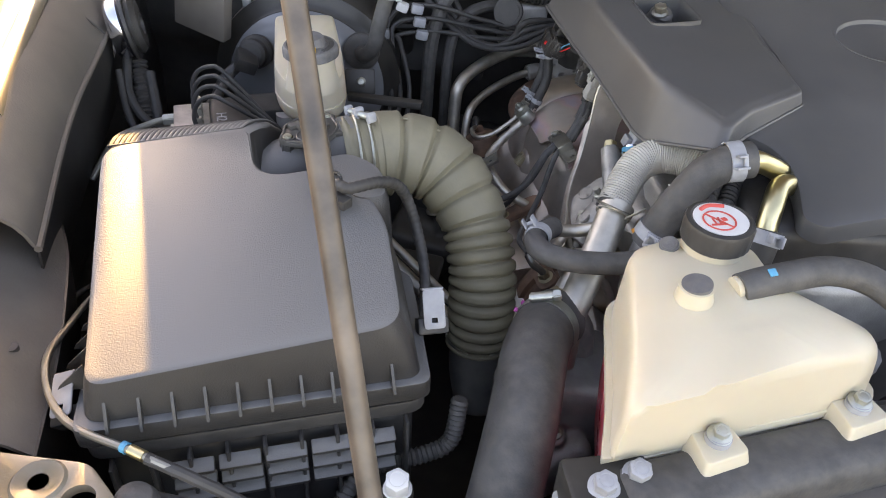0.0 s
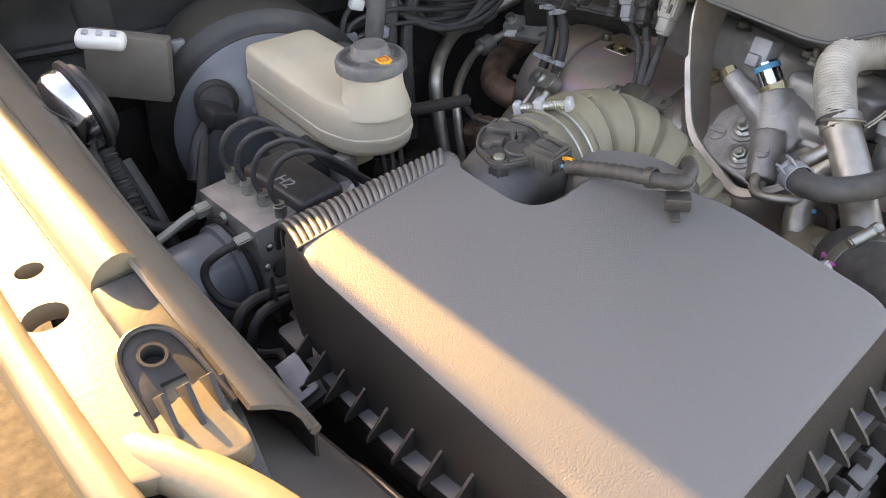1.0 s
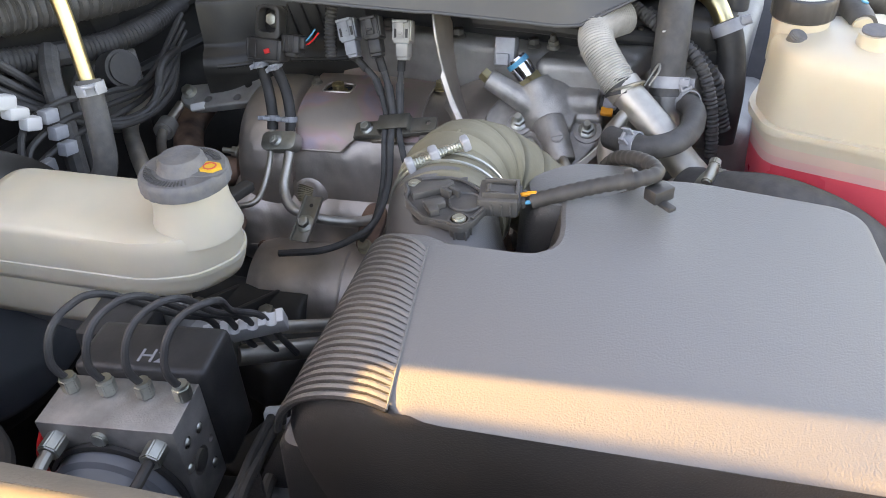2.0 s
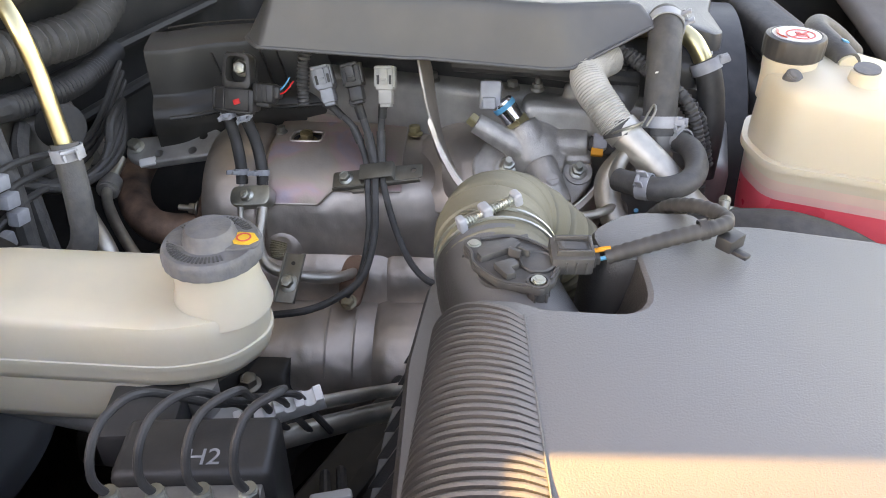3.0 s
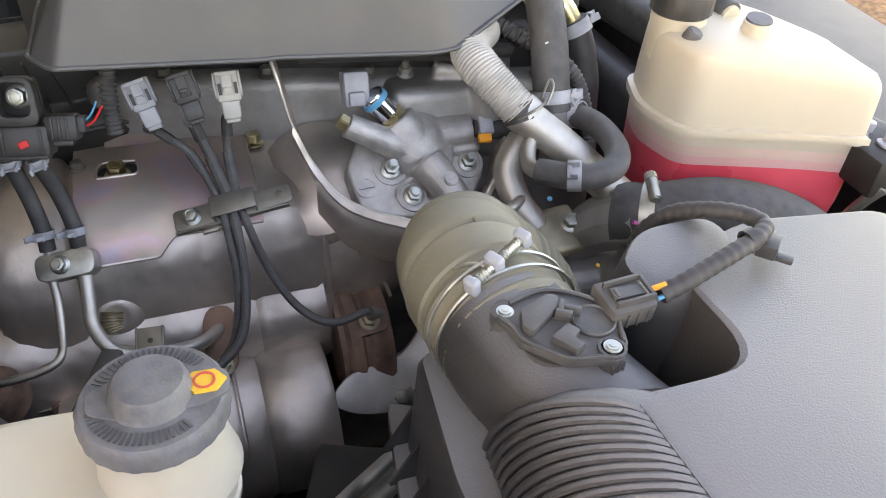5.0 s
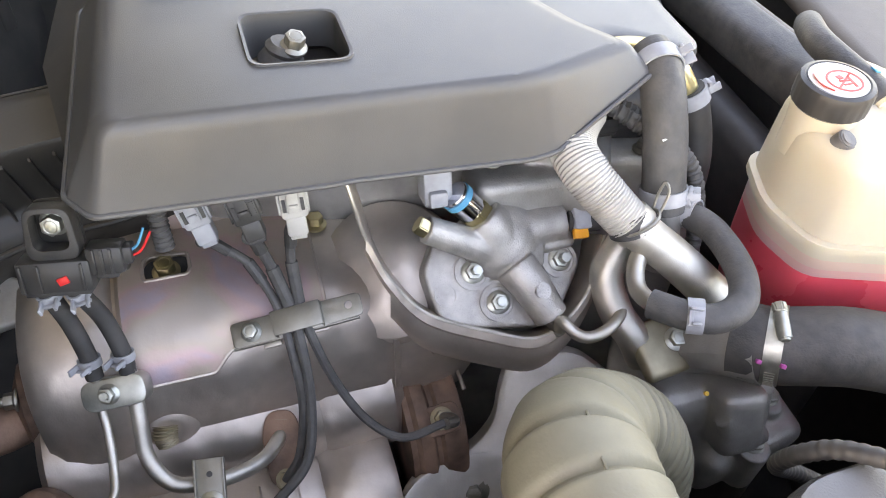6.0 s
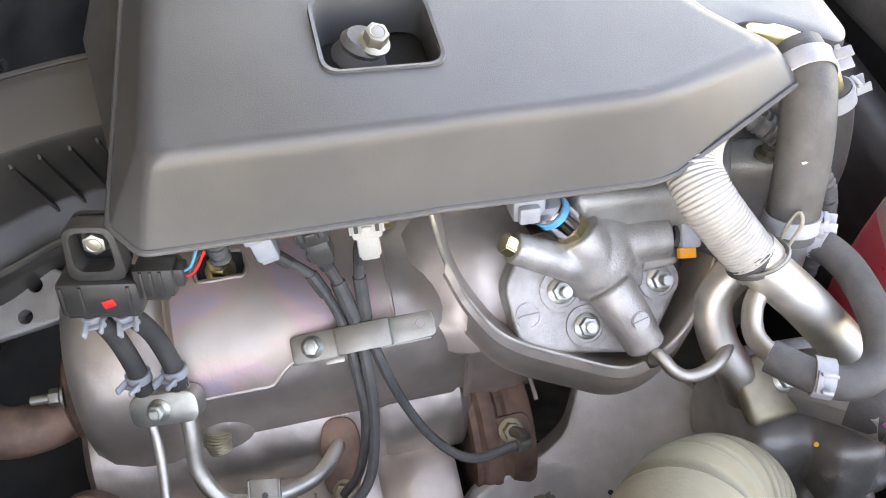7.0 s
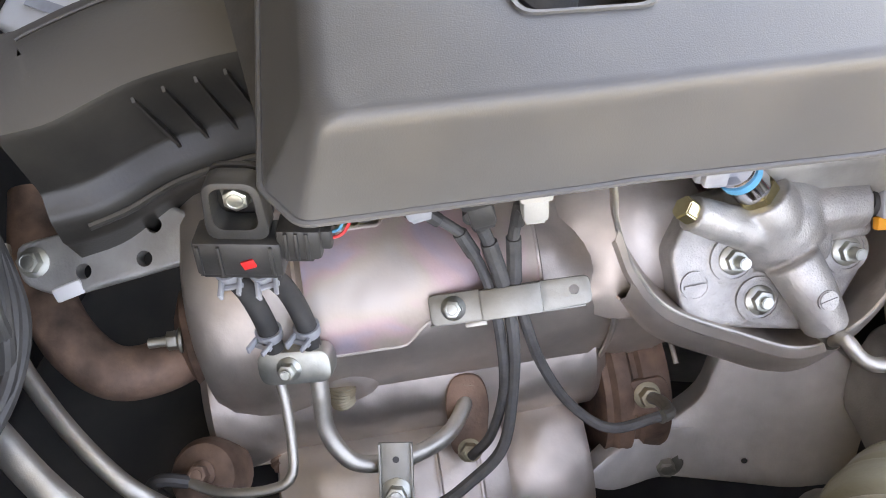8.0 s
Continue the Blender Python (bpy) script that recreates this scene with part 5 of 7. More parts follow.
t = thing("bell_housing", (0.22, 1.20, 0.70), "dark cast bell housing low behind the engine", "gearbox")
part("casting", cast(box((0.20, 1.17, 0.80), (0.36, 0.36, 0.16), (0, 8, -13), 0.02, 3), box((0.06, 1.10, 0.86), (0.10, 0.22, 0.06), (0, 10, -13), 0.012, 3), cyl((0.10, 1.02, 0.88), (0.06, 1.24, 0.88), 0.036), cyl((0.04, 1.00, 0.84), (0.00, 1.22, 0.84), 0.030), voxel=0.004), M_FIRE, t, smooth=80)
for q in ((0.060, 1.05, 0.905), (0.040, 1.13, 0.905), (0.022, 1.20, 0.895)):
    bolt(q, (-0.1, 0, 1), t, 0.016, 0.010, M_BRACKET)
for k in range(4):
    part("cast_rib", box((0.075 - 0.012 * k, 1.06 + 0.05 * k, 0.905), (0.10, 0.006, 0.03), (0, 12, -13), 0.002), M_FIRE, t)

# ---- pipes, hoses and sensors over the shields ----
def pressure_sensor():
    t = thing("pressure_sensor", (0.225, 1.10, 1.13), "black pressure sensor on a steel tab with two hoses", "sensor")
    n = Vector((-0.93, -0.05, 0.36)).normalized()
    m = Matrix.Translation((0.218, 1.101, 1.174)) @ frame_of(n, (0.05, -1, 0)) @ Matrix.Scale(0.88, 4)
    arch = round_outline([(-0.019, -0.012), (0.019, -0.012), (0.016, 0.029), (-0.016, 0.029)], 0.010, 5)
    hole = round_outline([(-0.013, -0.004), (0.013, -0.004), (0.012, 0.025), (-0.012, 0.025)], 0.008, 5)
    part("frame", cut(prism(arch, m @ pose(0, 0, -0.006), 0.016, 0.002), prism(hole, m @ pose(0, 0, -0.02), 0.05, 0)), M_BLACK, t)
    part("backing_tab", prism(round_outline([(-0.018, -0.012), (0.018, -0.012), (0.016, 0.029), (-0.016, 0.029)], 0.010, 5), m @ pose(0, 0, -0.012), 0.004, 0.001), M_DARK, t)
    bolt(m @ Vector((0, 0.012, -0.007)), n, t, 0.012, 0.008, M_ZINC)
    part("body", boxm(m @ pose(-0.002, -0.024, 0.002), (0.052, 0.026, 0.024), 0.003), M_BLACK, t)
    for x in (-0.024, -0.012, 0.018):
        part("body_rib", boxm(m @ pose(x, -0.024, 0.0146), (0.0022, 0.022, 0.0022), 0.0006), M_BLACK, t)
    part("body_ledge", boxm(m @ pose(-0.002, -0.0375, 0.006), (0.046, 0.004, 0.012), 0.001), M_BLACK, t)
    part("red_lock", boxm(m @ pose(0.004, -0.026, 0.0145, 0, 0, 20), (0.008, 0.006, 0.002), 0.0005), M_REDMARK, t, "red lock tab")
    c = part("connector", boxm(m @ pose(0.034, -0.014, 0.002), (0.026, 0.022, 0.020), 0.003), M_BLACK, t)
    for x in (0.027, 0.033, 0.039):
        part("grip_rib", boxm(m @ pose(x, -0.014, 0.0126), (0.0024, 0.020, 0.0018), 0.0006), M_BLACK, c)
    part("latch", boxm(m @ pose(0.033, -0.027, 0.004), (0.016, 0.005, 0.008), 0.001), M_BLACK, c)
    part("connector_tail", boxm(m @ pose(0.049, -0.012, 0.002), (0.008, 0.014, 0.014), 0.002), M_BLACK, c)
    part("blue_wire", tube([m @ Vector((0.051, -0.010, 0.004)), m @ Vector((0.058, -0.004, 0.006)), m @ Vector((0.062, 0.006, 0.0))], 0.0009, 8, 6), M_BLUE, c)
    part("red_wire", tube([m @ Vector((0.051, -0.014, 0.004)), m @ Vector((0.059, -0.010, 0.004)), m @ Vector((0.066, 0.002, -0.002))], 0.0009, 8, 6), M_REDMARK, c)
    for x0, pts in ((-0.014, [(0.200, 1.106, 1.112), (0.192, 1.100, 1.086), (0.185, 1.098, 1.069)]), (0.006, [(0.205, 1.086, 1.112), (0.196, 1.078, 1.086), (0.189, 1.076, 1.069)])):
        top = m @ Vector((x0, -0.036, 0.004))
        part("hose", tube([top + Vector((0.006, 0, 0.010)), top, *pts], 0.0062, 30, 14), M_RUBBER, t)
        d = (Vector(pts[0]) - top)
        clamp_ring(top.lerp(Vector(pts[0]), 0.18), d, 0.0066, 0.006, t, M_CLIP, "spring_clip", (-1, 0, 1))
        clamp_ring(Vector(pts[1]).lerp(Vector(pts[2]), 0.3), Vector(pts[2]) - Vector(pts[1]), 0.0066, 0.006, t, M_CLIP, "spring_clip", (-1, 0.4, 0.4))
    return t


pressure_sensor()


def sensor_pipes():
    t = thing("sensor_pipes", (0.16, 1.05, 0.96), "two bent steel pipes held by a zinc clamp block", "pipe")
    part("thin_pipe", tube([(0.187, 1.098, 1.073), (0.177, 1.098, 1.052), (0.162, 1.093, 1.037), (0.139, 1.088, 1.020), (0.120, 1.087, 1.013), (0.112, 1.102, 1.008), (0.110, 1.132, 1.0), (0.117, 1.158, 0.99)], 0.0034, 60, 12), M_STEEL, t)
    part("thick_pipe", tube([(0.191, 1.076, 1.073), (0.181, 1.074, 1.053), (0.168, 1.071, 1.039), (0.149, 1.067, 1.019), (0.135, 1.052, 1.006), (0.135, 1.034, 1.0), (0.145, 1.010, 0.991), (0.163, 0.989, 0.982), (0.190, 0.9785, 0.972), (0.205, 0.978, 0.955)], 0.0058, 70, 14), M_STEEL, t)
    m = Matrix.Translation((0.1808, 1.0848, 1.057)) @ frame_of((-0.62, 0.05, 0.62), (0.25, -1, 0))
    blk = part("clamp_block", prism(round_outline([(-0.023, -0.011), (0.023, -0.011), (0.023, 0.011), (-0.023, 0.011)], 0.009, 5), m @ pose(0, 0, -0.008), 0.016, 0.0015), M_ZINC, t)
    bolt(m @ Vector((-0.003, 0, 0.008)), m.to_3x3() @ Vector((0, 0, 1)), blk, 0.010, 0.006, M_ZINC, 0.004)
    st = Matrix.Translation((0.130, 1.021, 1.000)) @ frame_of((-0.55, 0, 0.85), (0.1, -1, 0))
    s = part("pipe_strap", join(boxm(st @ pose(0, -0.004, 0.008), (0.022, 0.054, 0.0018), 0.0004), boxm(st @ pose(-0.0102, -0.004, 0.0095), (0.0016, 0.054, 0.005), 0.0004), boxm(st @ pose(0.0102, -0.004, 0.0095), (0.0016, 0.054, 0.005), 0.0004)), M_BRACKET, t)
    bolt(st @ Vector((0, -0.010, 0.009)), st.to_3x3() @ Vector((0, 0, 1)), s, 0.012, 0.007, M_ZINC, flange=1.7)
    # no hole is cut here; a black disc paints its shade
    part("strap_hole_shade", cyl(st @ Vector((0, 0.012, 0.0085)), st @ Vector((0, 0.012, 0.0093)), 0.0022, seg=14), M_BLACK, s)
    part("rust_core", cyl(st @ Vector((0, -0.010, 0.0150)), st @ Vector((0, -0.010, 0.0165)), 0.0032, seg=12), M_RUST, s)
    return t


sensor_pipes()


def cable_bracket():
    t = thing("cable_bracket", (0.222, 0.958, 1.07), "flat olive-grey steel strap that holds three cables", "bracket")
    m = Matrix.Translation((0.2215, 0.958, 1.0795)) @ frame_of((-0.50, 0.10, 0.86), (0.25, -1, 0))
    out = round_outline([(-0.049, -0.0095), (0.020, -0.0095), (0.050, -0.0085), (0.050, 0.0085), (0.020, 0.0090), (-0.049, 0.0095)], 0.004, 4)
    part("strap", cut(prism(out, m, 0.0022, 0.0006), cyl(m @ Vector((0.040, 0.001, -0.01)), m @ Vector((0.040, 0.001, 0.01)), 0.0030, seg=18)), M_BRACKET, t)
    part("raised_bridge", join(boxm(m @ pose(0.002, 0, 0.0108), (0.036, 0.0185, 0.0020), 0.0008), boxm(m @ pose(-0.0155, 0, 0.0058), (0.0020, 0.0185, 0.011), 0.0006), boxm(m @ pose(0.0195, 0, 0.0058), (0.0020, 0.0185, 0.011), 0.0006)), M_BRACKET, t)
    part("folded_edge", boxm(m @ pose(-0.002, -0.0095, -0.002), (0.096, 0.0016, 0.006), 0.0005), M_BRACKET, t)
    bolt(m @ Vector((-0.034, 0.0, 0.0022)), m.to_3x3() @ Vector((0, 0, 1)), t, 0.010, 0.006, M_ZINC)
    part("spacer", boxm(m @ pose(-0.022, -0.012, -0.006), (0.014, 0.004, 0.004), 0.0008), M_STEEL, t)
    return t


cable_bracket()

PLUGS = [
    (-16, M_CLIP, (0.247, 1.019, 1.168), [(0.247, 1.014, 1.140), (0.243, 0.990, 1.122), (0.237, 0.981, 1.108), (0.226, 0.971, 1.090), (0.203, 0.962, 1.072), (0.181, 0.956, 1.03), (0.161, 0.961, 0.99), (0.150, 0.973, 0.97)], "pale grey plug on a thin black sensor cable", 0.0034),
    (-14, M_BLACK, (0.240, 0.984, 1.177), [(0.243, 0.984, 1.150), (0.240, 0.973, 1.118), (0.227, 0.9625, 1.092), (0.202, 0.954, 1.072), (0.182, 0.950, 1.03), (0.152, 0.953, 1.0), (0.132, 0.971, 0.985), (0.112, 1.000, 0.975), (0.10, 1.05, 0.965)], "black plug on a black sensor cable", 0.0040),
    (-3, M_WHITE, (0.248, 0.953, 1.174), [(0.247, 0.957, 1.150), (0.242, 0.959, 1.122), (0.229, 0.9555, 1.092), (0.211, 0.947, 1.073), (0.198, 0.931, 1.03), (0.182, 0.908, 1.0), (0.171, 0.880, 0.990), (0.180, 0.847, 0.994)], "white plug on a grey sensor cable", 0.0036),
]
for tilt, mat, at, run, label, rad in PLUGS:
    t = thing("sensor_cable", (run[2][0], run[2][1], 1.0), label, "cable", "exhaust sensor cables")
    c = Vector(at)
    pm = Matrix.Translation(c) @ Matrix.Rotation(radians(8), 4, "Z") @ Matrix.Rotation(radians(24), 4, "Y") @ Matrix.Rotation(radians(tilt), 4, "X")
    b = part("plug", join(boxm(pm @ pose(0, 0, 0.004), (0.020, 0.018, 0.024), 0.002), boxm(pm @ pose(0, 0, -0.014), (0.015, 0.014, 0.016), 0.002), boxm(pm @ pose(0.001, 0, -0.023), (0.012, 0.011, 0.004), 0.001)), mat, t)
    for y in (-0.0095, 0.0095):
        part("side_rail", boxm(pm @ pose(-0.003, y, 0.005), (0.010, 0.0022, 0.020), 0.0006), mat, b)
    part("latch_arm", boxm(pm @ pose(-0.0125, 0, 0.006, 0, -6, 0), (0.0022, 0.008, 0.018), 0.0006), mat, b)
    part("latch_bridge", boxm(pm @ pose(-0.0130, 0, 0.014), (0.0045, 0.017, 0.0030), 0.0008), mat, b)
    for y in (-0.0062, 0.0062):
        part("key_slot", boxm(pm @ pose(-0.0102, y, 0.002), (0.0010, 0.0024, 0.009), 0), M_RUBBER, b)
    part("latch_tooth", boxm(pm @ pose(-0.0142, 0, 0.002), (0.0022, 0.006, 0.0026), 0.0005), mat, b)
    part("seal_ring", boxm(pm @ pose(0, 0, -0.0070), (0.0170, 0.0155, 0.0022), 0.001), M_BLUE if mat is M_WHITE else M_RUBBER, b)
    part("boot", tube([c + Vector((-0.006, 0, -0.022)), run[0], Vector(run[0]).lerp(Vector(run[1]), 0.5)], rad * 1.25, 10, 10), M_RUBBER, b)
    part("cable", tube([c + Vector((-0.006, 0, -0.02)), *run], rad, 90, 10), M_HOSE, t)
    part("sleeve", tube([Vector(run[1]).lerp(Vector(run[2]), k / 6) for k in range(7)], rad * 1.3, 12, 10), M_HOSE, t)

t = thing("corrugated_conduit", (0.25, 1.02, 1.10), "grey corrugated conduit under the engine cover", "conduit")
part("conduit", tube([(0.240, 1.043, 1.142), (0.245, 1.044, 1.165), (0.254, 1.042, 1.195), (0.27, 1.036, 1.218)], ribbed(0.0062, 0.004, 0.0009), 90, 12), M_HOSE, t)

# hose with the white sleeve, and the steel pipe it sits on
t = thing("sleeved_hose", (0.26, 0.73, 1.13), "hose in a white corrugated heat sleeve", "hose")
part("sleeve", tube([(0.237, 0.7185, 1.1585), (0.247, 0.7350, 1.1730), (0.259, 0.7490, 1.1850), (0.276, 0.7560, 1.1915), (0.296, 0.7520, 1.1945), (0.318, 0.7400, 1.1950)], lambda s, d: 0.0158 + 0.0010 * min(1, s * 2.2) + 0.00045 * math.sin(2 * math.pi * d / 0.0024), 480, 22), M_WHITE, t)
part("rubber_end", tube([(0.2335, 0.7165, 1.1515), (0.2395, 0.721, 1.164)], 0.0150, 4, 24), M_RUBBER, t)
part("spring_clip", tube([Vector((0.237, 0.713, 1.158)) + frame_of((0.35, 0.45, 0.8)) @ Vector((0.0172 * math.cos(k * 0.36), 0.0172 * math.sin(k * 0.36), 0)) for k in range(18)], 0.0014, 40, 6), M_BRACKET, t)
part("clip_loop", tube([(0.244, 0.694, 1.160), (0.252, 0.688, 1.172), (0.258, 0.690, 1.176), (0.254, 0.695, 1.166), (0.246, 0.699, 1.158)], 0.0012, 24, 6), M_BRACKET, t)

t = thing("bypass_pipe", (0.22, 0.67, 1.05), "brushed steel coolant bypass pipe with a side branch", "pipe")
part("main_pipe", tube([(0.2375, 0.714, 1.154), (0.222, 0.680, 1.132), (0.205, 0.648, 1.108), (0.195, 0.628, 1.092), (0.190, 0.612, 1.05)], 0.0150, 30, 24), M_STEEL, t)
part("top_bead", tube([(0.2400, 0.7185, 1.158), (0.2360, 0.7105, 1.152)], 0.0172, 4, 28), M_STEEL, t)
part("side_branch", tube([(0.232, 0.703, 1.144), (0.218, 0.712, 1.133), (0.200, 0.714, 1.128), (0.184, 0.709, 1.132), (0.174, 0.702, 1.137)], 0.0066, 30, 14), M_STEEL, t)
part("lower_leg", tube([(0.256, 0.708, 1.120), (0.241, 0.722, 1.100), (0.221, 0.716, 1.080), (0.205, 0.702, 1.064), (0.199, 0.692, 1.045)], 0.0130, 30, 18), M_STEEL, t)
foot = part("gold_foot", box((0.197, 0.682, 1.061), (0.046, 0.044, 0.014), (0, -25, 20), 0.006, 3), M_DULLGOLD, t, "yellow zinc pipe foot")
bolt((0.199, 0.671, 1.0685), (-0.4, 0, 0.9), foot, 0.012, 0.007, M_ZINC)
part("magenta_mark", cyl((0.1995, 0.6625, 1.077), (0.197, 0.661, 1.079), 0.0035, seg=12), M_MAGENTA, foot)
part("paint_dot", cyl((0.206, 0.691, 1.0895), (0.2045, 0.691, 1.0915), 0.0022, seg=10), M_BLUE, t)
part("yellow_mark", tube([(0.232, 0.690, 1.1515), (0.226, 0.678, 1.1445)], 0.0018, 4, 6), M_YELLOW, t)

t = thing("loop_hose", (0.2, 0.66, 1.10), "black rubber hose loop with pale spring clamps", "hose")
loop = [(0.272, 0.672, 1.135), (0.260, 0.660, 1.140), (0.238, 0.649, 1.143), (0.200, 0.645, 1.145), (0.172, 0.653, 1.145), (0.161, 0.672, 1.142), (0.167, 0.692, 1.139), (0.182, 0.711, 1.134)]
part("hose", tube(loop, 0.0104, 60, 18), M_HOSE, t)
clamp_ring((0.165, 0.687, 1.140), Vector(loop[6]) - Vector(loop[5]), 0.0108, 0.011, t, M_CLIP, "spring_clamp", (-0.6, 0.1, 0.8))
clamp_ring((0.263, 0.660, 1.140), Vector(loop[1]) - Vector(loop[0]), 0.0108, 0.010, t, M_CLIP, "spring_clamp", (-0.6, -0.4, 0.8))

t = thing("heater_hose", (0.29, 0.68, 1.12), "thick grey rubber heater hose with spring clamps", "hose")
part("hose", tube([(0.340, 0.693, 1.231), (0.322, 0.690, 1.229), (0.304, 0.689, 1.217), (0.289, 0.686, 1.194), (0.276, 0.684, 1.168), (0.266, 0.681, 1.142)], 0.0162, 50, 24), M_HOSE, t)
clamp_ring((0.324, 0.6905, 1.2295), (1, 0.1, 0.15), 0.0166, 0.013, t, M_CLIP, "spring_clamp", (0.2, -0.9, 0.5))
clamp_ring((0.2705, 0.6825, 1.154), (0.4, 0.1, 1), 0.0166, 0.011, t, M_CLIP, "spring_clamp", (-0.3, -0.9, 0.2))
part("stub", tube([(0.267, 0.681, 1.145), (0.262, 0.678, 1.122), (0.260, 0.674, 1.09)], 0.0135, 10, 18), M_ALU2, t)
part("chalk_line", tube([(0.2755, 0.6935, 1.2005), (0.2775, 0.6845, 1.2025)], 0.0009, 4, 5), M_LABEL, t)

t = thing("heater_pipe", (0.38, 0.69, 1.15), "bright yellow zinc heater pipe", "pipe", "heater pipes")
part("pipe", tube([(0.322, 0.690, 1.229), (0.340, 0.693, 1.231), (0.360, 0.700, 1.222), (0.40, 0.715, 1.200), (0.48, 0.74, 1.18)], 0.0095, 30, 18), M_GOLD, t)
t = thing("heater_pipe", (0.37, 0.67, 1.12), "bright yellow zinc heater pipe", "pipe", "heater pipes")
part("pipe", tube([(0.351, 0.643, 1.178), (0.357, 0.660, 1.204), (0.368, 0.681, 1.213), (0.392, 0.697, 1.203), (0.44, 0.71, 1.185)], 0.0095, 30, 18), M_GOLD, t)
part("rubber_hose", tube([(0.3535, 0.649, 1.189), (0.350, 0.641, 1.174), (0.344, 0.634, 1.150), (0.337, 0.630, 1.12), (0.333, 0.63, 1.07)], 0.0135, 30, 20), M_RUBBER, t)
clamp_ring((0.352, 0.6455, 1.183), (0.25, 0.5, 0.9), 0.0140, 0.012, t, M_CLIP, "spring_clamp", (0.2, -0.9, 0.5))
t = thing("engine_harness", (0.31, 0.66, 1.05), "black corrugated wiring conduit beside the hoses", "conduit")
part("conduit", tube([(0.335, 0.735, 1.20), (0.318, 0.700, 1.185), (0.300, 0.660, 1.165), (0.292, 0.640, 1.12), (0.285, 0.63, 1.05)], ribbed(0.0062, 0.0045, 0.0008), 120, 12), M_HOSE, t)
part("conduit", tube([(0.345, 0.725, 1.19), (0.33, 0.690, 1.175), (0.318, 0.650, 1.145), (0.318, 0.63, 1.09)], ribbed(0.0085, 0.005, 0.0009), 100, 12), M_RUBBER, t)

# radiator hose with its worm clamp
t = thing("radiator_hose", (0.14, 0.5, 0.85), "thick grey rubber radiator hose with a worm clamp", "hose")
part("hose", tube([(0.186, 0.634, 1.086), (0.172, 0.612, 1.093), (0.158, 0.562, 1.106), (0.147, 0.505, 1.094), (0.134, 0.458, 1.055), (0.12, 0.43, 0.98), (0.11, 0.42, 0.88)], 0.0285, 70, 32), M_HOSE, t)
wd = Vector((-0.45, -0.85, 0.22)).normalized()
wc = Vector((0.1725, 0.612, 1.0935))
w = part("worm_clamp", lathe(wc - wd * 0.006, wd, [(0.0285, 0), (0.0298, 0), (0.0298, 0.012), (0.0285, 0.012)], 44), M_ZINC, t, "zinc worm drive clamp")
for k in range(22):
    a = 1.5 + k * 0.09
    q = wc + frame_of(wd, (0, 0, 1)) @ Vector((0.0300 * math.cos(a), 0.0300 * math.sin(a), 0))
    part("thread_slot", boxm(Matrix.Translation(q) @ frame_of(q - wc, wd), (0.007, 0.0010, 0.0006), 0), M_BRACKET, w)
hs = wc + Vector((-0.006, 0.008, 0.0315))
part("screw_housing", join(cyl(hs - Vector((0.011, 0.0, 0.004)), hs + Vector((0.010, -0.002, 0.002)), 0.0048, seg=18, bevel=0.0015), cyl(hs + Vector((0.009, -0.002, 0.002)), hs + Vector((0.016, -0.002, 0.004)), 0.0056, seg=6, bevel=0.001)), M_ZINC, w)
for s in (-1, 1):
    q = wc + frame_of(wd, (-1, 0, 0.6)) @ Vector((0.0300, 0.004, 0.008 * s))
    part("magenta_mark", box(q, (0.003, 0.004, 0.003), (20, 30, 0), 0.0006), M_MAGENTA, t)

t = thing("exhaust_crossover", (0.20, 1.22, 0.93), "rust-brown exhaust crossover pipe with a clamp flange", "pipe")
part("pipe", tube([(0.222, 1.162, 0.985), (0.196, 1.192, 0.988), (0.186, 1.222, 0.994), (0.199, 1.250, 1.000), (0.222, 1.272, 1.005), (0.256, 1.292, 1.010), (0.31, 1.305, 1.02)], 0.0190, 50, 24), M_RUST, t)
part("flange", lathe((0.226, 1.152, 0.985), (-0.35, 0.9, 0.0), [(0.030, 0), (0.038, 0.004), (0.040, 0.012), (0.036, 0.016), (0.040, 0.020), (0.038, 0.026), (0.022, 0.034)], 32), M_RUST, t)
bolt((0.207, 1.176, 1.012), (-0.25, 1, 0.1), t, 0.012, 0.008, M_BRACKET, 0.014)

t = thing("gas_cooler_bracket", (0.25, 1.20, 1.03), "cast grey bracket plate with three bolt holes", "bracket")
gm = Matrix.Translation((0.252, 1.205, 1.062)) @ frame_of((-0.42, 0, 0.9), (0.3, -1, 0))
gp = prism(round_outline([(-0.070, -0.012), (-0.045, -0.026), (0.040, -0.020), (0.052, 0.006), (0.030, 0.022), (-0.020, 0.016), (-0.070, 0.014)], 0.010, 4), gm, 0.012, 0.003, 3)
part("plate", cut(gp, *[cyl(gm @ Vector((x, y, -0.02)), gm @ Vector((x, y, 0.03)), 0.0052, seg=18) for x, y in ((0.022, 0.008), (0.012, -0.012), (-0.028, -0.012))]), M_ALU2, t)
bolt(gm @ Vector((-0.058, 0.0, 0.012)), gm.to_3x3() @ Vector((0, 0, 1)), t, 0.013, 0.008, M_ZINC)
part("white_tag", boxm(gm @ pose(-0.040, -0.022, 0.010, 20, 0, 10), (0.020, 0.010, 0.006), 0.002), M_LABEL, t, "white paint tag")


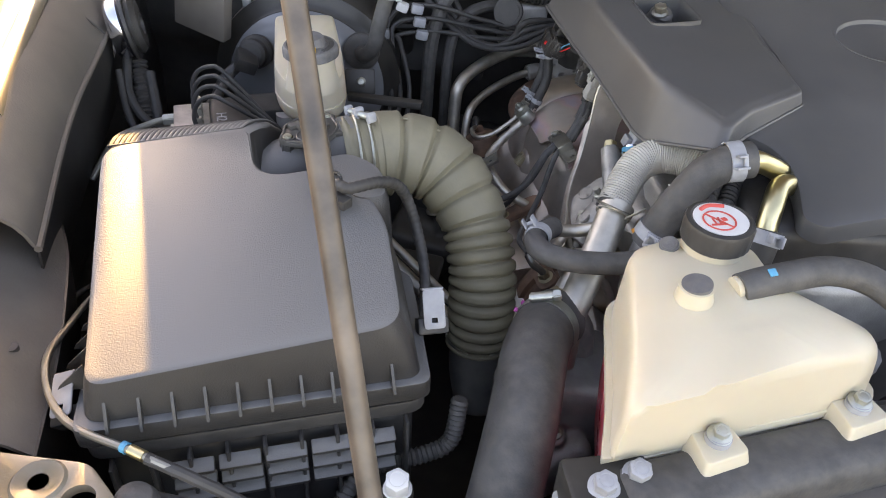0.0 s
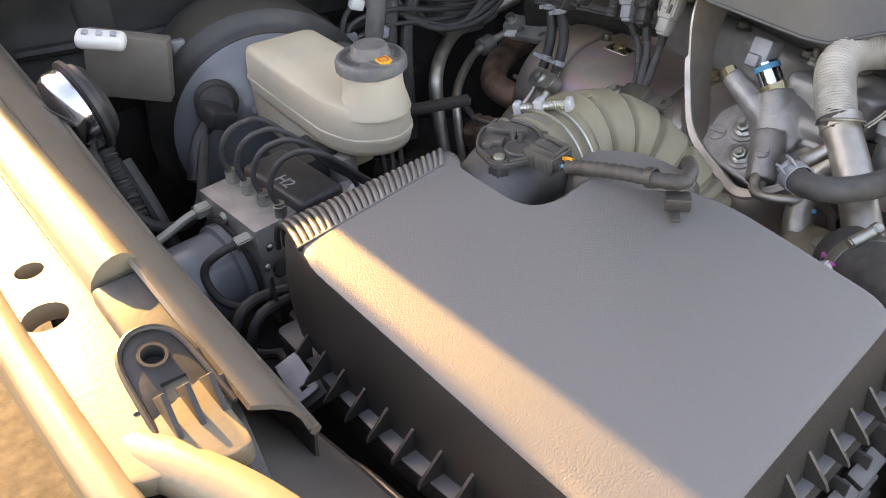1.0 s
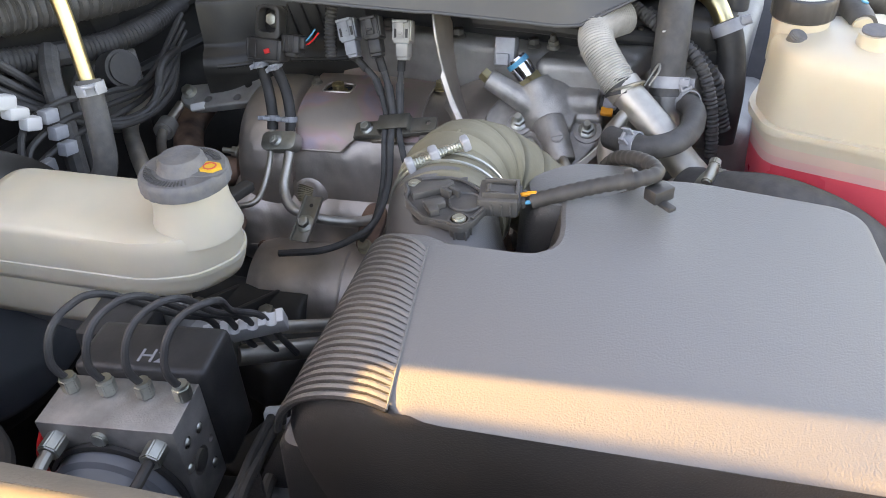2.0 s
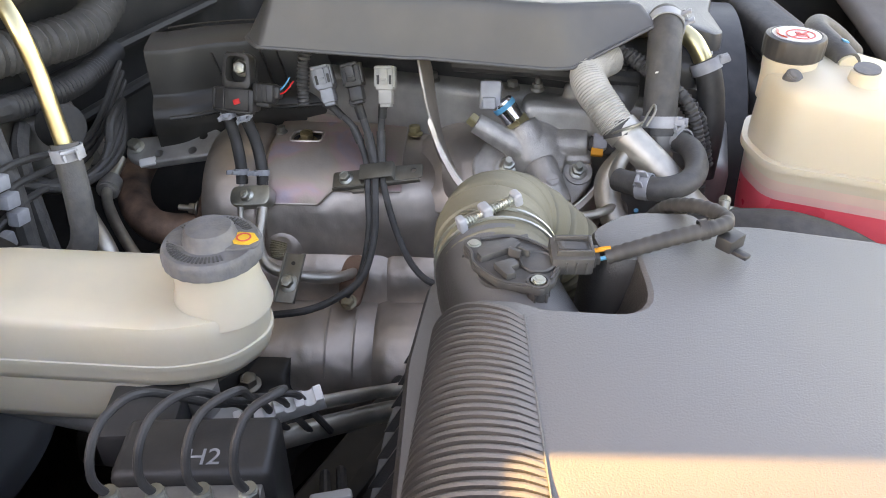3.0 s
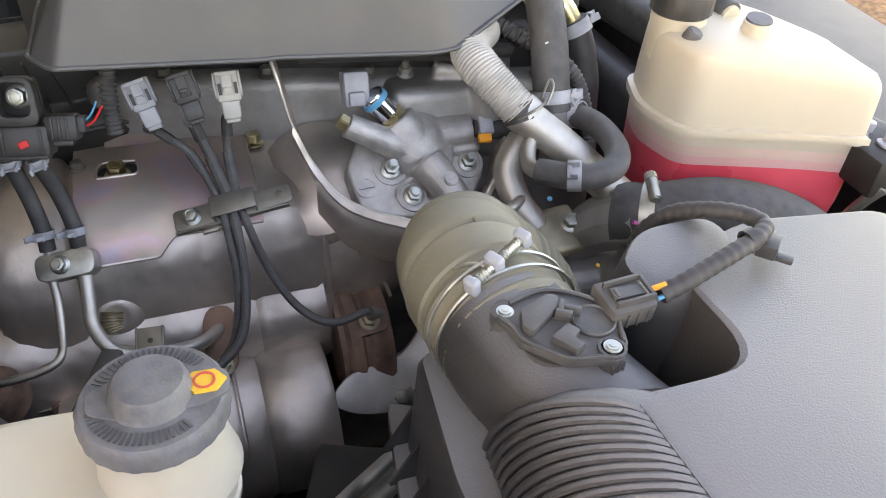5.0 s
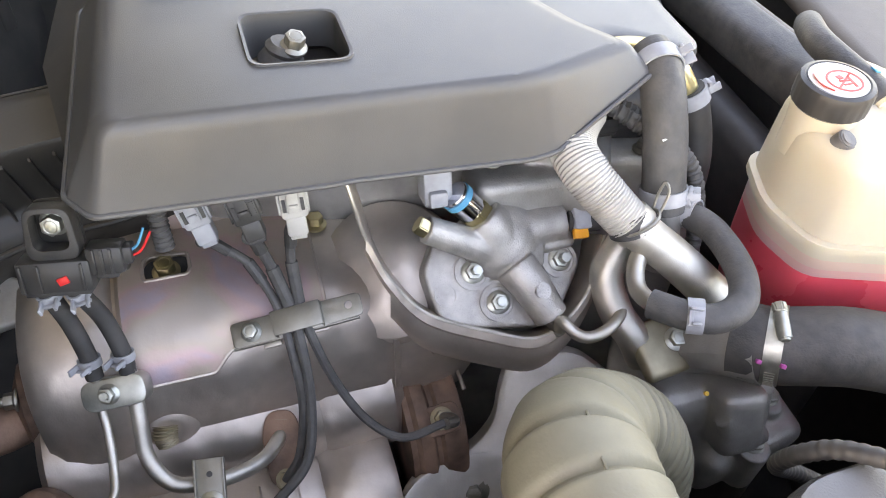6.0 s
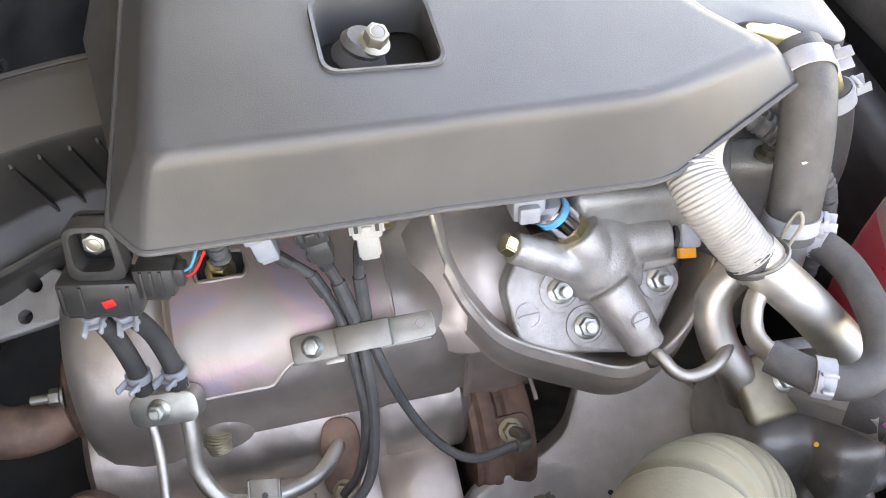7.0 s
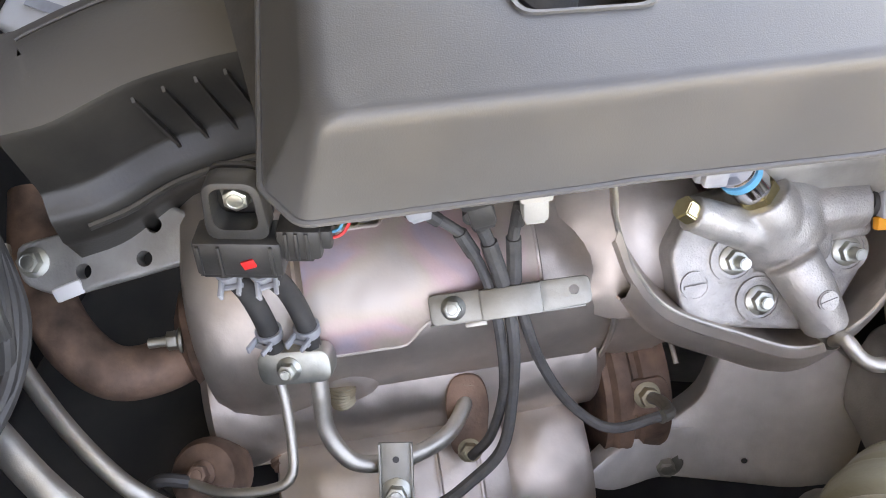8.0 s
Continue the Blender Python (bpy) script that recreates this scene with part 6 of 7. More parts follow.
def intake_duct():
    t = thing("intake_duct", (0.32, 1.20, 1.03), "black ribbed plastic intake duct behind the engine", "duct")
    pts = spline([(x, y, 1.176) for x, y in ((0.352, 1.050), (0.328, 1.096), (0.312, 1.137), (0.294, 1.173), (0.277, 1.194), (0.262, 1.212), (0.252, 1.236))], 36)
    section = [(-0.085, -0.10), (-0.080, -0.004), (-0.050, 0.006), (-0.010, 0.004), (-0.002, 0.001), (0.000, -0.004), (0.001, -0.048), (0.003, -0.053), (0.012, -0.059), (0.0155, -0.063), (0.0205, -0.078), (0.019, -0.085), (0.012, -0.13)]

    def across(i):
        """The way out of the duct's side at a place along it."""
        d = pts[min(i + 1, 36)] - pts[max(i - 1, 0)]
        return Vector((-d.y, d.x, 0)).normalized()

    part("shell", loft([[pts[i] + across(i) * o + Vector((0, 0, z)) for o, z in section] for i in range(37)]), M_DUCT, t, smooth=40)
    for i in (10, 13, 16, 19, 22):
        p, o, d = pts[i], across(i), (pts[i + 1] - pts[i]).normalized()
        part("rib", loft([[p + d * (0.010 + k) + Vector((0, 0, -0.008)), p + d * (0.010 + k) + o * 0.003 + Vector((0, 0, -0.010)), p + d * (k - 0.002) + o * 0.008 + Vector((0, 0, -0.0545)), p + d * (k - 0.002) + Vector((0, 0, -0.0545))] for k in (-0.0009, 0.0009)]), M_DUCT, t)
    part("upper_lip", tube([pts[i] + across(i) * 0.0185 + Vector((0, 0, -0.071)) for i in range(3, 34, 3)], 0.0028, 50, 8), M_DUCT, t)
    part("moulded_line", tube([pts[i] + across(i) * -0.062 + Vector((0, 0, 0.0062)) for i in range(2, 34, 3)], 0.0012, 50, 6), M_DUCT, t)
    return t


intake_duct()

t = thing("relay", (0.42, 1.29, 1.05), "pale blue-grey relay with a dark foot behind the duct", "relay")
part("case", box((0.418, 1.292, 1.090), (0.050, 0.062, 0.030), (0, -14, -18), 0.004, 3), M_LABEL, t)
part("foot", box((0.404, 1.290, 1.070), (0.050, 0.068, 0.018), (0, -14, -18), 0.003), M_BLACK, t, "dark plastic foot")
part("print_bar", box((0.412, 1.290, 1.1075), (0.008, 0.030, 0.0008), (0, -14, -18), 0), M_CLIP, t)
t = thing("ground_bolt", (0.43, 1.25, 1.08), "zinc ground bolt beside the relay", "bolt")
part("washer", cyl((0.424, 1.252, 1.084), (0.422, 1.252, 1.090), 0.015, seg=24, bevel=0.001), M_ZINC, t)
bolt((0.422, 1.252, 1.089), (-0.2, 0, 1), t, 0.014, 0.009, M_ZINC)
part("stay", box((0.428, 1.252, 1.070), (0.03, 0.03, 0.028), (0, -14, -18), 0.003), M_DARK, t)

t = thing("rubber_mount", (0.12, 1.16, 0.93), "rusty bolted pipe mount below the sensor pipes", "mount")
part("cup", lathe((0.130, 1.150, 0.955), (-0.3, 0.1, 1), [(0.026, 0), (0.026, 0.018), (0.022, 0.026), (0.012, 0.030), (0, 0.030)], 28), M_RUST, t)
part("hook", tube([(0.117, 1.158, 0.99), (0.116, 1.172, 0.996), (0.113, 1.183, 0.985), (0.108, 1.178, 0.965)], 0.0045, 20, 10), M_RUBBER, t)
bolt((0.123, 1.152, 0.985), (-0.3, 0.1, 1), t, 0.012, 0.008, M_RUST)
t = thing("frame_rail_bolt", (-0.036, 0.838, 0.94), "zinc bolt on a dark engine mount plate", "engine mount")
part("plate", box((-0.05, 0.85, 0.945), (0.24, 0.13, 0.02), (0, 4, -10), 0.006, 3), M_DARK, t)
part("ridge", box((-0.07, 0.875, 0.957), (0.16, 0.016, 0.016), (0, 4, -10), 0.004), M_DARK, t)
part("washer", cyl((-0.036, 0.838, 0.955), (-0.036, 0.838, 0.960), 0.016, seg=28, bevel=0.001), M_RUBBER, t)
bolt((-0.036, 0.838, 0.959), (0, 0, 1), t, 0.013, 0.008, M_GOLD)

# ---- brakes ----
def brake_booster():
    t = thing("brake_booster", (-0.13, 1.25, 0.94), "round black vacuum brake booster on the firewall", "brake booster")
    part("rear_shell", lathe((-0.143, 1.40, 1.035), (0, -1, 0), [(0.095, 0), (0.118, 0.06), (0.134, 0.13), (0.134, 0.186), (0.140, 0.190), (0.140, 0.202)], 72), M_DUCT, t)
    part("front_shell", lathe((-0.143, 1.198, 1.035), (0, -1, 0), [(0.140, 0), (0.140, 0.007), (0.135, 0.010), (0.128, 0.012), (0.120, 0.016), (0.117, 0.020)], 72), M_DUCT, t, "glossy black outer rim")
    part("inner_dish", lathe((-0.143, 1.180, 1.035), (0, -1, 0), [(0.118, 0), (0.115, 0.003), (0.110, 0.012), (0.098, 0.022), (0.080, 0.026), (0.062, 0.038), (0.045, 0.042), (0.0, 0.042)], 72), M_BOOST, t, "satin grey dished front")
    ck = part("check_valve", lathe((-0.206, 1.150, 1.098), (-0.1, -1, 0.25), [(0.024, 0), (0.024, 0.010), (0.020, 0.014), (0.020, 0.026), (0.016, 0.030), (0, 0.031)], 24), M_RUBBER, t, "ribbed black valve body")
    part("valve_plug", box((-0.213, 1.110, 1.100), (0.030, 0.034, 0.020), (10, 25, 20), 0.003), M_BLACK, ck)
    part("valve_spout", tube([(-0.219, 1.115, 1.096), (-0.241, 1.095, 1.080), (-0.255, 1.075, 1.05)], 0.008, 12, 12), M_BLACK, ck)
    part("port", lathe((-0.056, 1.158, 1.105), (0, -1, 0.15), [(0.026, 0), (0.026, 0.012), (0.022, 0.016), (0.016, 0.018), (0, 0.018)], 28), M_HOSE, t, "dusty grommet")
    for a in (0.6, 2.2, 3.9, 5.4):
        part("rim_tab", box((-0.143 + 0.141 * math.cos(a), 1.198, 1.035 + 0.141 * math.sin(a)), (0.014, 0.010, 0.014), bevel=0.002), M_BOOST, t)
    return t


brake_booster()


def master_cylinder():
    t = thing("brake_master_cylinder", (-0.13, 1.03, 1.03), "grey cast brake master cylinder below the reservoir", "master cylinder")
    part("bore", tube([(-0.13, 1.165, 1.062), (-0.128, 1.05, 1.062), (-0.125, 0.93, 1.062)], 0.021, 12, 24), M_ALU2, t)
    part("flange", box((-0.13, 1.145, 1.062), (0.085, 0.012, 0.050), bevel=0.004), M_ALU2, t)
    part("end_plug", cyl((-0.125, 0.93, 1.062), (-0.1245, 0.915, 1.062), 0.014, seg=6, bevel=0.001), M_ZINC, t)
    for y in (0.96, 1.05):
        part("outlet_boss", cyl((-0.126, y, 1.062), (-0.126, y, 1.105), 0.014, seg=20), M_ALU2, t)
    part("pressure_switch", box((-0.160, 0.975, 1.075), (0.020, 0.030, 0.022), (0, 0, 15), 0.003), M_CLIP, t)
    return t


master_cylinder()


def brake_reservoir():
    t = thing("brake_fluid_reservoir", (-0.12, 1.0, 1.08), "cream plastic brake fluid reservoir with a grey cap", "reservoir")
    plan = [(-0.173, 1.132), (-0.155, 1.040), (-0.140, 0.966), (-0.120, 0.932), (-0.086, 0.919), (-0.060, 0.934), (-0.052, 0.962), (-0.062, 1.020), (-0.092, 1.145)]

    def ring(s, z, r=0.014, back=0.0):
        cx, cy = -0.108, 1.01
        return [(cx + (x - cx) * s, cy + (y - cy) * s, z + back * (y - 0.95)) for x, y in round_outline(plan, r, 5)]

    part("upper_body", loft([ring(0.995, 1.130), ring(0.995, 1.134), ring(0.985, 1.148), ring(0.968, 1.1555, back=0.01), ring(0.94, 1.159, back=0.02), ring(0.85, 1.1605, back=0.03), ring(0.4, 1.161, back=0.03)]), M_RES, t, smooth=45)
    part("underside", loft([ring(0.88, 1.1095), ring(0.955, 1.112), ring(0.985, 1.118), ring(0.995, 1.126)]), M_RES, t, smooth=60)
    part("seam", loft([ring(0.99, 1.1255), ring(1.014, 1.126), ring(1.014, 1.1295), ring(0.99, 1.1305)]), M_RES, t)
    low = [(-0.171, 1.130), (-0.153, 1.040), (-0.142, 0.986), (-0.132, 0.976), (-0.100, 0.978), (-0.080, 0.984), (-0.074, 1.02), (-0.094, 1.140)]

    def lring(s, z):
        return [(-0.12 + (x + 0.12) * s, 1.05 + (y - 1.05) * s, z) for x, y in round_outline(low, 0.008, 4)]

    part("lower_body", loft([lring(0.80, 1.070), lring(0.93, 1.073), lring(0.97, 1.080), lring(0.995, 1.118)]), M_RES, t, smooth=45)
    c = Vector((-0.090, 0.951, 1.172))
    part("neck", lathe(c - Vector((0, 0, 0.006)), (0, 0, 1), [(0.0335, -0.016), (0.0310, -0.006), (0.0292, 0.000), (0.0280, 0.006), (0.027, 0.022)], 40), M_RES, t)
    rim = lathe(c + Vector((0, 0, 0.016)), (0, 0, 1), [(0.030, 0), (0.0325, 0.0015), (0.0325, 0.009), (0.0312, 0.0115), (0.0300, 0.0128), (0.0185, 0.0134), (0.0175, 0.0150), (0.0165, 0.0205), (0.0145, 0.0228), (0.010, 0.0236), (0, 0.0240)], 96)
    knurl(rim, c, 0.0318, 0.0004)
    cap = part("cap", rim, M_CAP, t, "dusty ribbed grey cap with a yellow print")
    for k in range(64):
        if 13 < k < 20 or 40 < k < 56:
            continue
        a = k * math.pi / 32
        part("print_bar", boxm(pose(*c) @ pose(0, 0, 0, 0, 0, math.degrees(a)) @ pose(0.0245, 0, 0.0294), (0.006, 0.0012, 0.0006), 0, 1), M_HOSE, cap)
    m = pose(*c) @ pose(0, 0, 0, 0, 0, -80)
    part("yellow_print", join(prism([(0.0095 * math.cos(k * math.pi / 3), 0.0070 * math.sin(k * math.pi / 3)) for k in range(6)], m @ pose(0.0225, 0, 0.0304, 0, 2, 0), 0.0016, 0)), M_YELLOW, cap, "yellow brake warning print")
    part("print_ring", lathe(m @ Vector((0.0225, 0, 0.0319)), (0.0, -0.03, 1), [(0.0048, 0), (0.0048, 0.0006), (0.0038, 0.0006), (0.0038, 0), (0.0048, 0)], 24), M_REDINK, cap)
    part("print_tab", prism(round_outline([(-0.030, -0.006), (-0.017, -0.012), (0.017, -0.012), (0.030, -0.006), (0.030, 0.006), (0.017, 0.012), (-0.017, 0.012), (-0.030, 0.006)], 0.004, 3), m @ pose(0.003, 0, 0.0280), 0.0024, 0.0006), M_CAP, cap, "dusty raised tab")
    return t


brake_reservoir()


def actuator():
    t = thing("brake_actuator", (-0.228, 0.90, 1.0), "bare aluminium brake actuator block with black lines", "brake actuator")
    m = pose(-0.229, 0.911, 1.070, 0, 0, -72.5)
    r3 = m.to_3x3()
    blk = boxm(m, (0.092, 0.042, 0.086), 0.0012)
    holes = [cyl(m @ Vector((0.040, y, z)), m @ Vector((0.055, y, z)), r, seg=16) for y, z, r in ((-0.010, 0.022, 0.004), (0.006, 0.018, 0.004), (-0.003, -0.004, 0.010), (-0.016, 0.004, 0.004), (0.014, -0.002, 0.003), (0.010, -0.022, 0.004))]
    block = part("block", cut(blk, *holes), M_ALU, t)
    part("side_plug", cyl(m @ Vector((0.041, -0.003, -0.004)), m @ Vector((0.0468, -0.003, -0.004)), 0.0075, seg=20), M_BRACKET, block)
    motor = part("motor", lathe(m @ Vector((-0.004, -0.021, -0.018)), r3 @ Vector((0, -1, 0)), [(0.043, 0), (0.043, 0.012), (0.039, 0.014), (0.039, 0.055), (0.036, 0.060), (0.020, 0.062), (0.019, 0.066), (0, 0.066)], 44), M_BOOST, t, "round black pump motor")
    part("motor_rim", lathe(m @ Vector((-0.004, -0.021, -0.018)), r3 @ Vector((0, -1, 0)), [(0.044, 0.0), (0.047, 0.001), (0.047, 0.004), (0.044, 0.005)], 44), M_BLACK, motor)
    part("control_box", boxm(m @ pose(0.004, 0.045, 0.004), (0.094, 0.047, 0.094), 0.006, 3), M_BLACK, t)
    part("connector_cover", boxm(m @ pose(-0.044, 0.088, 0.024), (0.05, 0.05, 0.03), 0.004), M_BLACK, t)
    rivet_text("H2", m @ Vector((0.010, 0.034, 0.0512)), r3.to_4x4(), 0.017, M_CLIP, t, "chalk_mark", 0.0002)
    up = Vector((0, 0, 1))
    bar0, bar1 = Vector((-0.128, 0.930, 1.082)), Vector((-0.096, 0.884, 1.077))
    for k in range(4):
        base = m @ Vector((-0.036 + 0.0257 * k, 0.008, 0.043))
        part("union_nut", cyl(base, base + up * 0.011, 0.0062, seg=6, bevel=0.0008), M_ZINC, t)
        part("collar", cyl(base + up * 0.0108, base + up * 0.0128, 0.0048, seg=16), M_ZINC, t)
        e = bar0.lerp(bar1, (k + 0.6) / 4.4)
        pts = [base + up * 0.008, base + Vector((-0.004, 0.003, 0.026)), base + Vector((0.004, 0.004, 0.044)), base + Vector((0.020, 0.002, 0.053)), base + Vector((0.040, -0.008, 0.052)), e + Vector((-0.022, 0.012, 0.030)), e + Vector((-0.004, 0.004, 0.014)), e + Vector((0.002, -0.002, -0.006)), e + Vector((0.012, -0.01, -0.035))]
        part("brake_line", tube(pts, 0.0026, 60, 10), M_RUBBER, t, "black coated brake line")
    for px in (-0.033, 0.034):
        base = m @ Vector((px, -0.021, 0.031))
        d = r3 @ Vector((0, -1, 0))
        part("union_nut", cyl(base, base + d * 0.014, 0.0075, seg=6, bevel=0.001), M_ZINC, t)
    b1, b2, d = m @ Vector((-0.033, -0.021, 0.031)), m @ Vector((0.034, -0.021, 0.031)), r3 @ Vector((0, -1, 0))
    part("steel_line", tube([b1 + d * 0.012, b1 + d * 0.03 + Vector((0, 0, -0.004)), b1 + d * 0.05 + Vector((-0.02, -0.01, -0.02)), b1 + d * 0.06 + Vector((-0.03, -0.05, -0.05))], 0.0042, 24, 10), M_BRACKET, t)
    part("front_line", tube([b2 + d * 0.012, b2 + d * 0.026, (-0.279, 0.866, 1.090), (-0.281, 0.862, 1.074), (-0.272, 0.850, 1.060), (-0.256, 0.830, 1.066), (-0.238, 0.820, 1.080), (-0.200, 0.838, 1.066), (-0.15, 0.866, 1.036)], 0.0036, 60, 10), M_RUBBER, t)
    part("plug_screw", cyl(m @ Vector((-0.004, -0.021, 0.034)), m @ Vector((-0.004, -0.025, 0.034)), 0.0055, seg=16, bevel=0.001), M_ZINC, t)
    for y, z, r in ((-0.010, 0.022, 0.0034), (0.006, 0.018, 0.0034), (-0.016, 0.004, 0.0034), (0.010, -0.022, 0.0034)):
        part("ball_plug", ball(m @ Vector((0.0445, y, z)), r), M_ZINC, block)
    part("carrier_foot", boxm(m @ pose(0.0, -0.02, -0.10), (0.16, 0.14, 0.02), 0.003), M_DARK, t)
    part("red_wire", tube([m @ Vector((-0.062, 0.0, 0.015)), m @ Vector((-0.066, -0.01, -0.005)), m @ Vector((-0.07, -0.01, -0.05))], 0.0025, 10, 6), M_REDMARK, t)
    return t


actuator()

t = thing("chassis_lines", (-0.20, 0.83, 1.0), "two black coated lines behind the air cleaner with a pale clip", "pipe")
for off in ((0, 0, 0), (0.010, -0.009, -0.004)):
    o = Vector(off)
    part("line", tube([o + Vector(q) for q in ((-0.285, 0.800, 1.02), (-0.270, 0.796, 1.085), (-0.246, 0.807, 1.091), (-0.208, 0.829, 1.068), (-0.170, 0.850, 1.045), (-0.130, 0.872, 1.020), (-0.085, 0.895, 0.985))], 0.0042, 40, 10), M_RUBBER, t)
part("clip", box((-0.140, 0.862, 1.029), (0.012, 0.030, 0.016), (0, 20, 28), 0.003), M_LABEL, t, "pale plastic clip")

t = thing("line_holder", (-0.118, 0.90, 1.07), "pale grey plastic comb that holds four brake lines", "line clip")
hm = Matrix.Translation((-0.111, 0.908, 1.079)) @ frame_of((-0.35, -0.1, 1), (0.035, -0.045, -0.003))
comb = boxm(hm, (0.062, 0.012, 0.017), 0.001)
part("comb", cut(comb, *[cyl(hm @ Vector((-0.0215 + 0.0143 * k, -0.01, 0.008)), hm @ Vector((-0.0215 + 0.0143 * k, 0.01, 0.008)), 0.0042, seg=12) for k in range(4)]), M_LABEL, t)

t = thing("coolant_crossover_pipes", (-0.03, 0.86, 0.97), "pair of bare steel pipes running to the engine", "pipe")
part("pipe", tube([(-0.115, 0.925, 1.075), (-0.08, 0.897, 1.058), (-0.03, 0.867, 1.03), (0.03, 0.832, 0.992), (0.09, 0.80, 0.95)], 0.0055, 20, 14), M_STEEL, t)
part("pipe", tube([(-0.12, 0.915, 1.055), (-0.081, 0.888, 1.038), (-0.03, 0.86, 1.01), (0.03, 0.826, 0.97), (0.09, 0.79, 0.93)], 0.0085, 20, 16), M_STEEL, t)

t = thing("vacuum_hose", (-0.02, 1.13, 1.10), "grey rubber brake vacuum hose with a pale clamp", "hose")
part("hose", tube([(-0.056, 1.150, 1.108), (-0.048, 1.125, 1.112), (-0.034, 1.110, 1.133), (-0.026, 1.110, 1.165), (-0.014, 1.119, 1.21)], 0.0105, 30, 16), M_HOSE, t)
part("metal_pipe", tube([(-0.015, 1.118, 1.205), (-0.0075, 1.129, 1.262), (-0.004, 1.140, 1.30), (0.01, 1.17, 1.33)], 0.0066, 20, 14), M_GOLD, t, "yellow zinc plated pipe")
clamp_ring((-0.0155, 1.117, 1.203), (0.15, 0.2, 1), 0.0112, 0.010, t)

# ---- bonnet stay ----
rod = solo("hood_prop_rod", tube([(0.124, 0.102, 0.975), (0.073, 0.238, 1.2), (0.0055, 0.419, 1.5), (-0.04, 0.540, 1.7), (-0.107, 0.7214, 2.0)], 0.0052, 30, 12), M_ROD, "thin weathered steel bonnet prop rod", "prop rod")

# ---- radiator support ----
t = thing("radiator_support", (0.5, 0.42, 0.7), "dark painted radiator support beam with its shroud", "radiator support", kind="structure")
part("beam", box((0.609, 0.539, 1.126), (0.86, 0.050, 0.048), (-4, 0, 18.3), 0.014, 4), M_HOSE, t)
part("fan_shroud", box((0.66, 0.58, 0.83), (0.86, 0.05, 0.52), (0, 0, 12), 0.02, 3), M_BLACK, t)
part("shroud_ring", lathe((0.66, 0.60, 0.90), (-0.14, 1, 0), [(0.24, 0), (0.25, 0.004), (0.25, 0.07), (0.235, 0.075), (0.23, 0.07), (0.23, 0.01)], 64), M_BLACK, t)
part("lower_tray", box((0.0, 0.36, 0.98), (0.56, 0.10, 0.03), (0, 0, 4), 0.01), M_DARK, t)
part("front_cover", box((0.62, 0.27, 1.085), (1.05, 0.26, 0.03), (6, 0, 5), 0.012, 3), M_PANEL, t)
part("grille_wall", box((0.45, 0.33, 0.80), (1.45, 0.03, 0.56), bevel=0.01), M_BLACK, t)
part("front_lip", box((0.60, 0.492, 1.108), (0.86, 0.05, 0.03), (-10, 0, 18), 0.01, 3), M_PANEL, t)
brk = part("end_bracket", box((0.196, 0.412, 1.128), (0.060, 0.050, 0.036), (0, 0, 10), 0.004), M_DARK, t)
for x, y in ((0.190, 0.409), (0.214, 0.420)):
    bolt((x, y, 1.146), (0, -0.2, 1), brk, 0.014, 0.010, M_CLIP)
part("strut", tube([(0.165, 0.418, 1.12), (0.172, 0.43, 1.095), (0.178, 0.44, 1.06)], 0.005, 8, 8), M_BRACKET, t)
part("post_bolt", bolt_head((0.053, 0.446, 1.078), (0, -0.2, 1), 0.017, 0.016, 1.3), M_LABEL, t, "pale bolt cap")
part("post", cyl((0.053, 0.446, 0.98), (0.053, 0.446, 1.078), 0.012, seg=16), M_DARK, t)

t = thing("headlamp_harness", (0.05, 0.49, 1.0), "black corrugated wiring conduit below the air cleaner", "conduit")
part("conduit", tube([(0.000, 0.455, 0.97), (0.008, 0.478, 1.02), (0.030, 0.500, 1.03), (0.070, 0.512, 1.034), (0.092, 0.520, 1.045), (0.098, 0.535, 1.08)], ribbed(0.0072, 0.0045, 0.0009), 140, 12), M_HOSE, t)

# ---- near wing ----
t = thing("wing", (-0.42, 0.9, 0.5), "pale painted front wing with a folded inner rail", "car wing", kind="structure")
ledge = [(-0.292, 0.560), (-0.318, 0.668), (-0.372, 0.877), (-0.46, 1.25), (-0.56, 1.25), (-0.435, 0.86), (-0.392, 0.70), (-0.352, 0.565)]
lm = Matrix.Translation((0, 0, 1.2))
led = prism(round_outline(ledge, 0.012, 3), lm, 0.012, 0.002)
led = cut(led, cyl((-0.372, 0.695, 1.1), (-0.372, 0.695, 1.3), 0.012, seg=24), cyl((-0.378, 0.742, 1.1), (-0.378, 0.742, 1.3), 0.008, seg=20), cyl((-0.41, 0.83, 1.1), (-0.41, 0.83, 1.3), 0.014, seg=24))
part("ledge", led, M_PAINT, t, "sunlit dusty painted ledge with punched holes")
part("raised_rail", tube([(-0.334, 0.702, 1.219), (-0.350, 0.76, 1.223), (-0.379, 0.87, 1.228), (-0.425, 1.05, 1.234), (-0.47, 1.24, 1.24)], 0.016, 40, 16, flat=0.75), M_PAINT, t)
# the end's dark tape is pushed to black to paint its shade
part("rail_end", box((-0.3235, 0.664, 1.210), (0.032, 0.074, 0.014), (8, 0, 14), 0.004, 3), M_RUBBER, t, "taped dark rail end with shade put into its colour")
part("outer_bead", tube([(-0.262, 0.36, 1.165), (-0.310, 0.46, 1.190), (-0.352, 0.56, 1.208), (-0.394, 0.70, 1.212), (-0.437, 0.86, 1.216), (-0.562, 1.25, 1.225)], 0.009, 40, 12), M_PAINT, t)
skin = []
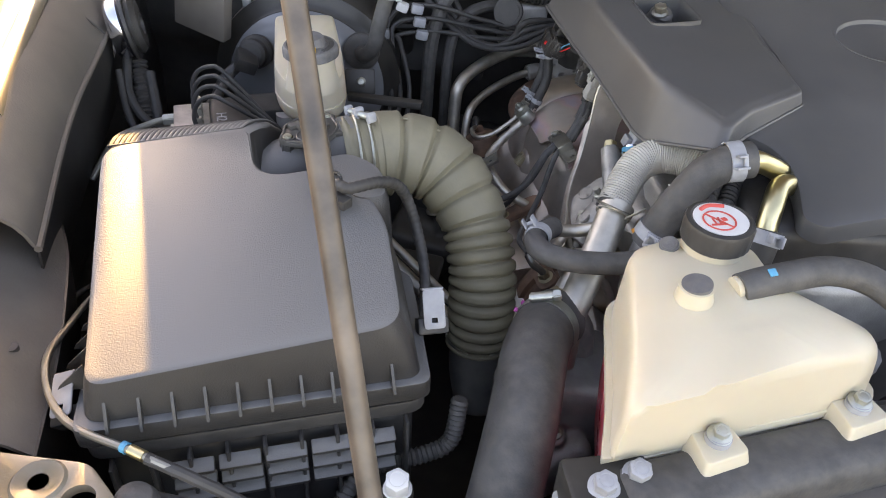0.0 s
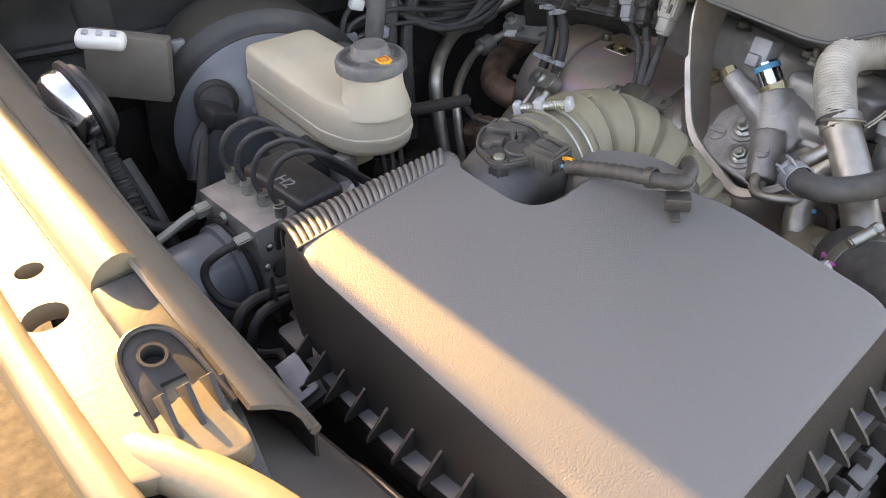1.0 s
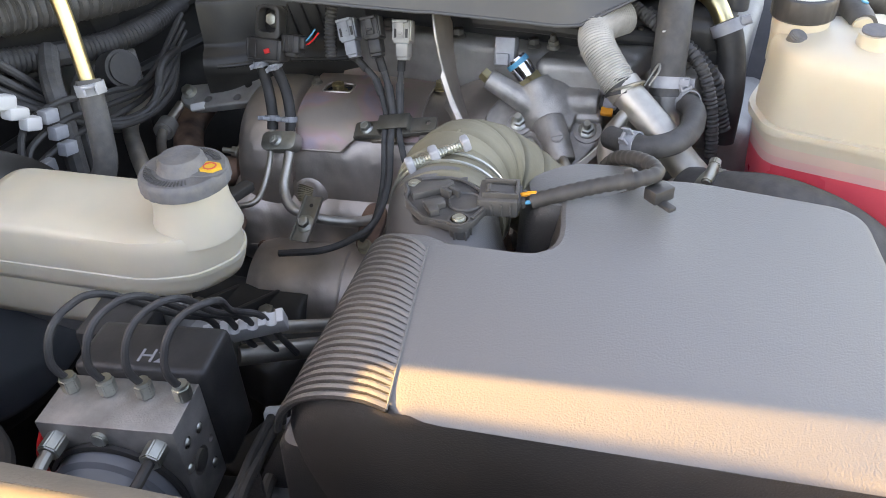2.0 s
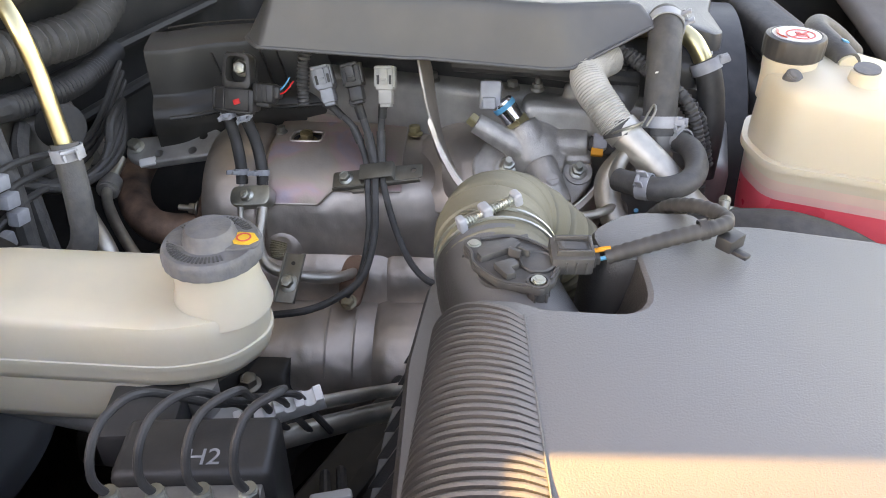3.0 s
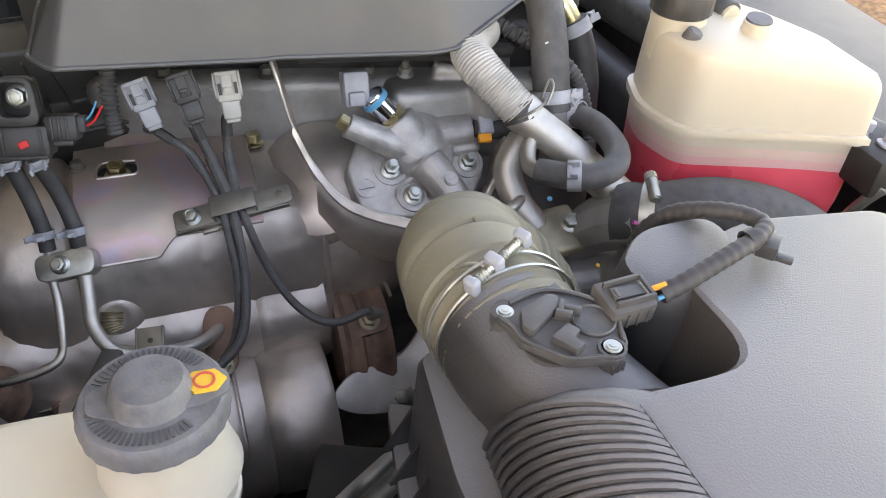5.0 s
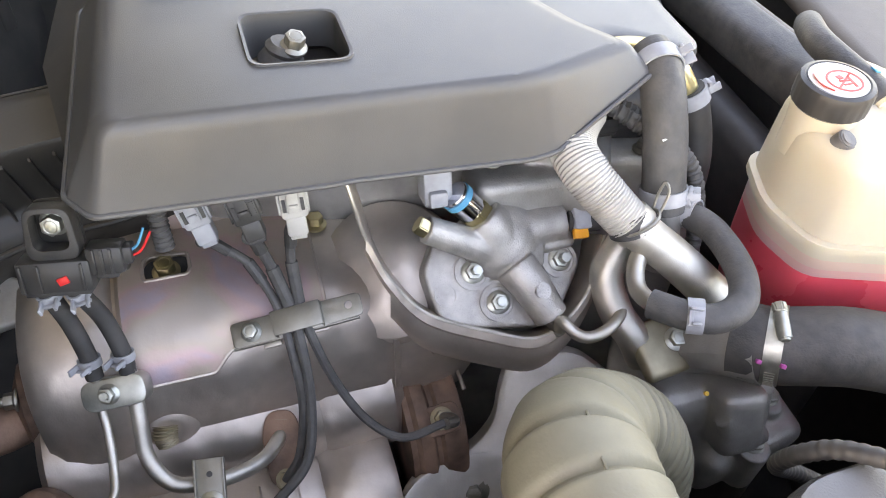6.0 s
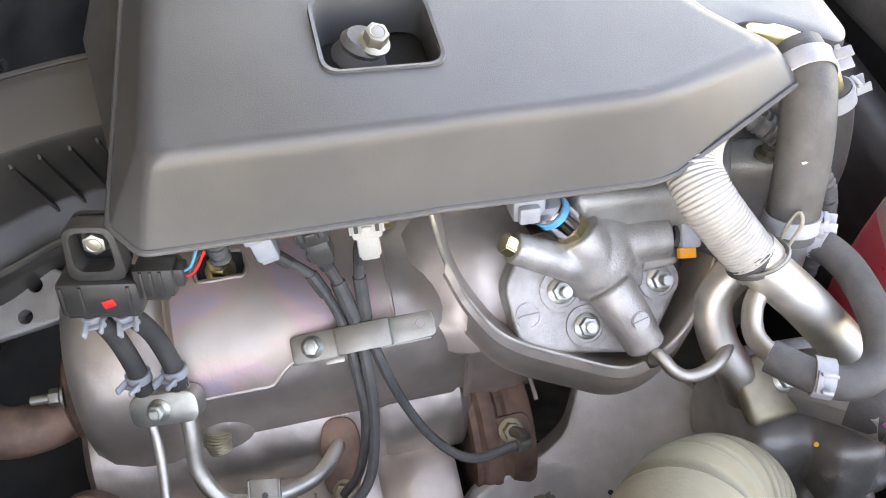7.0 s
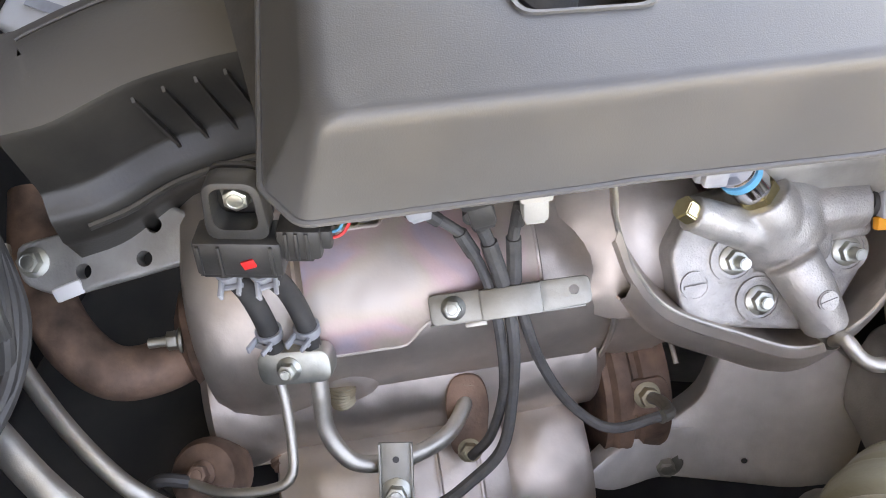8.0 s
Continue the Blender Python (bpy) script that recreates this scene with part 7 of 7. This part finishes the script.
for y, x in ((0.36, -0.262), (0.46, -0.310), (0.56, -0.352), (0.62, -0.372), (0.72, -0.402), (0.88, -0.445), (1.05, -0.502), (1.25, -0.565)):
    e = -0.20 * max(0.0, 0.56 - y)
    skin.append([(x + 0.002, y, 1.206 + e), (x - 0.004, y, 1.198 + e), (x - 0.007, y, 1.17 + e), (x - 0.004, y, 1.05), (x + 0.004, y, 0.85), (x + 0.02, y, 0.62)])
part("skin", sheet(loft(skin, caps=False, closed=False), 0.002), M_PAINT, t)

rows = [[a.lerp(b, k / 3) + Vector((0, 0, 0.004)) * math.sin(k / 3 * math.pi) for k in range(4)] for a, b in zip(spline([(-0.296, 0.700, 1.122), (-0.262, 0.640, 1.126), (-0.232, 0.560, 1.126), (-0.215, 0.500, 1.122), (-0.200, 0.430, 1.116)], 20), spline([(-0.345, 0.700, 1.165), (-0.320, 0.640, 1.162), (-0.290, 0.560, 1.160), (-0.266, 0.490, 1.156), (-0.238, 0.420, 1.150)], 20))]
apron = part("apron", sheet(loft(rows, caps=False, closed=False), 0.003), M_PANEL, t, "dusty grey moulded apron below the rail")
# black dot gives the shade of a hole without cutting the apron
part("apron_hole_shade", cyl((-0.243, 0.506, 1.138), (-0.243, 0.506, 1.1435), 0.0048, seg=18), M_BLACK, apron)
part("apron_web", sheet(loft([[r[0], r[0] + Vector((-0.006, 0, -0.05)), r[0] + Vector((-0.02, 0, -0.14))] for r in rows], caps=False, closed=False), 0.002), M_DARK, apron)

t = thing("splash_panel", (-0.34, 0.9, 1.1), "dusty brown-grey plastic splash panel along the wing", "splash panel")
low = [(-0.262, 0.602, 1.163), (-0.313, 0.80, 1.177), (-0.352, 1.00, 1.177), (-0.412, 1.28, 1.177)]
high = [(-0.290, 0.592, 1.204), (-0.328, 0.720, 1.230), (-0.366, 0.88, 1.235), (-0.458, 1.25, 1.238)]
rows = [[a.lerp(b, k / 4) + Vector((0.006, 0, 0.004)) * math.sin(k / 4 * math.pi) for k in range(5)] for a, b in zip(spline(low, 24), spline(high, 24))]
part("panel", sheet(loft(rows, caps=False, closed=False), 0.003), M_PANEL, t)
part("turned_edge", tube([Vector(p) + Vector((0.001, 0, -0.003)) for p in low], 0.0035, 30, 8), M_PANEL, t)
part("side_web", sheet(loft([[Vector(p), Vector(p) + Vector((-0.004, 0, -0.05)), Vector(p) + Vector((-0.02, 0, -0.12))] for p in spline(low, 20)], caps=False, closed=False), 0.002), M_DARK, t)
part("seam_line", tube([(-0.344, 0.985, 1.1845), (-0.367, 0.978, 1.212), (-0.394, 0.974, 1.2385)], 0.0012, 10, 6), M_DARK, t)

t = thing("headlamp_bracket", (-0.31, 0.58, 1.15), "black moulded headlamp bracket bolted to the wing rail", "bracket")
bm_ = pose(-0.3225, 0.622, 1.2155, 16, 6, 14) @ Matrix.Scale(0.70, 4)
plate = prism(round_outline([(-0.024, -0.050), (0.030, -0.050), (0.022, 0.020), (0.012, 0.036), (-0.014, 0.036), (-0.024, 0.018)], 0.014, 5), bm_ @ pose(0, 0, -0.012), 0.014, 0.002)
plate = cut(plate, cyl(bm_ @ Vector((-0.002, 0.012, -0.05)), bm_ @ Vector((-0.002, 0.012, 0.05)), 0.0056, seg=24), boxm(bm_ @ pose(0.002, -0.018, 0), (0.018, 0.016, 0.1), 0))
part("plate", plate, M_BLACK, t)
part("raised_rim", tube([bm_ @ Vector(q) for q in ((-0.024, -0.046, 0.003), (-0.024, 0.012, 0.003), (-0.014, 0.032, 0.003), (0.000, 0.037, 0.003), (0.014, 0.031, 0.003), (0.022, 0.012, 0.003), (0.029, -0.046, 0.003))], 0.0017, 50, 8), M_BLACK, t)
part("bolt_eye", lathe(bm_ @ Vector((-0.002, 0.012, 0.001)), bm_.to_3x3() @ Vector((0, 0, 1)), [(0.0085 * 0.66, 0), (0.0115 * 0.66, 0), (0.0110 * 0.66, 0.003), (0.0085 * 0.66, 0.003)], 28), M_BLACK, t)
for x in (-0.014, 0.002, 0.018):
    part("fin", boxm(bm_ @ pose(x, -0.078, -0.024, 30, 0, 0), (0.004, 0.13, 0.040), 0.001), M_BLACK, t)
part("apron", boxm(bm_ @ pose(0.003, -0.084, -0.040, 30, 0, 0), (0.066, 0.15, 0.006), 0.002), M_BLACK, t)

t = thing("headlamp", (-0.30, 0.46, 1.0), "clear headlamp with a pale housing rim", "headlamp")
lam = []
for s, z in ((0.7, 0.98), (0.95, 1.03), (1.0, 1.10), (0.97, 1.150), (0.88, 1.172), (0.6, 1.180), (0.2, 1.182)):
    lam.append([(-0.296 + x * s, 0.462 + y * s, z + 0.014 + 0.1 * y * s) for x, y in round_outline([(-0.030, 0.045), (-0.050, -0.06), (-0.010, -0.135), (0.095, -0.105), (0.060, -0.01), (0.012, 0.036)], 0.03, 5)])
part("lens", loft(lam), M_LENS, t, smooth=60)
part("rim", tube([(-0.352, 0.598, 1.200), (-0.330, 0.572, 1.206), (-0.304, 0.538, 1.207), (-0.275, 0.490, 1.205), (-0.238, 0.440, 1.200), (-0.203, 0.385, 1.190)], 0.012, 40, 12, flat=0.8), M_PAINT, t)

t = thing("front_mount_plate", (-0.16, 0.385, 1.0), "sunlit cream painted front plate with round holes", "body plate")
pl = prism(round_outline([(-0.225, 0.335), (-0.118, 0.335), (-0.120, 0.385), (-0.148, 0.412), (-0.225, 0.418)], 0.008, 4), Matrix.Translation((0, 0, 1.130)), 0.008, 0.002)
part("plate", cut(pl, cyl((-0.175, 0.395, 1.0), (-0.175, 0.395, 1.3), 0.0065, seg=20), cyl((-0.145, 0.384, 1.0), (-0.145, 0.384, 1.3), 0.011, seg=24)), M_PAINT, t)
part("pressed_dish", lathe((-0.175, 0.395, 1.138), (0, 0, 1), [(0.018, 0), (0.016, 0.0022), (0.008, 0.0008), (0.0066, 0)], 28), M_PAINT, t)
part("support", box((-0.17, 0.36, 1.06), (0.10, 0.03, 0.14), bevel=0.004), M_DARK, t)
t = thing("rubber_stop", (-0.116, 0.395, 1.11), "grey rubber bonnet stop", "bump stop")
part("dome", lathe((-0.114, 0.392, 1.112), (0, 0, 1), [(0.016, 0), (0.0155, 0.012), (0.012, 0.020), (0.005, 0.024), (0, 0.0245)], 28), M_HOSE, t)
part("base", box((-0.095, 0.385, 1.106), (0.09, 0.05, 0.014), (0, 0, -10), 0.006, 3), M_HOSE, t)

t = thing("hood_release_cable", (-0.2, 0.48, 1.05), "grey bonnet release cable with a brass ferrule", "cable")
cab = [(-0.258, 0.70, 1.02), (-0.240, 0.632, 1.085), (-0.227, 0.560, 1.118), (-0.218, 0.500, 1.132), (-0.182, 0.449, 1.134), (-0.120, 0.419, 1.142), (-0.079, 0.409, 1.130), (-0.043, 0.406, 1.105), (0.02, 0.39, 1.06)]
part("sheath", tube(cab, 0.0030, 80, 10), M_BRACKET, t)
part("ferrule", tube([(-0.124, 0.421, 1.1417), (-0.113, 0.4165, 1.1412)], 0.0042, 3, 12), M_GOLD, t)
part("collar", tube([(-0.130, 0.4235, 1.1412), (-0.126, 0.4218, 1.1415)], 0.0042, 3, 12), M_BLUE, t, "blue collar")
part("sleeve", tube([(-0.112, 0.416, 1.1405), (-0.079, 0.409, 1.130), (-0.043, 0.406, 1.105), (0.02, 0.39, 1.06)], 0.0042, 30, 10), M_RUBBER, t)

# ---- things on the firewall and along the wing ----
def horn():
    t = thing("horn", (-0.345, 1.03, 1.10), "round chrome and black horn on a steel tab", "horn")
    ax = Vector((0.88, 0.30, 0.15)).normalized()
    c = Vector((-0.336, 1.030, 1.176))
    part("body", lathe(c - ax * 0.022, ax, [(0.016, 0), (0.034, 0.004), (0.038, 0.010), (0.038, 0.020), (0.034, 0.024)], 40), M_CHROME, t, "bright chrome horn shell")
    part("rim", lathe(c + ax * 0.001, ax, [(0.036, 0), (0.042, 0.001), (0.042, 0.005), (0.034, 0.006)], 40), M_BLACK, t)
    part("diaphragm", lathe(c + ax * 0.004, ax, [(0.034, 0), (0.036, 0.008), (0.030, 0.014), (0.014, 0.015), (0.013, 0.010), (0, 0.010)], 40), M_BLACK, t)
    part("tab", tube([c - ax * 0.02, c - ax * 0.03 + Vector((0, 0, -0.03)), c - ax * 0.03 + Vector((-0.01, -0.02, -0.06))], 0.010, 12, 8, flat=0.25), M_CLIP, t)
    bolt(c - ax * 0.022, -ax, t, 0.010, 0.005)
    return t


horn()


def cable(name, pts, r, mat, label, category="cable", rib=0.0, group=""):
    t = thing(name, (pts[0][0], pts[0][1], min(p[2] for p in pts)), label, category, group)
    part("run", tube(pts, ribbed(r, 0.006, rib) if rib else r, 130 if rib else 46, 10), mat, t)
    return t


cable("horn_wire", [(-0.34, 1.02, 1.14), (-0.33, 0.985, 1.10), (-0.30, 0.97, 1.07), (-0.265, 1.0, 1.06), (-0.245, 1.06, 1.07), (-0.232, 1.10, 1.085)], 0.0058, M_RUBBER, "black taped wire from the horn")
cable("wing_wire", [(-0.345, 1.0, 1.13), (-0.325, 0.96, 1.08), (-0.29, 0.945, 1.05), (-0.25, 0.955, 1.05), (-0.22, 0.98, 1.065)], 0.0045, M_RUBBER, "black wire along the inner wing")
cable("wing_conduit", [(-0.33, 1.03, 1.13), (-0.318, 0.99, 1.08), (-0.31, 0.96, 1.02), (-0.31, 0.93, 0.94)], 0.010, M_RUBBER, "black corrugated conduit on the inner wing", "conduit", 0.0014)
cable("wing_loom", [(-0.315, 1.02, 1.12), (-0.300, 0.985, 1.07), (-0.29, 0.96, 1.0), (-0.28, 0.94, 0.92)], 0.007, M_RUBBER, "black loom on the inner wing")

t = thing("wire_plug", (-0.30, 1.15, 1.12), "pale grey three-pin plug on a dark bracket", "connector")
part("bracket", box((-0.282, 1.168, 1.150), (0.085, 0.020, 0.07), (0, 10, -22), 0.003), M_PANEL, t)
p = part("plug", box((-0.302, 1.146, 1.190), (0.048, 0.020, 0.016), (20, 8, -22), 0.006, 3), M_LABEL, t)
for k in (-1, 0, 1):
    part("pin_slot", box((-0.302 + 0.0125 * k, 1.142 - 0.005 * k, 1.1985 - 0.0018 * k), (0.006, 0.006, 0.003), (20, 8, -22), 0.001), M_CLIP, p)
t = thing("brace_rail", (-0.25, 1.30, 1.15), "dark pressed steel brace above the booster", "brace")
part("rail", box((-0.22, 1.315, 1.262), (0.42, 0.05, 0.035), (0, 4, 14), 0.008, 3), M_PANEL, t)
part("seal", tube([(-0.46, 1.24, 1.285), (-0.30, 1.28, 1.292), (-0.10, 1.33, 1.298), (0.2, 1.36, 1.30), (0.7, 1.36, 1.30)], 0.013, 40, 12), M_RUBBER, t, "black rubber weather seal")

t = thing("clip_row", (0.02, 1.24, 1.06), "pale grey clip row that holds three pipes", "line clip")
for k in range(3):
    part("clip", box((0.018 + 0.004 * k, 1.236, 1.140 - 0.020 * k), (0.018, 0.012, 0.014), (0, 12, 8), 0.002), M_CLIP, t)
    part("pipe", tube([(0.30, 1.31, 1.140 - 0.012 * k), (0.20, 1.285, 1.100 - 0.008 * k), (0.12, 1.262, 1.118 - 0.014 * k), (0.04, 1.245, 1.143 - 0.02 * k), (-0.012, 1.240, 1.135 - 0.02 * k), (-0.030 + 0.012 * k, 1.225, 1.09), (-0.016 + 0.014 * k, 1.18, 1.02), (-0.03 + 0.01 * k, 1.10, 0.94)], 0.0036, 70, 8), M_RUBBER, t)
t = thing("firewall_clip", (-0.02, 1.16, 1.15), "pale grey plastic clip on the firewall pipes", "line clip")
part("body", join(box((-0.020, 1.238, 1.172), (0.020, 0.016, 0.014), (0, 20, 0), 0.003), box((-0.014, 1.236, 1.158), (0.022, 0.016, 0.012), (0, 20, 0), 0.003), box((-0.004, 1.234, 1.143), (0.018, 0.014, 0.014), (0, 20, 0), 0.003)), M_LABEL, t)

t = thing("aircon_pipe", (0.13, 1.25, 0.85), "thick bare aluminium air conditioning pipe", "pipe", "aircon pipes")
part("pipe", tube([(0.082, 1.17, 0.90), (0.082, 1.195, 1.0), (0.088, 1.208, 1.035), (0.115, 1.245, 1.048), (0.16, 1.295, 1.052), (0.215, 1.315, 1.062), (0.28, 1.33, 1.07)], 0.0095, 50, 16), M_STEEL, t)
part("union", cyl((0.208, 1.312, 1.061), (0.232, 1.320, 1.065), 0.015, seg=20, bevel=0.002), M_ALU2, t)
t = thing("aircon_pipe", (0.15, 1.25, 0.85), "thin bare aluminium air conditioning pipe", "pipe", "aircon pipes")
part("pipe", tube([(0.10, 1.15, 0.90), (0.102, 1.175, 0.99), (0.118, 1.205, 1.012), (0.155, 1.25, 1.020), (0.195, 1.285, 1.024), (0.26, 1.31, 1.03)], 0.0062, 50, 14), M_STEEL, t)
part("union", cyl((0.196, 1.286, 1.024), (0.218, 1.294, 1.026), 0.013, seg=20, bevel=0.002), M_ALU2, t)

t = thing("bulkhead_bracket", (-0.03, 1.03, 1.08), "dark steel bracket with a zinc stud behind the air cleaner", "bracket")
part("plate", box((-0.046, 1.050, 1.108), (0.040, 0.008, 0.034), (-25, 0, 8), 0.003), M_FIRE, t)
part("arm", box((-0.010, 1.020, 1.098), (0.100, 0.014, 0.010), (0, 0, -8), 0.003), M_FIRE, t)
bolt((-0.044, 1.046, 1.110), (0, -0.9, 0.4), t, 0.008, 0.006, M_ZINC, 0.004)

cable("cowl_hose", [(0.04, 1.35, 1.215), (0.12, 1.335, 1.205), (0.20, 1.322, 1.195), (0.27, 1.32, 1.19), (0.34, 1.34, 1.20)], 0.022, M_HOSE, "thick grey corrugated hose below the cowl", "hose", 0.0022)
cable("cowl_loom", [(-0.05, 1.35, 1.20), (0.06, 1.34, 1.165), (0.16, 1.325, 1.145), (0.24, 1.32, 1.14), (0.33, 1.34, 1.14)], 0.014, M_RUBBER, "black wiring loom below the cowl", "conduit", 0.0012)
cable("heater_feed", [(0.035, 1.25, 0.95), (0.038, 1.25, 1.05), (0.046, 1.255, 1.11), (0.066, 1.28, 1.15), (0.11, 1.33, 1.16)], 0.011, M_HOSE, "grey rubber heater hose at the firewall", "hose")
cable("heater_return", [(0.065, 1.25, 0.93), (0.066, 1.255, 1.03), (0.074, 1.265, 1.09), (0.10, 1.29, 1.12), (0.15, 1.33, 1.12)], 0.009, M_HOSE, "grey rubber heater hose at the firewall", "hose")
for k in range(4):
    cable("firewall_wire", [(-0.02 + 0.02 * k, 1.33, 1.18), (0.05 + 0.02 * k, 1.275, 1.12 - 0.012 * k), (0.11 + 0.016 * k, 1.245, 1.085), (0.18, 1.24, 1.09 + 0.012 * k), (0.24, 1.27, 1.12)], 0.0048, M_RUBBER, "black wire looped at the firewall", "cable", 0, "firewall wires")
t = thing("firewall_box", (0.17, 1.33, 1.0), "dark cast expansion valve on the firewall", "valve")
part("body", box((0.185, 1.355, 1.08), (0.07, 0.08, 0.09), (0, 0, 5), 0.008, 3), M_ALU2, t)
part("cap", cyl((0.16, 1.30, 1.12), (0.155, 1.27, 1.13), 0.022, seg=24, bevel=0.004), M_RUBBER, t)
pads = thing("heat_insulator", (0.05, 1.37, 0.85), "dark moulded insulation pad on the firewall", "insulation")
pad = bmesh.new()
bmesh.ops.create_grid(pad, x_segments=40, y_segments=26, size=0.5)
for v in pad.verts:
    x, y = v.co.x, v.co.y
    v.co = Vector((0.25 + x * 1.4, 1.385 - 0.025 * noise.noise(Vector((x * 6, y * 6, 1))) - 0.012 * noise.noise(Vector((x * 17, y * 17, 4))), 1.0 + y * 0.55))
part("pad", sheet(pad, 0.006), M_DARK, pads)
for x in (-0.30, -0.12, 0.05, 0.21, 0.36, 0.52):
    part("stud", cyl((x, 1.385, 1.17), (x, 1.352, 1.17), 0.011, 0.008, 16, 0.002), M_RUBBER, pads)
    part("stud", cyl((x + 0.07, 1.385, 0.98), (x + 0.07, 1.352, 0.98), 0.011, 0.008, 16, 0.002), M_RUBBER, pads)
for z in (1.06, 1.12):
    part("moulded_bead", tube([(x, 1.366 + 0.006 * math.sin(9 * x), z + 0.01 * math.sin(5 * x)) for x in (-0.4, -0.2, 0.0, 0.2, 0.4, 0.6)], 0.008, 50, 8), M_DARK, pads)

cable("brake_pipe_run", [(-0.30, 0.86, 1.02), (-0.26, 0.80, 1.04), (-0.245, 0.77, 1.055), (-0.262, 0.72, 1.045), (-0.28, 0.66, 1.01)], 0.0042, M_RUBBER, "black brake pipe beside the air cleaner", "pipe")
cable("brake_pipe_run", [(-0.215, 0.835, 1.03), (-0.205, 0.815, 1.045), (-0.19, 0.81, 1.05), (-0.245, 0.80, 1.0), (-0.27, 0.78, 0.95)], 0.0048, M_RUBBER, "black brake pipe beside the air cleaner", "pipe")
t = thing("pipe_holder", (-0.185, 0.825, 1.03), "pale bent tab at the end of a brake pipe", "line clip")
part("tab", box((-0.187, 0.822, 1.058), (0.016, 0.006, 0.020), (0, 20, 30), 0.002), M_CLIP, t)
cable("wing_harness_tail", [(-0.275, 0.70, 1.04), (-0.282, 0.66, 1.052), (-0.276, 0.62, 1.05), (-0.27, 0.585, 1.02)], 0.003, M_HOSE, "thin grey wires hanging by the inner wing")
